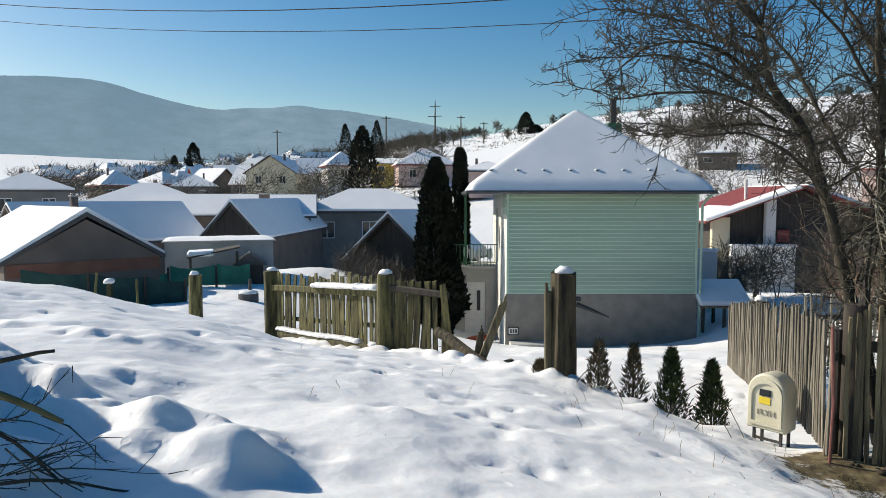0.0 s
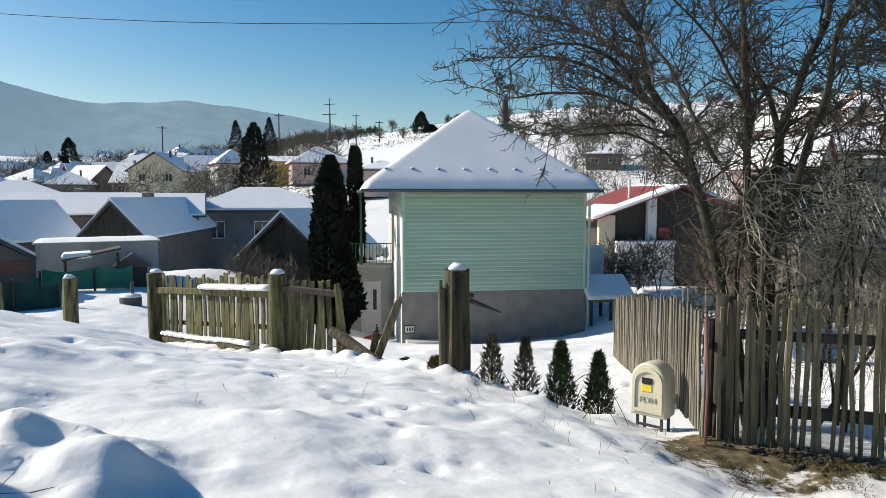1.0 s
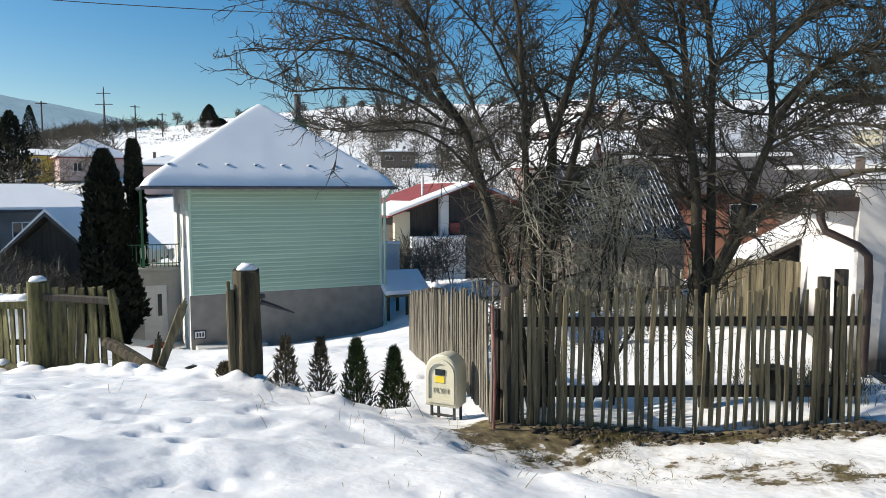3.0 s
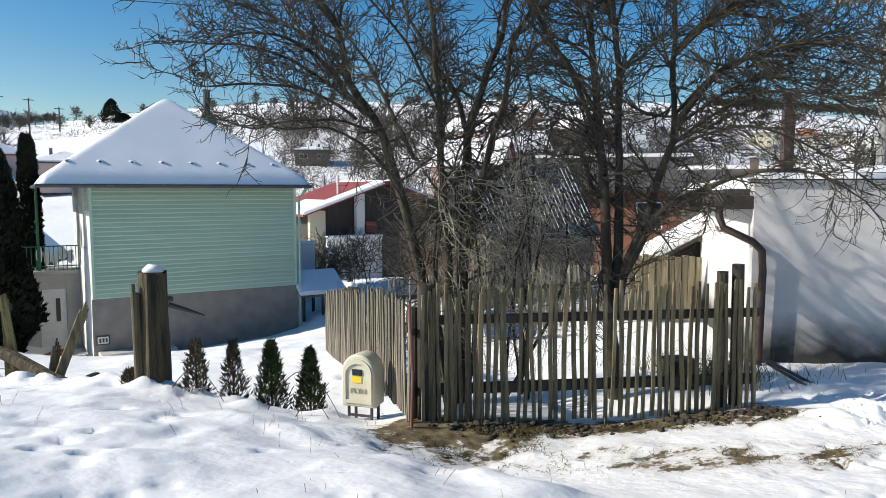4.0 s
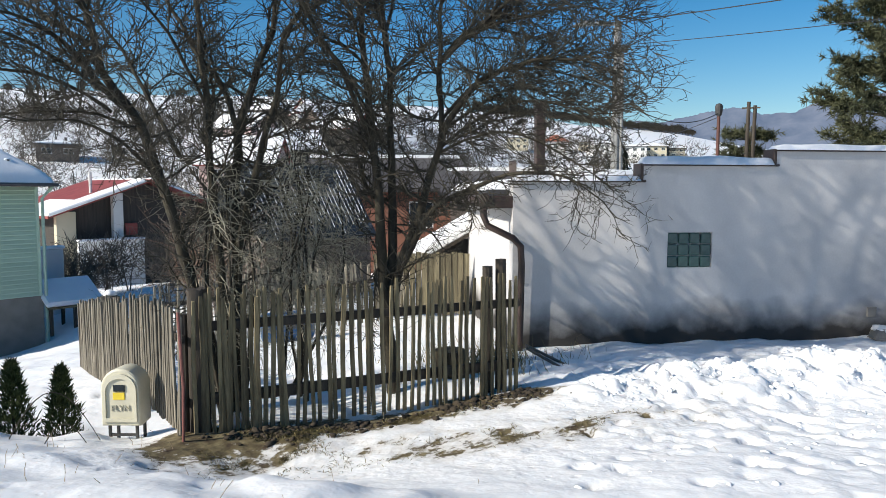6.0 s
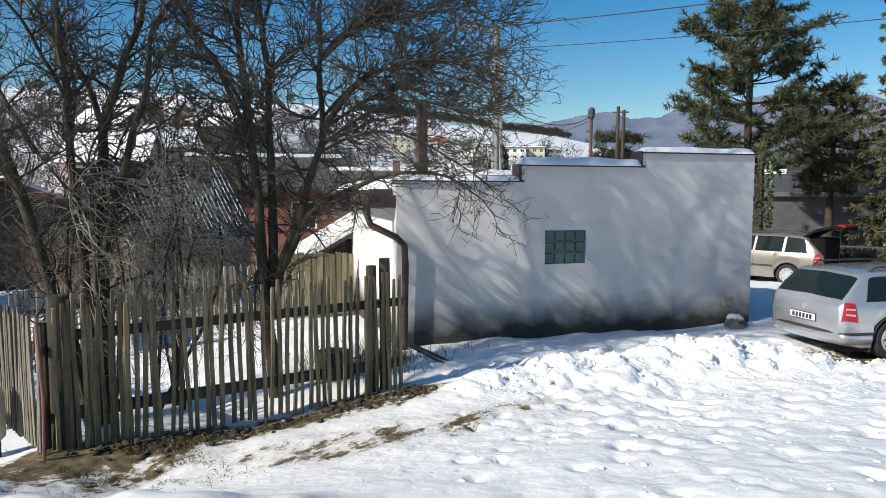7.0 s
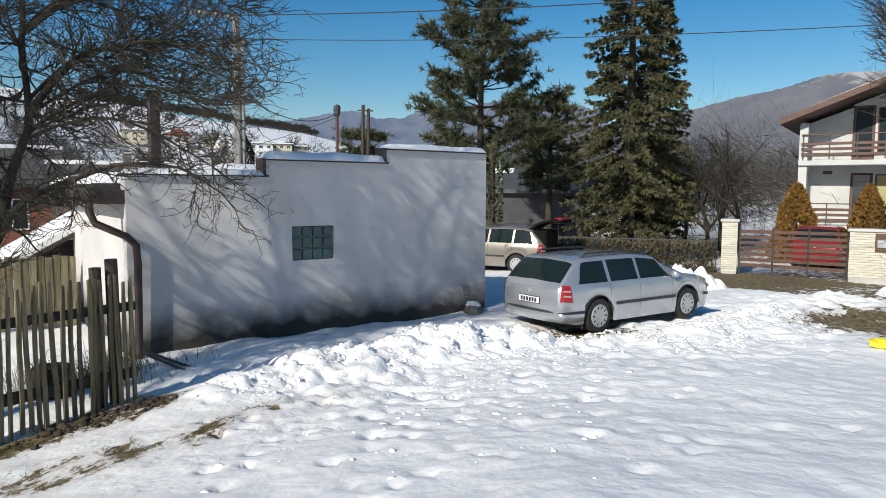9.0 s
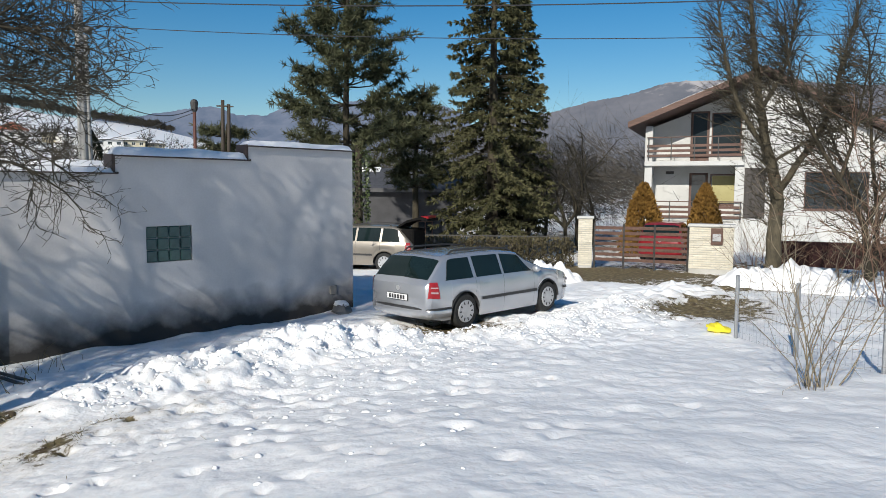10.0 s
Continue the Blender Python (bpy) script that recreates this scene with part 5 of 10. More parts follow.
def garage():
    # local x runs along the front wall, local y goes back into the building, z is world height
    ang = math.degrees(math.atan2(1.9 - 6.54, 14.29 - 9.41))
    G = thing("garage", "low white rendered garage with stepped snow-topped parapet", "garage", (9.41, 6.54, 0), ang)
    W, D = 6.73, 5.1
    wallm = garage_material()
    steps = [(0.0, 2.13, 1.72), (2.13, 4.40, 1.99), (4.40, W, 2.24)]
    win = (2.58, 0.325, 3.345, 0.905)
    g = Geo()
    poly = []
    for i, (a, b, t) in enumerate(steps):
        if i == 1:
            wall_with_holes(g, a, b, -1.4, t, 0, 0.3, [(win[0], win[1], win[2], win[3])])
        else:
            g.box(a, 0, -1.4, b, 0.3, t)
    g.part("front_wall", wallm, G, "white render, dark with damp along its foot")
    Geo().box(0, 0.3, -1.4, 0.3, D, 1.50).part("end_wall", wallm, G)
    Geo().box(W - 0.3, 0.3, -1.4, W, D, 1.9).part("end_wall", wallm, G)
    Geo().box(0.3, D - 0.3, -1.4, W - 0.3, D, 1.5).part("back_wall", wallm, G)
    rf = Geo()
    rf.box(-0.38, 0.3, 1.50, W + 0.1, D + 0.3, 1.60)
    rf.part("roof", FASCIA, G, "flat dark roof")
    g = Geo()
    snow_slab(g, -0.42, W, 0.35, D + 0.3, 1.60, 0.17, 3, 40, 12)
    g.part("roof_snow", ROOF_SNOW, G, "snow on the flat roof", "all")
    for i, (a, b, t) in enumerate(steps):
        fl = Geo().box(a - 0.03, -0.06, t, b + 0.04, 0.34, t + 0.035, 0.008)
        if i:
            fl.box(a - 0.05, -0.035, steps[i - 1][2] + 0.035, a, 0.30, t + 0.035, 0.006)
        fl.part("coping", FLASHING, G, "dark brown metal coping")
        g = Geo()
        snow_slab(g, a - 0.03, b + 0.02, -0.09, 0.36, t + 0.035, (0.07, 0.12, 0.085)[i], i)
        g.part("coping_snow", ROOF_SNOW, G, "snow on the parapet", "all")
    # lower snowy roof section behind the first step
    g = Geo()
    g.box(1.2, 0.6, 1.6, 2.6, 2.2, 1.86)
    g.part("roof_hatch", FLASHING, G)
    g = Geo()
    snow_slab(g, 1.15, 2.65, 0.55, 2.25, 1.86, 0.1, 7)
    g.part("hatch_snow", ROOF_SNOW, G, "", "all")
    # glass block window: mortar grid set back, four by three blocks
    wn_ = Geo().box(win[0], 0.06, win[1], win[2], 0.22, win[3]).part("window", MORTAR, G, "window of dark glass blocks")
    nx_, nz_ = 4, 3
    bw, bh = (win[2] - win[0]) / nx_, (win[3] - win[1]) / nz_
    blk = Geo().box(0.008, 0.0, 0.008, bw - 0.008, 0.05, bh - 0.008, 0.012).mesh("pane", GLASS_BLOCK)
    for i in range(nx_):
        for j in range(nz_):
            piece("pane", blk, wn_, Matrix.Translation((win[0] + i * bw, 0.025, win[1] + j * bh)))
    # eave, gutter and downpipe at the low end
    Geo().box(-0.40, 0.02, 1.30, 0.02, D + 0.3, 1.50, 0.02).part("eave_box", FLASHING, G, "dark boarded eave")
    Geo().tube([(-0.46, -0.02, 1.47), (-0.46, D + 0.3, 1.42)], 0.075, 10).part("gutter", FLASHING, G, "dark brown gutter", True)
    pipe = [(-0.46, 0.12, 1.44), (-0.46, 0.10, 1.18), (-0.40, 0.05, 1.02), (-0.02, -0.12, 0.83), (0.10, -0.14, 0.70), (0.12, -0.13, 0.4), (0.10, -0.12, -1.1)]
    Geo().tube(pipe, 0.055, 10).part("downpipe", FLASHING, G, "dark brown bent downpipe", True)
    # chimney pipe on the roof
    c = Geo().box(0.60, 1.0, 1.55, 0.77, 1.17, 3.08, 0.015).part("chimney", FLASHING, G, "rusty square chimney")
    Geo().box(0.58, 0.98, 3.0, 0.79, 1.19, 3.1, 0.01).part("chimney_cap", FLASHING, c)
    # vent by the far corner
    Geo().box(6.15, -0.02, -0.55, 6.32, 0.01, -0.38, 0.006).part("vent", PLINTH, G, "small grey wall vent")
    # iron rods lying at the foot of the wall
    for i in range(2):
        R_ = thing("iron_rod", "dark iron bar lying against the wall foot", "bar", (8.98 - i * 0.16, 5.98 - i * 0.12, -0.82), 0, "iron bars")
        Geo().beam((0, 0, 0.06), (-0.60, -1.12 + 0.12 * i, 0.02), 0.035, 0.035, 0.005).part("rod", DARK_METAL, R_)
    S = thing("stone", "dark stone capped with snow by the garage corner", "stone", (13.75, 2.05, -0.9), 20)
    Geo().blob((0, 0, 0.04), (0.33, 0.2, 0.16), 5, 0.5).part("rock", PLINTH, S, "", True)
    Geo().blob((0.03, 0, 0.18), (0.24, 0.14, 0.07), 6, 0.3, 7, 12, 0.6).part("snow_cap", SNOW, S, "", "all")


garage()


# ---- cars ----
TYRE = mat("tyre_rubber", (0.012, 0.012, 0.012), (0.03, 0.03, 0.028), 12, 0.85, 0.3)
PLASTIC = mat("black_plastic", (0.02, 0.02, 0.021), (0.04, 0.04, 0.042), 15, 0.6, 0.1)
CAR_GLASS = glass("tinted_car_glass", (0.008, 0.015, 0.015), 0.02)
CAR_GLASS.node_tree.nodes["Principled BSDF"].inputs["Specular IOR Level"].default_value = 0.3
LAMP_RED = mat("red_lamp", (0.26, 0.008, 0.012), (0.36, 0.02, 0.025), 30, 0.3, 0.1, coat=0.15)
LAMP_CLEAR = mat("clear_lamp", (0.34, 0.25, 0.25), (0.46, 0.36, 0.36), 30, 0.25, 0.1)
HUBCAP = mat("silver_hubcap", (0.42, 0.42, 0.43), (0.55, 0.55, 0.56), 8, 0.35, 0.1, metal=0.5)
SILVER = mat("silver_paint", (0.44, 0.455, 0.48), (0.50, 0.515, 0.54), 1.2, 0.25, 0.0, metal=0.6, coat=0.9)
BEIGE = mat("beige_paint", (0.24, 0.215, 0.18), (0.29, 0.26, 0.22), 1.2, 0.32, 0.0, metal=0.45, coat=0.7)
RED_PAINT = mat("red_paint", (0.20, 0.009, 0.013), (0.27, 0.014, 0.02), 1.2, 0.3, 0.0, coat=0.8)
# black for the shaded inside of the boot and for the raised tailgate
BOOT_DARK = mat("boot_shade_and_tailgate", (0.006, 0.006, 0.006), (0.014, 0.013, 0.012), 9, 0.95, 0.1, spec=0.1)
PLATE = mat("plate_white", (0.68, 0.68, 0.68), (0.76, 0.76, 0.76), 9, 0.5, 0.0)


class CarBody:
    """A car's skin: half sections along its length. x runs forward from the rear bumper."""

    def __init__(self, length, width, roof, belt, axles, wheel, tail=0.5, clearance=0.2):
        self.L, self.W, self.roofz, self.beltz, self.axles, self.wheel, self.tail, self.clear = length, width / 2, roof, belt, axles, wheel, tail, clearance

    def top(self, x):
        L, R, B = self.L, self.roofz, self.beltz
        ws0, ws1 = L * 0.565, L * 0.745
        pts = [(0.0, B - 0.06), (0.05, B + 0.0), (self.tail * 0.55, B + 0.5 * (R - B)), (self.tail, R - 0.06), (self.tail + 0.22, R - 0.012), (L * 0.30, R), (L * 0.45, R - 0.005), (ws0, R - 0.06), (ws0 + 0.25, R - 0.2), (ws1, B + 0.035), (L * 0.86, B - 0.04), (L * 0.95, B - 0.14), (L * 0.985, B - 0.26), (L, B - 0.34)]
        return float(np.interp(x, [p[0] for p in pts], [p[1] for p in pts]))

    def half(self, x):
        L = self.L
        return self.W * float(np.interp(x, [0, 0.06, 0.2, 0.6, 1.2, L * 0.6, L * 0.82, L * 0.93, L * 0.98, L], [0.80, 0.89, 0.95, 0.98, 1.0, 1.0, 0.975, 0.89, 0.74, 0.6]))

    def low(self, x):
        z = float(np.interp(x, [0, 0.1, 0.35, self.L - 0.5, self.L - 0.1, self.L], [self.clear + 0.13, self.clear + 0.06, self.clear, self.clear - 0.02, self.clear + 0.02, self.clear + 0.1]))
        for a in self.axles:
            r = self.wheel + 0.055
            if abs(x - a) < r:
                z = max(z, self.wheel * 0.98 + math.sqrt(r * r - (x - a) ** 2))
        return z

    def section(self, x):
        """Points from the sill up to the roof's middle line."""
        h, t, lo = self.half(x), self.top(x), self.low(x)
        B = min(self.beltz, t - 0.02)
        rw = h * float(np.interp(t, [self.beltz - 0.3, self.beltz + 0.05, self.roofz], [0.88, 0.91, 0.79]))
        mid = lambda k: lo + (B - lo) * k
        pts = [(h * 0.955, lo), (h * 0.985, mid(0.18)), (h * 1.0, mid(0.42)), (h * 1.0, mid(0.62)), (h * 0.985, mid(0.85)), (h * 0.955, B)]
        pts += [(h * 0.955 + (rw - h * 0.955) * k, B + (t - 0.07 * min(1, (t - B) * 4) - B) * k) for k in (0.12, 0.5, 0.88, 1.0)]
        te = pts[-1][1]
        pts += [(rw * 0.93, te + (t - te) * 0.62), (rw * 0.75, te + (t - te) * 0.9), (rw * 0.4, t), (0, t + 0.012)]
        return pts

    def stations(self):
        s = set(np.linspace(0, self.L, 52).round(3)) | {0.02, 0.05, 0.09}
        for a in self.axles:
            r = self.wheel + 0.055
            s |= {round(a + r * math.cos(k * math.pi / 14), 3) for k in range(15)}
            s |= {round(a - r - 0.004, 3), round(a + r + 0.004, 3)}
        return sorted(v for v in s if 0 <= v <= self.L)

    def shell(self, cut=None):
        g = Geo()
        st = self.stations()
        n = 14
        for x in st:
            sec = self.section(x)
            g.v += [(x, -p[0], p[1]) for p in sec] + [(x, p[0], p[1]) for p in reversed(sec[:-1])]
        w = 2 * n - 1
        for i in range(len(st) - 1):
            g.f += [(i * w + k, (i + 1) * w + k, (i + 1) * w + k + 1, i * w + k + 1) for k in range(w - 1)]
        g.f += [tuple(range(w)), tuple((len(st) - 1) * w + k for k in range(w - 1, -1, -1))]
        return g

    def at(self, x, v, side, off=0.004):
        """A point on the skin, v: place in the section, pushed out by off."""
        sec = self.section(x)
        i = min(int(v), len(sec) - 2)
        a, b = Vector((sec[i][0], sec[i][1])), Vector((sec[i + 1][0], sec[i + 1][1]))
        p = a.lerp(b, v - i)
        nrm = Vector(((b - a).y, -(b - a).x)).normalized()
        p += nrm * off
        return (x, side * p.x, p.y)

    def panel(self, outline, side, nv=6, nx_=8, off=0.005):
        """A patch on the side: outline gives (x at the bottom, x at the top) for each end, and the section range."""
        (xb0, xt0), (xb1, xt1), v0, v1 = outline
        g = Geo()
        for j in range(nv + 1):
            k = j / nv
            for i in range(nx_ + 1):
                u = i / nx_
                x = (xb0 + (xt0 - xb0) * k) * (1 - u) + (xb1 + (xt1 - xb1) * k) * u
                g.v.append(self.at(x, v0 + (v1 - v0) * k, side, off))
        g.f = [(j * (nx_ + 1) + i, j * (nx_ + 1) + i + 1, (j + 1) * (nx_ + 1) + i + 1, (j + 1) * (nx_ + 1) + i) for j in range(nv) for i in range(nx_)]
        return g

    def bumper(self, z0, z1, off):
        """A moulding round the tail from wheel arch to wheel arch."""
        end = self.axles[0] - self.wheel - 0.08
        side = [(x, self.half(max(x, 0.12)) + off) for x in np.linspace(end, 0.16, 6)]
        w = side[-1][1]
        for a in (15, 30, 45, 60, 75, 90):
            side.append((0.16 - 0.15 * math.sin(radians(a)), w - 0.15 + 0.15 * math.cos(radians(a))))
        side.append((-0.025 - off, w * 0.45))
        line_ = side + [(-0.035 - off, 0.0)] + [(x, -y) for x, y in reversed(side)]
        g = Geo()
        h = z1 - z0
        lv = [(z0 - 0.005, 0.05), (z0 + min(0.04, h * 0.3), 0.01), (z0 + h * 0.5, 0.0), (z1 - min(0.03, h * 0.3), 0.004), (z1, 0.022), (z1 + 0.004, 0.07)]
        for z, inset in lv:
            g.v += [(x + inset * (0.4 if x > 0.2 else 1.0), y - math.copysign(min(inset, abs(y)), y), z) for x, y in line_]
        n = len(line_)
        g.f = [(j * n + i, (j + 1) * n + i, (j + 1) * n + i + 1, j * n + i + 1) for j in range(len(lv) - 1) for i in range(n - 1)]
        return g

    def band(self, x0, x1, v_from, off=0.005, n=8):
        """A patch across the car between the two sides above v_from, for front and rear screens."""
        g = Geo()
        vs = [v_from + (13 - v_from) * k / n for k in range(n + 1)]
        rows = 9
        for j in range(rows + 1):
            x = x0 + (x1 - x0) * j / rows
            pts = [self.at(x, v, -1, 0) for v in vs] + [self.at(x, v, 1, 0) for v in reversed(vs[:-1])]
            slope = (self.top(x + 0.01) - self.top(x - 0.01)) / 0.02
            nn = Vector((-slope, 0, 1)).normalized() * off
            g.v += [(p[0] + nn.x, p[1], p[2] + nn.z) for p in pts]
        w = 2 * n + 1
        g.f = [(j * w + i, j * w + i + 1, (j + 1) * w + i + 1, (j + 1) * w + i) for j in range(rows) for i in range(w - 1)]
        return g


def wheel_parts(T, x, y, r, side):
    t = 0.19
    m = pose(x, y, r, 90, 0, 0)
    prof = [(r * 0.62, -t / 2), (r * 0.9, -t / 2), (r * 0.98, -t / 2 + 0.025), (r, -t / 2 + 0.06), (r, t / 2 - 0.06), (r * 0.98, t / 2 - 0.025), (r * 0.9, t / 2), (r * 0.62, t / 2)]
    tyre = Geo().lathe(prof, 32, m).part("wheel", TYRE, T, "", True)
    s = side
    hub = Geo()
    rr = r * 0.66
    pr = [(rr, 0.0), (rr, 0.02), (rr * 0.94, 0.03), (rr * 0.55, 0.018), (rr * 0.2, 0.024), (0.001, 0.026)]
    hm = pose(x, y + s * (t / 2 - 0.015), r, -90 * s, 0, 0)
    hub.lathe(pr, 28, hm)
    hb = hub.part("hubcap", HUBCAP, tyre, "silver hubcap with slots", True)
    slot = Geo().box(-0.012, -0.03, 0, 0.012, 0.03, 0.008, 0.003).mesh("slot", PLASTIC)
    for k in range(10):
        a = 2 * math.pi * k / 10
        piece("slot", slot, tyre, hm @ pose(rr * 0.74 * math.cos(a), rr * 0.74 * math.sin(a), 0.022, 0, 0, math.degrees(a) + 90))
    return tyre


def make_car(name, label, loc, rz, body, paint, hatch_open=False, estate=True, rails=True):
    T = thing(name, label, "car", loc, rz)
    c = body
    sh = c.shell()
    bod = sh.part("body", paint, T, "", True)
    # dark underbody and wheel wells
    Geo().box(0.25, -c.W * 0.82, c.clear - 0.02, c.L - 0.3, c.W * 0.82, c.beltz - 0.25, 0.03).part("underbody", PLASTIC, T)
    for side in (-1, 1):
        x0, L = c.tail, c.L
        ws0, ws1 = L * 0.565, L * 0.745
        cuts = [((0.40, 0.56), (1.12, 1.08), 5.35, 8.7), ((1.20, 1.16), (L * 0.435, L * 0.425), 5.35, 8.8), ((L * 0.45, L * 0.442), (L * 0.66, L * 0.56), 5.35, 8.8)]
        for o in cuts:
            c.panel(o, side).part("side_window", CAR_GLASS, T, "dark tinted side window", True)
        # door seams, rub strip, handles, flap
        for xs in (1.16, L * 0.442, L * 0.655):
            c.panel(((xs, xs), (xs + 0.008, xs + 0.008), 0.7, 5.2), side, 8, 1, 0.0015).part("door_seam", PLASTIC, T)
        c.panel(((c.axles[0] + c.wheel + 0.09, c.axles[0] + c.wheel + 0.09), (c.axles[1] - c.wheel - 0.1, c.axles[1] - c.wheel - 0.1), 2.0, 2.4), side, 2, 12, 0.014).part("rub_strip", PLASTIC, T, "black rub strip")
        c.panel(((L - 0.45, L - 0.45), (L - 0.05, L - 0.05), 2.0, 2.5), side, 2, 8, 0.012).part("bumper_strip", PLASTIC, T)
        for xh in (1.32, L * 0.47):
            c.panel(((xh, xh), (xh + 0.16, xh + 0.16), 4.05, 4.45), side, 2, 4, 0.022).part("door_handle", paint, T)
        if side < 0:
            g = Geo()
            for k in range(20):
                a = 2 * math.pi * k / 20
                g.v.append(c.at(0.93 + 0.075 * math.cos(a), 4.0 + 0.45 * math.sin(a), side, 0.004))
            g.f = [tuple(range(20))]
            g.part("fuel_flap", paint, T)
        # rear lamp wraps the corner
        c.panel(((0.02, 0.06), (0.24, 0.20), 2.75, 5.0), side, 8, 6, 0.012).part("rear_lamp", LAMP_RED, T, "red rear lamp", True)
        for v0 in (3.35, 3.95):
            c.panel(((0.06, 0.065), (0.20, 0.195), v0, v0 + 0.2), side, 3, 4, 0.016).part("lamp_bar", LAMP_CLEAR, T, "pale lamp segment", True)
        # mirror
        mp_ = c.at(L * 0.655, 5.5, side, 0.09)
        Geo().blob(mp_, (0.07, 0.10, 0.075), 2, 0.1).part("mirror", paint, T, "", True)
        if rails:
            pts = [(c.tail + 0.25 + (L * 0.5 - c.tail) * k, side * c.W * 0.66, c.top(c.tail + 0.3 + (L * 0.5 - c.tail) * k) + (0.045 if 0.03 < k < 0.97 else -0.03)) for k in (0, 0.06, 0.3, 0.6, 0.94, 1.0)]
            Geo().tube(pts, 0.017, 8).part("roof_rail", PLASTIC, T, "black roof rail", True)
        for a in c.axles:
            g = Geo()
            n = 16
            for k in range(n + 1):
                an = math.pi * k / n
                for rad, yy in ((c.wheel + 0.055, c.half(a) * 0.99), (c.wheel + 0.055, c.half(a) * 0.6)):
                    g.v.append((a + rad * math.cos(an), side * yy, c.wheel * 0.98 + rad * math.sin(an)))
            g.f = [(2 * k, 2 * k + 1, 2 * k + 3, 2 * k + 2) for k in range(n)]
            g.part("wheel_well", PLASTIC, T)
            wheel_parts(T, a, side * (c.half(a) - 0.115), c.wheel, side)
        fl = c.axles[0] - c.wheel - 0.05
        Geo().box(fl - 0.015, side * c.W * 0.80 - 0.1, c.clear - 0.08, fl + 0.01, side * c.W * 0.80 + 0.1, c.clear + 0.16, 0.005).part("mud_flap", PLASTIC, T)
    # screens
    if hatch_open:
        # a solid black box stands in for the shade inside the boot
        Geo().box(-0.02, -c.W * 0.72, 0.62, 0.5, c.W * 0.72, c.roofz - 0.12, 0.06).part("boot_shade", BOOT_DARK, T, "black box for the shaded open luggage space")
        g = Geo()
        hp = [(0.62, c.roofz - 0.03), (0.25, c.roofz + 0.20), (-0.25, c.roofz + 0.33), (-0.52, c.roofz + 0.25), (-0.50, c.roofz + 0.17), (-0.2, c.roofz + 0.24), (0.28, c.roofz + 0.10), (0.62, c.roofz - 0.10)]
        g.prism(hp, -c.W * 0.7, c.W * 0.7, "y")
        tg = g.part("tailgate", BOOT_DARK, T, "raised tailgate", True)
        Geo().box(-0.50, -c.W * 0.5, c.roofz + 0.255, -0.2, c.W * 0.5, c.roofz + 0.345, 0.02).part("tailgate_lamp", LAMP_RED, tg)
    else:
        c.band(0.085, c.tail * 0.93, 9.75, 0.006).part("rear_window", CAR_GLASS, T, "dark rear window", True)
        Geo().box(-0.022, -0.27, c.beltz - 0.36, -0.004, 0.27, c.beltz - 0.235, 0.004).part("plate_frame", PLASTIC, T)
        pl = Geo().box(-0.028, -0.26, c.beltz - 0.35, -0.018, 0.26, c.beltz - 0.245, 0.003).part("number_plate", PLATE, T, "white number plate with dark bars")
        for k in range(6):
            yy = -0.20 + k * 0.072
            Geo().box(-0.032, yy, c.beltz - 0.335, -0.026, yy + 0.048, c.beltz - 0.262, 0).part("bar", PLASTIC, pl)
        Geo().lathe([(0.0, 0), (0.045, 0), (0.045, 0.008), (0.0, 0.012)], 18, pose(0.0, 0, c.beltz - 0.14, 0, -90, 0)).part("badge", HUBCAP, T, "round plain badge")
        c.bumper(c.beltz - 0.505, c.beltz - 0.455, 0.024).part("bumper_strip", PLASTIC, T, "black bumper strip", True)
        c.bumper(c.clear + 0.05, c.beltz - 0.455, 0.012).part("rear_bumper", paint, T, "", True)
        Geo().tube([(0.16, 0.05, c.roofz - 0.42), (0.1, 0.4, c.roofz - 0.5)], 0.008, 5).part("wiper", PLASTIC, T)
    c.band(c.L * 0.575, c.L * 0.735, 9.3, 0.006).part("windscreen", CAR_GLASS, T, "dark windscreen", True)
    Geo().box(c.L - 0.10, -c.W * 0.5, c.beltz - 0.42, c.L + 0.005, c.W * 0.5, c.beltz - 0.30, 0.02).part("grille", PLASTIC, T)
    for side in (-1, 1):
        Geo().blob((c.L - 0.13, side * c.W * 0.6, c.beltz - 0.30), (0.1, 0.16, 0.07), 3, 0.1).part("headlamp", LAMP_CLEAR, T, "clear headlamp", True)
    return T


ESTATE = CarBody(4.43, 1.71, 1.38, 0.90, (0.90, 3.41), 0.315, 0.42)
SUV = CarBody(4.75, 1.93, 1.70, 1.10, (1.0, 3.85), 0.36, 0.55, 0.26)
HATCH = CarBody(4.1, 1.68, 1.45, 0.92, (0.75, 3.2), 0.30, 0.5)
CAR_RZ = -43.8
_h = Vector((math.cos(radians(CAR_RZ)), math.sin(radians(CAR_RZ)), 0))
_r = Vector((-_h.y, _h.x, 0))
_o = Vector((12.42, -0.26, -0.90)) + _r * 0.72 - _h * 0.87
make_car("estate_car", "silver-grey estate car with roof rails parked in snow", _o, CAR_RZ, ESTATE, SILVER).scale = (0.968, 0.968, 0.95)


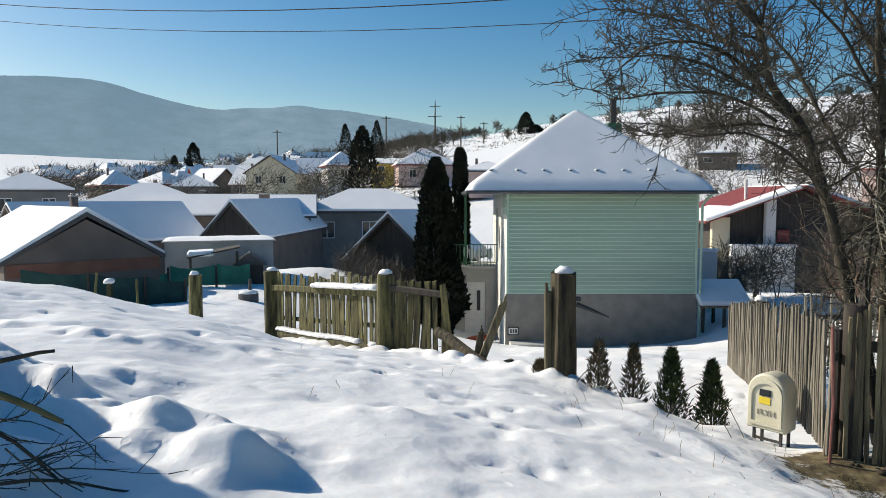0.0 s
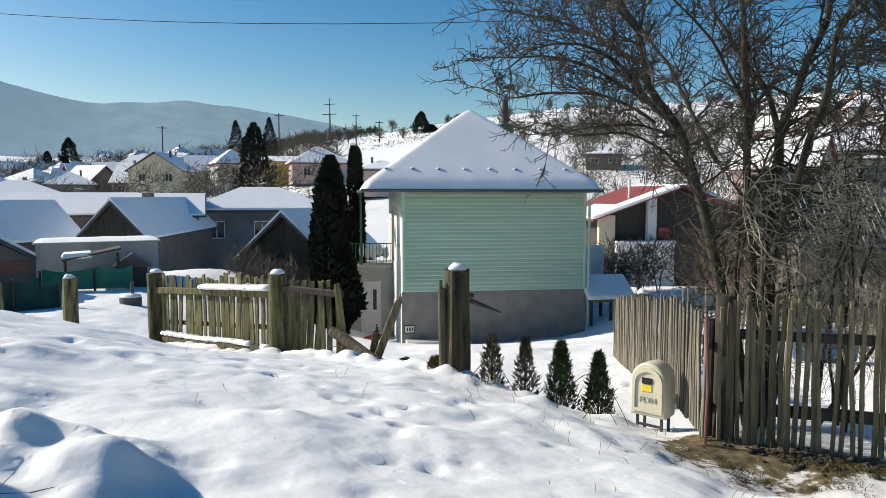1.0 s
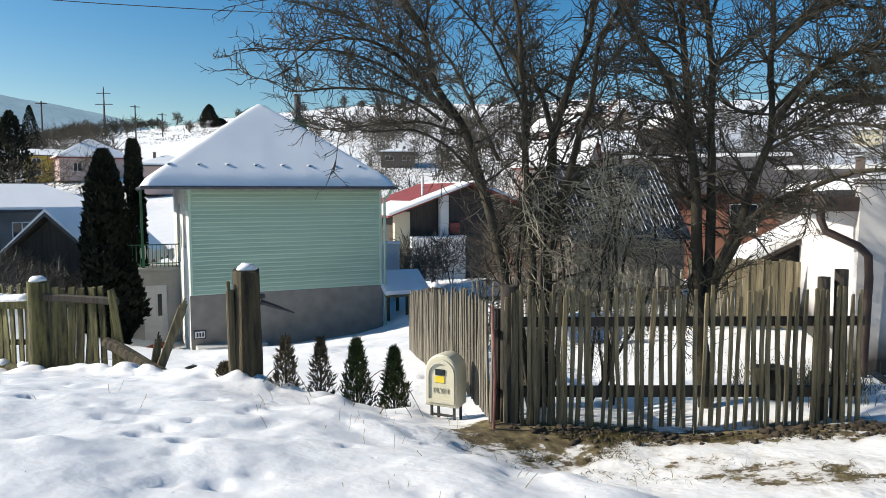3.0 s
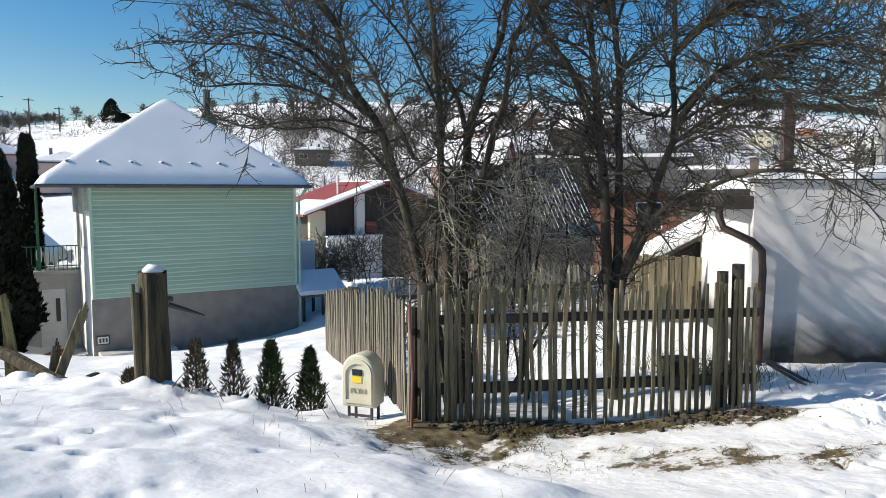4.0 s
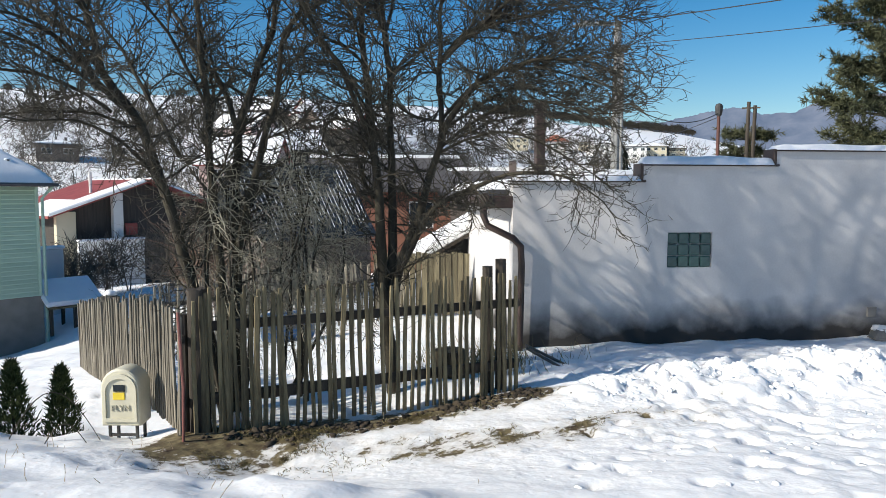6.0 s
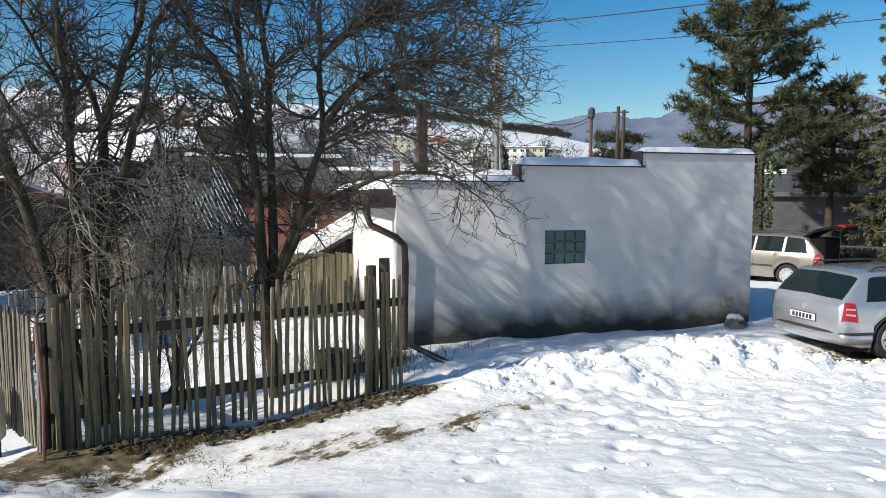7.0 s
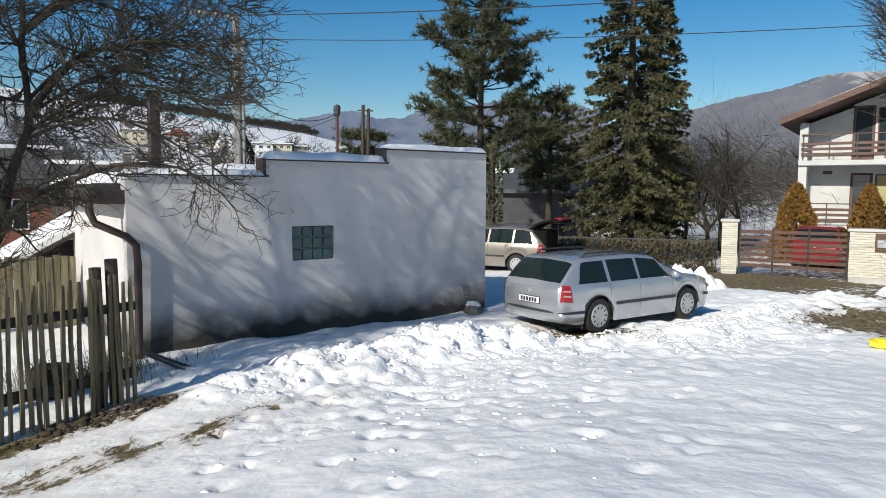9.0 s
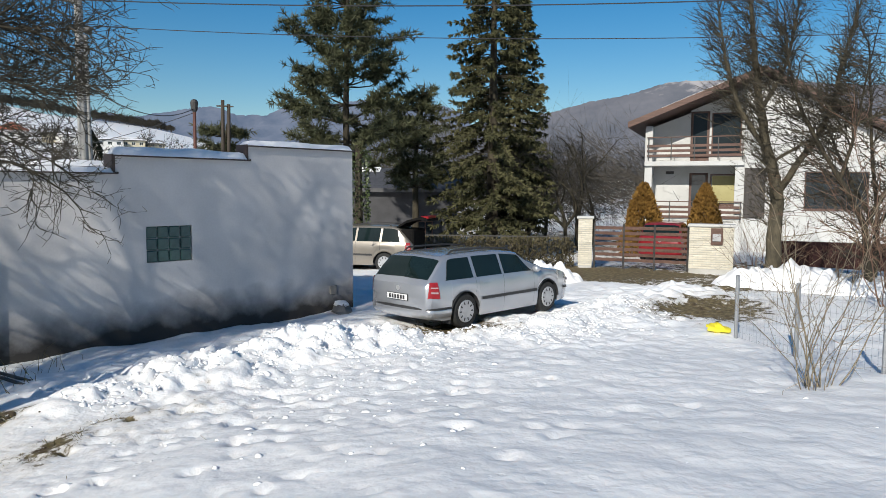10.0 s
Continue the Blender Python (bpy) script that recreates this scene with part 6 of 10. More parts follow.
# ---- bare fruit trees behind the fence ----
def thin(v, f, p, q, r0, r1, n=3, bend=None):
    """A fast tapered twig from p to q, with a bend in its middle."""
    d = q - p
    ln = d.length
    if ln < 1e-4:
        return
    d /= ln
    s = d.cross(Vector((0.37, 0.61, 0.29)))
    if s.length < 0.05:
        s = d.cross(Vector((1, 0, 0)))
    s.normalize()
    u = s.cross(d)
    o = len(v)
    pts = [(p, r0), (q, r1)] if bend is None else [(p, r0), ((p + q) / 2 + bend, (r0 + r1) / 2), (q, r1)]
    cs = [(math.cos(6.2832 * k / n), math.sin(6.2832 * k / n)) for k in range(n)]
    for c, r in pts:
        for a, b in cs:
            v.append((c.x + (s.x * a + u.x * b) * r, c.y + (s.y * a + u.y * b) * r, c.z + (s.z * a + u.z * b) * r))
    for i in range(len(pts) - 1):
        for k in range(n):
            k2 = (k + 1) % n
            f.append((o + i * n + k, o + i * n + k2, o + (i + 1) * n + k2, o + (i + 1) * n + k))


def blade(v, f, p, q, r0, r1):
    """The finest twigs: one narrow strip each."""
    d = q - p
    s = d.cross(Vector((0.37, 0.61, 0.43)))
    if s.length < 1e-7:
        return
    s.normalize()
    o = len(v)
    v.extend((tuple(p - s * r0), tuple(p + s * r0), tuple(q + s * r1), tuple(q - s * r1)))
    f.append((o, o + 1, o + 2, o + 3))


def bare_tree(name, label, limbs, seed, reach=1.0, twiggy=1.0, droop=0.15, branch_mat=None, twig_mat=None, base=None, branch_from=0.22, up=0.35, group="", sides=9, flat=False, fine=0.0034):
    """limbs: (points, thick, thin, how many branches per metre, branch length)."""
    rng = random.Random(seed)
    T = thing(name, label, "tree", base or limbs[0][0][0], 0, group)
    o = Vector(base or limbs[0][0][0])
    trunk, bv, bf, tv, tf = Geo(), [], [], [], []
    centre = Vector((0, 0, 0))
    for li in limbs:
        centre += Vector(li[0][len(li[0]) // 2]) - o
    centre /= len(limbs)
    gauss = rng.gauss

    def twig(p, d, ln, r, level):
        """A crooked shoot with finer shoots on it."""
        segs = max(3, int(ln / (0.2 if flat else 0.10)))
        c, e = p.copy(), d.copy()
        for i in range(segs):
            e = (e + Vector((gauss(0, 0.27), gauss(0, 0.27), gauss(0, 0.22) + (up * 0.14 if level < 2 else -droop * 0.3)))).normalized()
            q = c + e * (ln / segs)
            ra, rb = r * (1 - i / segs * 0.6), r * (1 - (i + 1) / segs * 0.6)
            if level < 1:
                thin(bv, bf, c, q, ra, rb, 3 if flat else 4)
            else:
                blade(tv, tf, c, q, ra * 1.25, rb * 1.25)
            if level < 2:
                for _ in range(2 if level == 0 else (1 if rng.random() < 0.48 * twiggy else 0)):
                    if rng.random() < (0.95 if level == 0 else 1.0) * twiggy:
                        s = (e * 0.75 + Vector((gauss(0, 0.65), gauss(0, 0.65), gauss(0.08, 0.55)))).normalized()
                        twig(q, s, ln * rng.uniform(0.32, 0.6) * (1.0 if level == 0 else 0.8), max(rb * 0.55, fine * (1.45 if level == 0 else 1.0)), level + 1)
            elif rng.random() < 0.45 * twiggy:
                s = (e * 0.6 + Vector((gauss(0, 0.6), gauss(0, 0.6), gauss(0.05, 0.5)))).normalized()
                blade(tv, tf, q, q + s * rng.uniform(0.05, 0.16), fine, fine * 0.6)
            c = q

    for pts, r0, r1, per, bl in limbs:
        pp, rr = dense([Vector(p) - o for p in pts], (r0 * 0.78, r1 * 0.75), 0.16, 0.035, seed)
        trunk.tube(pp, rr, sides)
        total = sum((a - b).length for a, b in zip(pp, pp[1:]))
        run = 0
        for a, b, r in zip(pp, pp[1:], rr):
            run += (a - b).length
            k = run / total
            if k < branch_from:
                continue
            nb = 1.22 * per * (a - b).length
            for _ in range(int(nb) + (rng.random() < nb % 1)):
                out = (a - centre)
                out.z *= 0.25
                if out.length > 0.05:
                    out.normalize()
                d = (out * 0.55 + (b - a).normalized() * 0.45 + Vector((gauss(0, 0.55), gauss(0, 0.55), gauss(up * 0.6, 0.4)))).normalized()
                twig(a, d, bl * reach * rng.uniform(0.5, 1.15), max(min(r * 0.45, 0.016), 0.0065), 0)
        twig(pp[-1], (pp[-1] - pp[-2]).normalized(), bl * reach, r1, 0)
    trunk.part("trunk", branch_mat or BARK, T, "", "all")
    for nm, v, f, m in (("branch_crown", bv, bf, branch_mat or BARK), ("twig_crown", tv, tf, twig_mat or TWIG)):
        g = Geo()
        g.v, g.f = v, f
        g.part(nm, m, T, "", "all")["kind"] = "stuff"
    return T


bare_tree("fruit_tree", "old bare many-stemmed fruit tree behind the fence", [
    ([(4.80, 7.55, -1.15), (4.62, 7.50, -0.30), (4.33, 7.52, 0.71), (4.08, 7.56, 1.65), (3.80, 7.61, 2.41), (3.51, 7.65, 2.82), (3.36, 7.62, 3.38), (3.10, 7.64, 3.79), (2.89, 7.62, 4.44)], 0.10, 0.025, 4.6, 1.0),
    ([(3.80, 7.61, 2.41), (3.47, 7.52, 2.60), (3.05, 7.51, 3.02), (2.60, 7.51, 3.20), (2.15, 7.48, 3.15)], 0.045, 0.012, 9.9, 0.8),
    ([(3.36, 7.62, 3.38), (2.9, 7.6, 3.8), (2.3, 7.55, 4.15), (1.7, 7.5, 4.3)], 0.035, 0.01, 7.2, 0.9),
    ([(3.10, 7.64, 3.79), (2.6, 7.9, 4.4), (2.0, 8.0, 4.9), (1.6, 8.1, 5.1)], 0.03, 0.01, 6.6, 0.9),
    ([(4.08, 7.56, 1.65), (3.6, 7.4, 2.05), (3.1, 7.3, 2.25), (2.6, 7.2, 2.2)], 0.03, 0.01, 5.5, 0.7),
    ([(4.88, 7.55, -1.15), (4.87, 7.53, -0.3), (4.74, 7.61, 1.31), (4.69, 7.64, 2.54), (4.65, 7.67, 3.49), (4.49, 7.76, 4.29), (4.40, 7.81, 5.21)], 0.085, 0.02, 4.6, 0.95),
    ([(4.95, 7.52, -1.15), (4.95, 7.50, -0.2), (4.99, 7.53, 0.82), (5.07, 7.56, 2.28), (5.30, 7.48, 3.03), (5.51, 7.41, 3.64), (5.54, 7.47, 4.46), (5.72, 7.42, 5.26)], 0.10, 0.02, 4.4, 0.95),
    ([(5.05, 7.53, 2.27), (4.97, 7.79, 2.85), (4.82, 8.09, 3.31), (4.65, 8.38, 3.92), (4.54, 8.64, 4.70)], 0.05, 0.015, 5.5, 0.9),
    ([(4.96, 7.47, 0.83), (5.15, 7.24, 1.99), (5.27, 7.05, 2.77), (5.29, 6.94, 3.39), (5.45, 6.72, 3.72), (5.52, 6.55, 4.23)], 0.06, 0.015, 5.5, 0.9),
    ([(3.10, 7.64, 3.79), (3.3, 7.7, 4.8), (3.6, 7.8, 5.8), (3.8, 7.8, 6.6)], 0.04, 0.012, 6.6, 1.0),
    ([(4.49, 7.76, 4.29), (4.9, 7.6, 5.2), (5.2, 7.4, 6.2)], 0.035, 0.012, 6.6, 1.0),
    ([(3.50, 7.75, 2.64), (3.06, 7.88, 2.97), (2.53, 7.96, 3.13), (2.02, 7.99, 3.13), (1.70, 7.98, 3.14)], 0.028, 0.006, 9.9, 0.5),
    ([(3.60, 7.65, 2.40), (2.95, 7.60, 2.69), (2.35, 7.59, 2.70), (1.84, 7.52, 2.62), (1.66, 7.48, 2.69)], 0.026, 0.006, 9.9, 0.5),
    ([(3.44, 7.78, 3.09), (2.91, 8.26, 3.54), (2.41, 8.72, 3.80), (2.03, 8.91, 3.91)], 0.03, 0.008, 9.9, 0.6),
    ([(3.94, 7.60, 2.18), (3.48, 7.71, 2.36), (2.86, 7.74, 2.34), (2.25, 7.74, 2.27), (2.0, 7.73, 2.36)], 0.024, 0.006, 9.9, 0.5),
    ([(4.70, 7.66, 2.50), (4.26, 7.66, 3.35), (3.81, 7.66, 3.74), (3.38, 7.65, 4.13)], 0.03, 0.008, 9.9, 0.7),
    ([(4.38, 7.70, 1.95), (4.17, 8.38, 3.03), (3.92, 8.72, 3.65), (3.59, 9.07, 4.28)], 0.035, 0.008, 9.9, 0.7),
    ([(5.07, 7.56, 2.28), (5.43, 7.30, 2.55), (5.60, 7.17, 1.91), (5.66, 7.13, 1.14)], 0.022, 0.005, 6.1, 0.5),
    ([(5.07, 7.56, 2.20), (4.98, 7.46, 2.12), (4.91, 7.54, 1.56), (4.94, 7.52, 0.93)], 0.02, 0.005, 5.5, 0.45),
    ([(4.69, 7.64, 2.54), (4.60, 7.50, 2.34), (4.63, 7.48, 1.63), (4.57, 7.52, 1.01)], 0.02, 0.005, 5.5, 0.45),
    ([(5.30, 7.48, 3.03), (5.85, 7.5, 3.4), (6.1, 7.6, 2.6), (6.15, 7.6, 1.5)], 0.024, 0.005, 6.1, 0.5),
], 3, 1.0, 1.0)

bare_tree("fruit_tree", "old bare fruit tree with forked trunk behind the fence", [
    ([(6.30, 6.16, -1.05), (6.28, 6.18, -0.5), (6.23, 6.22, 0.06), (6.18, 6.27, 1.02), (6.12, 6.33, 2.17), (6.07, 6.38, 3.03), (6.01, 6.43, 3.82), (5.96, 6.48, 4.85)], 0.12, 0.025, 5.2, 1.0),
    ([(6.26, 6.19, 0.06), (6.34, 6.21, 0.95), (6.38, 6.26, 1.63), (6.41, 6.32, 2.66), (6.42, 6.41, 3.48), (6.45, 6.47, 4.17), (6.57, 6.44, 5.11)], 0.085, 0.022, 5.2, 1.0),
    ([(6.27, 6.18, 0.06), (6.38, 6.11, 0.68), (6.56, 5.96, 1.29), (6.71, 5.84, 1.97), (6.79, 5.78, 2.30), (6.78, 5.84, 3.16), (6.83, 5.83, 3.88), (6.91, 5.77, 4.59)], 0.085, 0.02, 5.8, 1.0),
    ([(6.27, 6.04, 0.56), (6.39, 5.69, 1.27), (6.53, 5.29, 1.53), (6.63, 4.92, 1.70), (6.72, 4.53, 1.77), (6.84, 4.12, 1.76), (6.95, 3.85, 1.58)], 0.055, 0.009, 9.4, 0.62),
    ([(6.78, 5.77, 2.30), (6.90, 5.54, 2.71), (7.02, 5.28, 2.95), (7.29, 4.79, 3.12), (7.53, 4.28, 3.09), (7.65, 3.92, 2.91)], 0.055, 0.012, 13.0, 0.8),
    ([(6.12, 6.33, 2.17), (5.75, 6.40, 2.88), (5.37, 6.47, 3.42), (5.04, 6.47, 3.98)], 0.045, 0.014, 5.0, 0.8),
    ([(6.83, 5.83, 3.2), (7.2, 5.4, 3.7), (7.5, 4.9, 4.1), (7.7, 4.4, 4.3)], 0.04, 0.012, 13.0, 0.8),
    ([(6.01, 6.43, 3.82), (5.7, 6.8, 4.8), (5.6, 7.0, 5.8), (5.6, 7.0, 6.8)], 0.04, 0.012, 8.0, 1.1),
    ([(6.45, 6.47, 4.17), (6.6, 6.6, 5.2), (6.6, 6.5, 6.3), (6.7, 6.3, 7.2)], 0.04, 0.012, 8.0, 1.1),
    ([(6.83, 5.83, 3.88), (7.1, 5.6, 4.9), (7.2, 5.3, 5.8), (7.3, 5.1, 6.6)], 0.04, 0.012, 8.0, 1.1),
    ([(7.2, 5.4, 3.7), (7.7, 5.1, 4.6), (8.1, 4.8, 5.4)], 0.03, 0.012, 8.7, 1.0),
    ([(6.79, 5.80, 2.45), (7.06, 5.43, 2.94), (7.34, 5.03, 3.05), (7.63, 4.59, 3.00), (7.87, 4.15, 2.84)], 0.03, 0.006, 15.9, 0.6),
    ([(6.75, 5.81, 2.10), (7.06, 5.26, 2.53), (7.23, 4.66, 2.64), (7.42, 4.14, 2.45), (7.52, 3.73, 2.45)], 0.028, 0.006, 15.9, 0.6),
    ([(6.78, 5.84, 3.11), (7.13, 5.50, 3.54), (7.56, 5.06, 3.73), (8.01, 4.52, 3.84), (8.27, 4.02, 3.53)], 0.03, 0.006, 14.5, 0.7),
    ([(6.10, 6.35, 2.50), (5.76, 6.52, 3.09), (5.32, 6.51, 3.36), (4.94, 6.54, 3.68)], 0.03, 0.008, 6.0, 0.6),
    ([(6.12, 6.33, 2.17), (5.95, 6.9, 2.45), (5.96, 7.15, 1.71), (6.08, 7.18, 1.05)], 0.022, 0.005, 8.0, 0.5),
    ([(6.42, 6.41, 3.48), (6.9, 6.7, 4.2), (7.2, 6.9, 5.0), (7.4, 7.0, 5.8)], 0.03, 0.008, 13.0, 1.0),
    ([(6.83, 5.83, 3.88), (7.5, 5.9, 4.6), (8.0, 5.8, 5.2), (8.3, 5.6, 5.9)], 0.03, 0.008, 13.0, 1.0),
    ([(6.75, 5.81, 2.05), (7.05, 5.20, 2.28), (7.30, 4.62, 2.12), (7.50, 4.12, 1.78), (7.60, 3.82, 1.52)], 0.026, 0.005, 14.0, 0.5),
    ([(6.79, 5.80, 2.30), (7.20, 5.20, 2.78), (7.60, 4.70, 2.72), (7.95, 4.20, 2.40)], 0.028, 0.006, 14.0, 0.6),
    ([(6.78, 5.84, 3.16), (7.20, 5.60, 3.60), (7.70, 5.10, 3.50), (8.10, 4.60, 3.20)], 0.028, 0.006, 13.0, 0.6),
], 7, 1.0, 1.0)


def thicket(name, label, x, y, h, r, n, seed, material, droop=0.25, base=None, thick=1.0, lean=0.5):
    """A shrub of many thin stems from the ground, forked and arching."""
    rng = random.Random(seed)
    z = ground(x, y) if base is None else base
    T = thing(name, label, "shrub", (x, y, z))
    v, f = [], []
    gauss = rng.gauss

    def shoot(p, d, ln, rad, level):
        segs = max(2, int(ln / 0.16))
        c, e = p.copy(), d.copy()
        for i in range(segs):
            k = i / segs
            e = (e + Vector((gauss(0, 0.13), gauss(0, 0.13), gauss(0, 0.1) - droop * k * 0.35))).normalized()
            q = c + e * (ln / segs)
            thin(*((stem.v, stem.f) if level == 0 else (v, f)), c, q, rad * (1 - 0.7 * k), rad * (1 - 0.7 * (k + 1 / segs)), 3)
            if level < 2 and k > 0.2 and rng.random() < 0.62:
                s = (e * 0.7 + Vector((gauss(0, 0.5), gauss(0, 0.5), gauss(0, 0.4)))).normalized()
                shoot(q, s, ln * rng.uniform(0.25, 0.45), max(rad * 0.5, 0.0033), level + 1)
            c = q

    for _ in range(n):
        a, rr = rng.uniform(0, 6.28), r * 0.45 * math.sqrt(rng.random())
        d = Vector((math.cos(a) * rng.uniform(0.05, lean), math.sin(a) * rng.uniform(0.05, lean), 1)).normalized()
        stem = Geo()
        shoot(Vector((rr * math.cos(a), rr * math.sin(a), -0.1)), d, h * rng.uniform(0.6, 1.1), rng.uniform(0.006, 0.014) * (h / 2) ** 0.5 * thick, 0)
        stem.part("stem", material, T, "", "all")
    g = Geo()
    g.v, g.f = v, f
    g.part("twig_tangle", material, T, "", "all")["kind"] = "stuff"
    return T


def weeping_shrub(label, roots, crown, spread, n, seed, material, reach=0.9):
    """A few leaning stems that carry a tangle of thin hanging shoots. crown: its middle; spread: half sizes."""
    rng = random.Random(seed)
    gauss = rng.gauss
    T = thing("weeping_shrub", label, "shrub", roots[0])
    o = Vector(roots[0])
    C = Vector(crown) - o
    nodes = []
    for i, r in enumerate(roots):
        r = Vector(r) - o
        for _ in range(3):
            e = C + Vector((gauss(0, 0.45) * spread[0], gauss(0, 0.45) * spread[1], rng.uniform(0.1, 0.95) * spread[2]))
            pp, rr = dense([r, r.lerp(e, 0.45) + Vector((gauss(0, 0.1), gauss(0, 0.1), 0.3)), e], (0.026, 0.007), 0.15, 0.04, seed + i)
            Geo().tube(pp, rr, 6).part("stem", BARK, T, "", "all")
            nodes += pp[len(pp) // 3:]
    v, f = [], []

    def shoot(p, d, ln, rad, level):
        segs = max(3, int(ln / 0.11))
        c, e = p.copy(), d.copy()
        for k in range(segs):
            e = (e + Vector((gauss(0, 0.2), gauss(0, 0.2), gauss(-0.14, 0.16)))).normalized()
            q = c + e * (ln / segs)
            blade(v, f, c, q, rad * (1 - 0.5 * k / segs), rad * (1 - 0.5 * (k + 1) / segs))
            if level < 2 and rng.random() < (0.75 if level == 0 else 0.4):
                shoot(q, (e * 0.6 + Vector((gauss(0, 0.6), gauss(0, 0.6), gauss(0, 0.5)))).normalized(), ln * rng.uniform(0.25, 0.5), rad * 0.75, level + 1)
            c = q

    for _ in range(n):
        p = rng.choice(nodes) + Vector((gauss(0, 0.28) * spread[0], gauss(0, 0.28) * spread[1], gauss(0, 0.2) * spread[2]))
        shoot(p, Vector((gauss(0, 0.8), gauss(0, 0.8), gauss(0.25, 0.5))).normalized(), reach * rng.uniform(0.4, 1.1), rng.uniform(0.0032, 0.0052), 0)
    g = Geo()
    g.v, g.f = v, f
    g.part("twig_crown", material, T, "", "all")["kind"] = "stuff"
    return T


weeping_shrub("dense tangle of grey drooping bare twigs behind the fence", [(5.35, 7.15, -1.1), (5.6, 7.0, -1.1), (5.75, 7.3, -1.1)], (5.62, 7.1, 1.3), (0.72, 0.62, 0.60), 500, 15, TWIG_GREY, 0.72)
weeping_shrub("thin tangle of grey drooping bare twigs", [(4.6, 7.3, -1.1), (4.9, 7.3, -1.1)], (4.7, 7.25, 1.2), (0.5, 0.4, 0.62), 160, 16, TWIG_GREY, 0.7)
thicket("shrub", "dense dark bare shrub at the garden edge", 7.9, 15.4, 1.7, 0.8, 24, 13, TWIG, 0.05)
thicket("shrub", "bare reddish-brown shrub at the garden edge", 10.2, 16.5, 3.0, 1.1, 36, 14, TWIG_RED, 0.1)


# ---- conifers ----
SPRUCE = mat("spruce_needles", (0.028, 0.034, 0.016), (0.13, 0.122, 0.056), 0.9, 0.8, 0.0, 9.0, spec=0.25)
PINE = mat("pine_needles", (0.026, 0.034, 0.018), (0.115, 0.118, 0.058), 0.9, 0.75, 0.0, 9.0, spec=0.3)
CYPRESS = mat("cypress_green", (0.007, 0.010, 0.007), (0.024, 0.026, 0.016), 1.2, 0.9, 0.0, 9.0, spec=0.15)
GOLD_THUJA = mat("golden_thuja", (0.115, 0.06, 0.015), (0.26, 0.145, 0.036), 2.0, 0.85, 0.0, 14.0, spec=0.2)
IVY = mat("ivy_leaves", (0.03, 0.05, 0.015), (0.10, 0.13, 0.05), 3.0, 0.5, 0.0, 14.0)


def spruce(x, y, z, h, r, seed, label, bare_to=0.05, needles=1.0, group=""):
    rng = random.Random(seed)
    T = thing("spruce_tree", label, "tree", (x, y, z), 0, group)
    Geo().tube([(0, 0, -0.3), (0.02, 0, h * 0.4), (0, 0.02, h * 0.99)], [0.018 * h, 0.012 * h, 0.006], 10).part("trunk", BARK, T, "", True)
    bv, bf, g = [], [], Geo()
    rows = int(h * 4.2)
    for i in range(rows):
        k = bare_to + (1 - bare_to) * (i + rng.random()) / rows
        zz = h * k
        ln0 = r * (1 - k) ** 0.64 * (0.75 + 0.25 * min(1, (k - bare_to) * 6)) + 0.08
        for _ in range(9):
            a = rng.uniform(0, 6.283)
            ln = ln0 * rng.uniform(0.6, 1.12)
            d = Vector((math.cos(a), math.sin(a), rng.uniform(-0.1, 0.25)))
            p = Vector((0, 0, zz))
            segs = max(3, int(ln / 0.22))
            for s in range(segs):
                q = p + d * (ln / segs)
                thin(bv, bf, p, q, 0.014, 0.010)
                d.z += (-0.10 if s < segs * 0.6 else 0.12) * 0.9
                if s > segs * 0.25:
                    for _ in range(max(1, int(5 * needles))):
                        sd = Vector((-d.y, d.x, 0)) * rng.choice((-1, 1))
                        hang = (d * rng.uniform(0.2, 0.9) + sd * rng.uniform(0.1, 0.9) + Vector((0, 0, rng.uniform(-1.0, 0.1))))
                        sprays(g, rng, q + sd * 0.04, hang, rng.uniform(0.14, 0.28), 0.055, 7)
                p = q
    b = Geo()
    b.v, b.f = bv, bf
    b.part("branch_crown", BARK, T)["kind"] = "stuff"
    g.part("needle_crown", SPRUCE, T)["kind"] = "stuff"
    return T


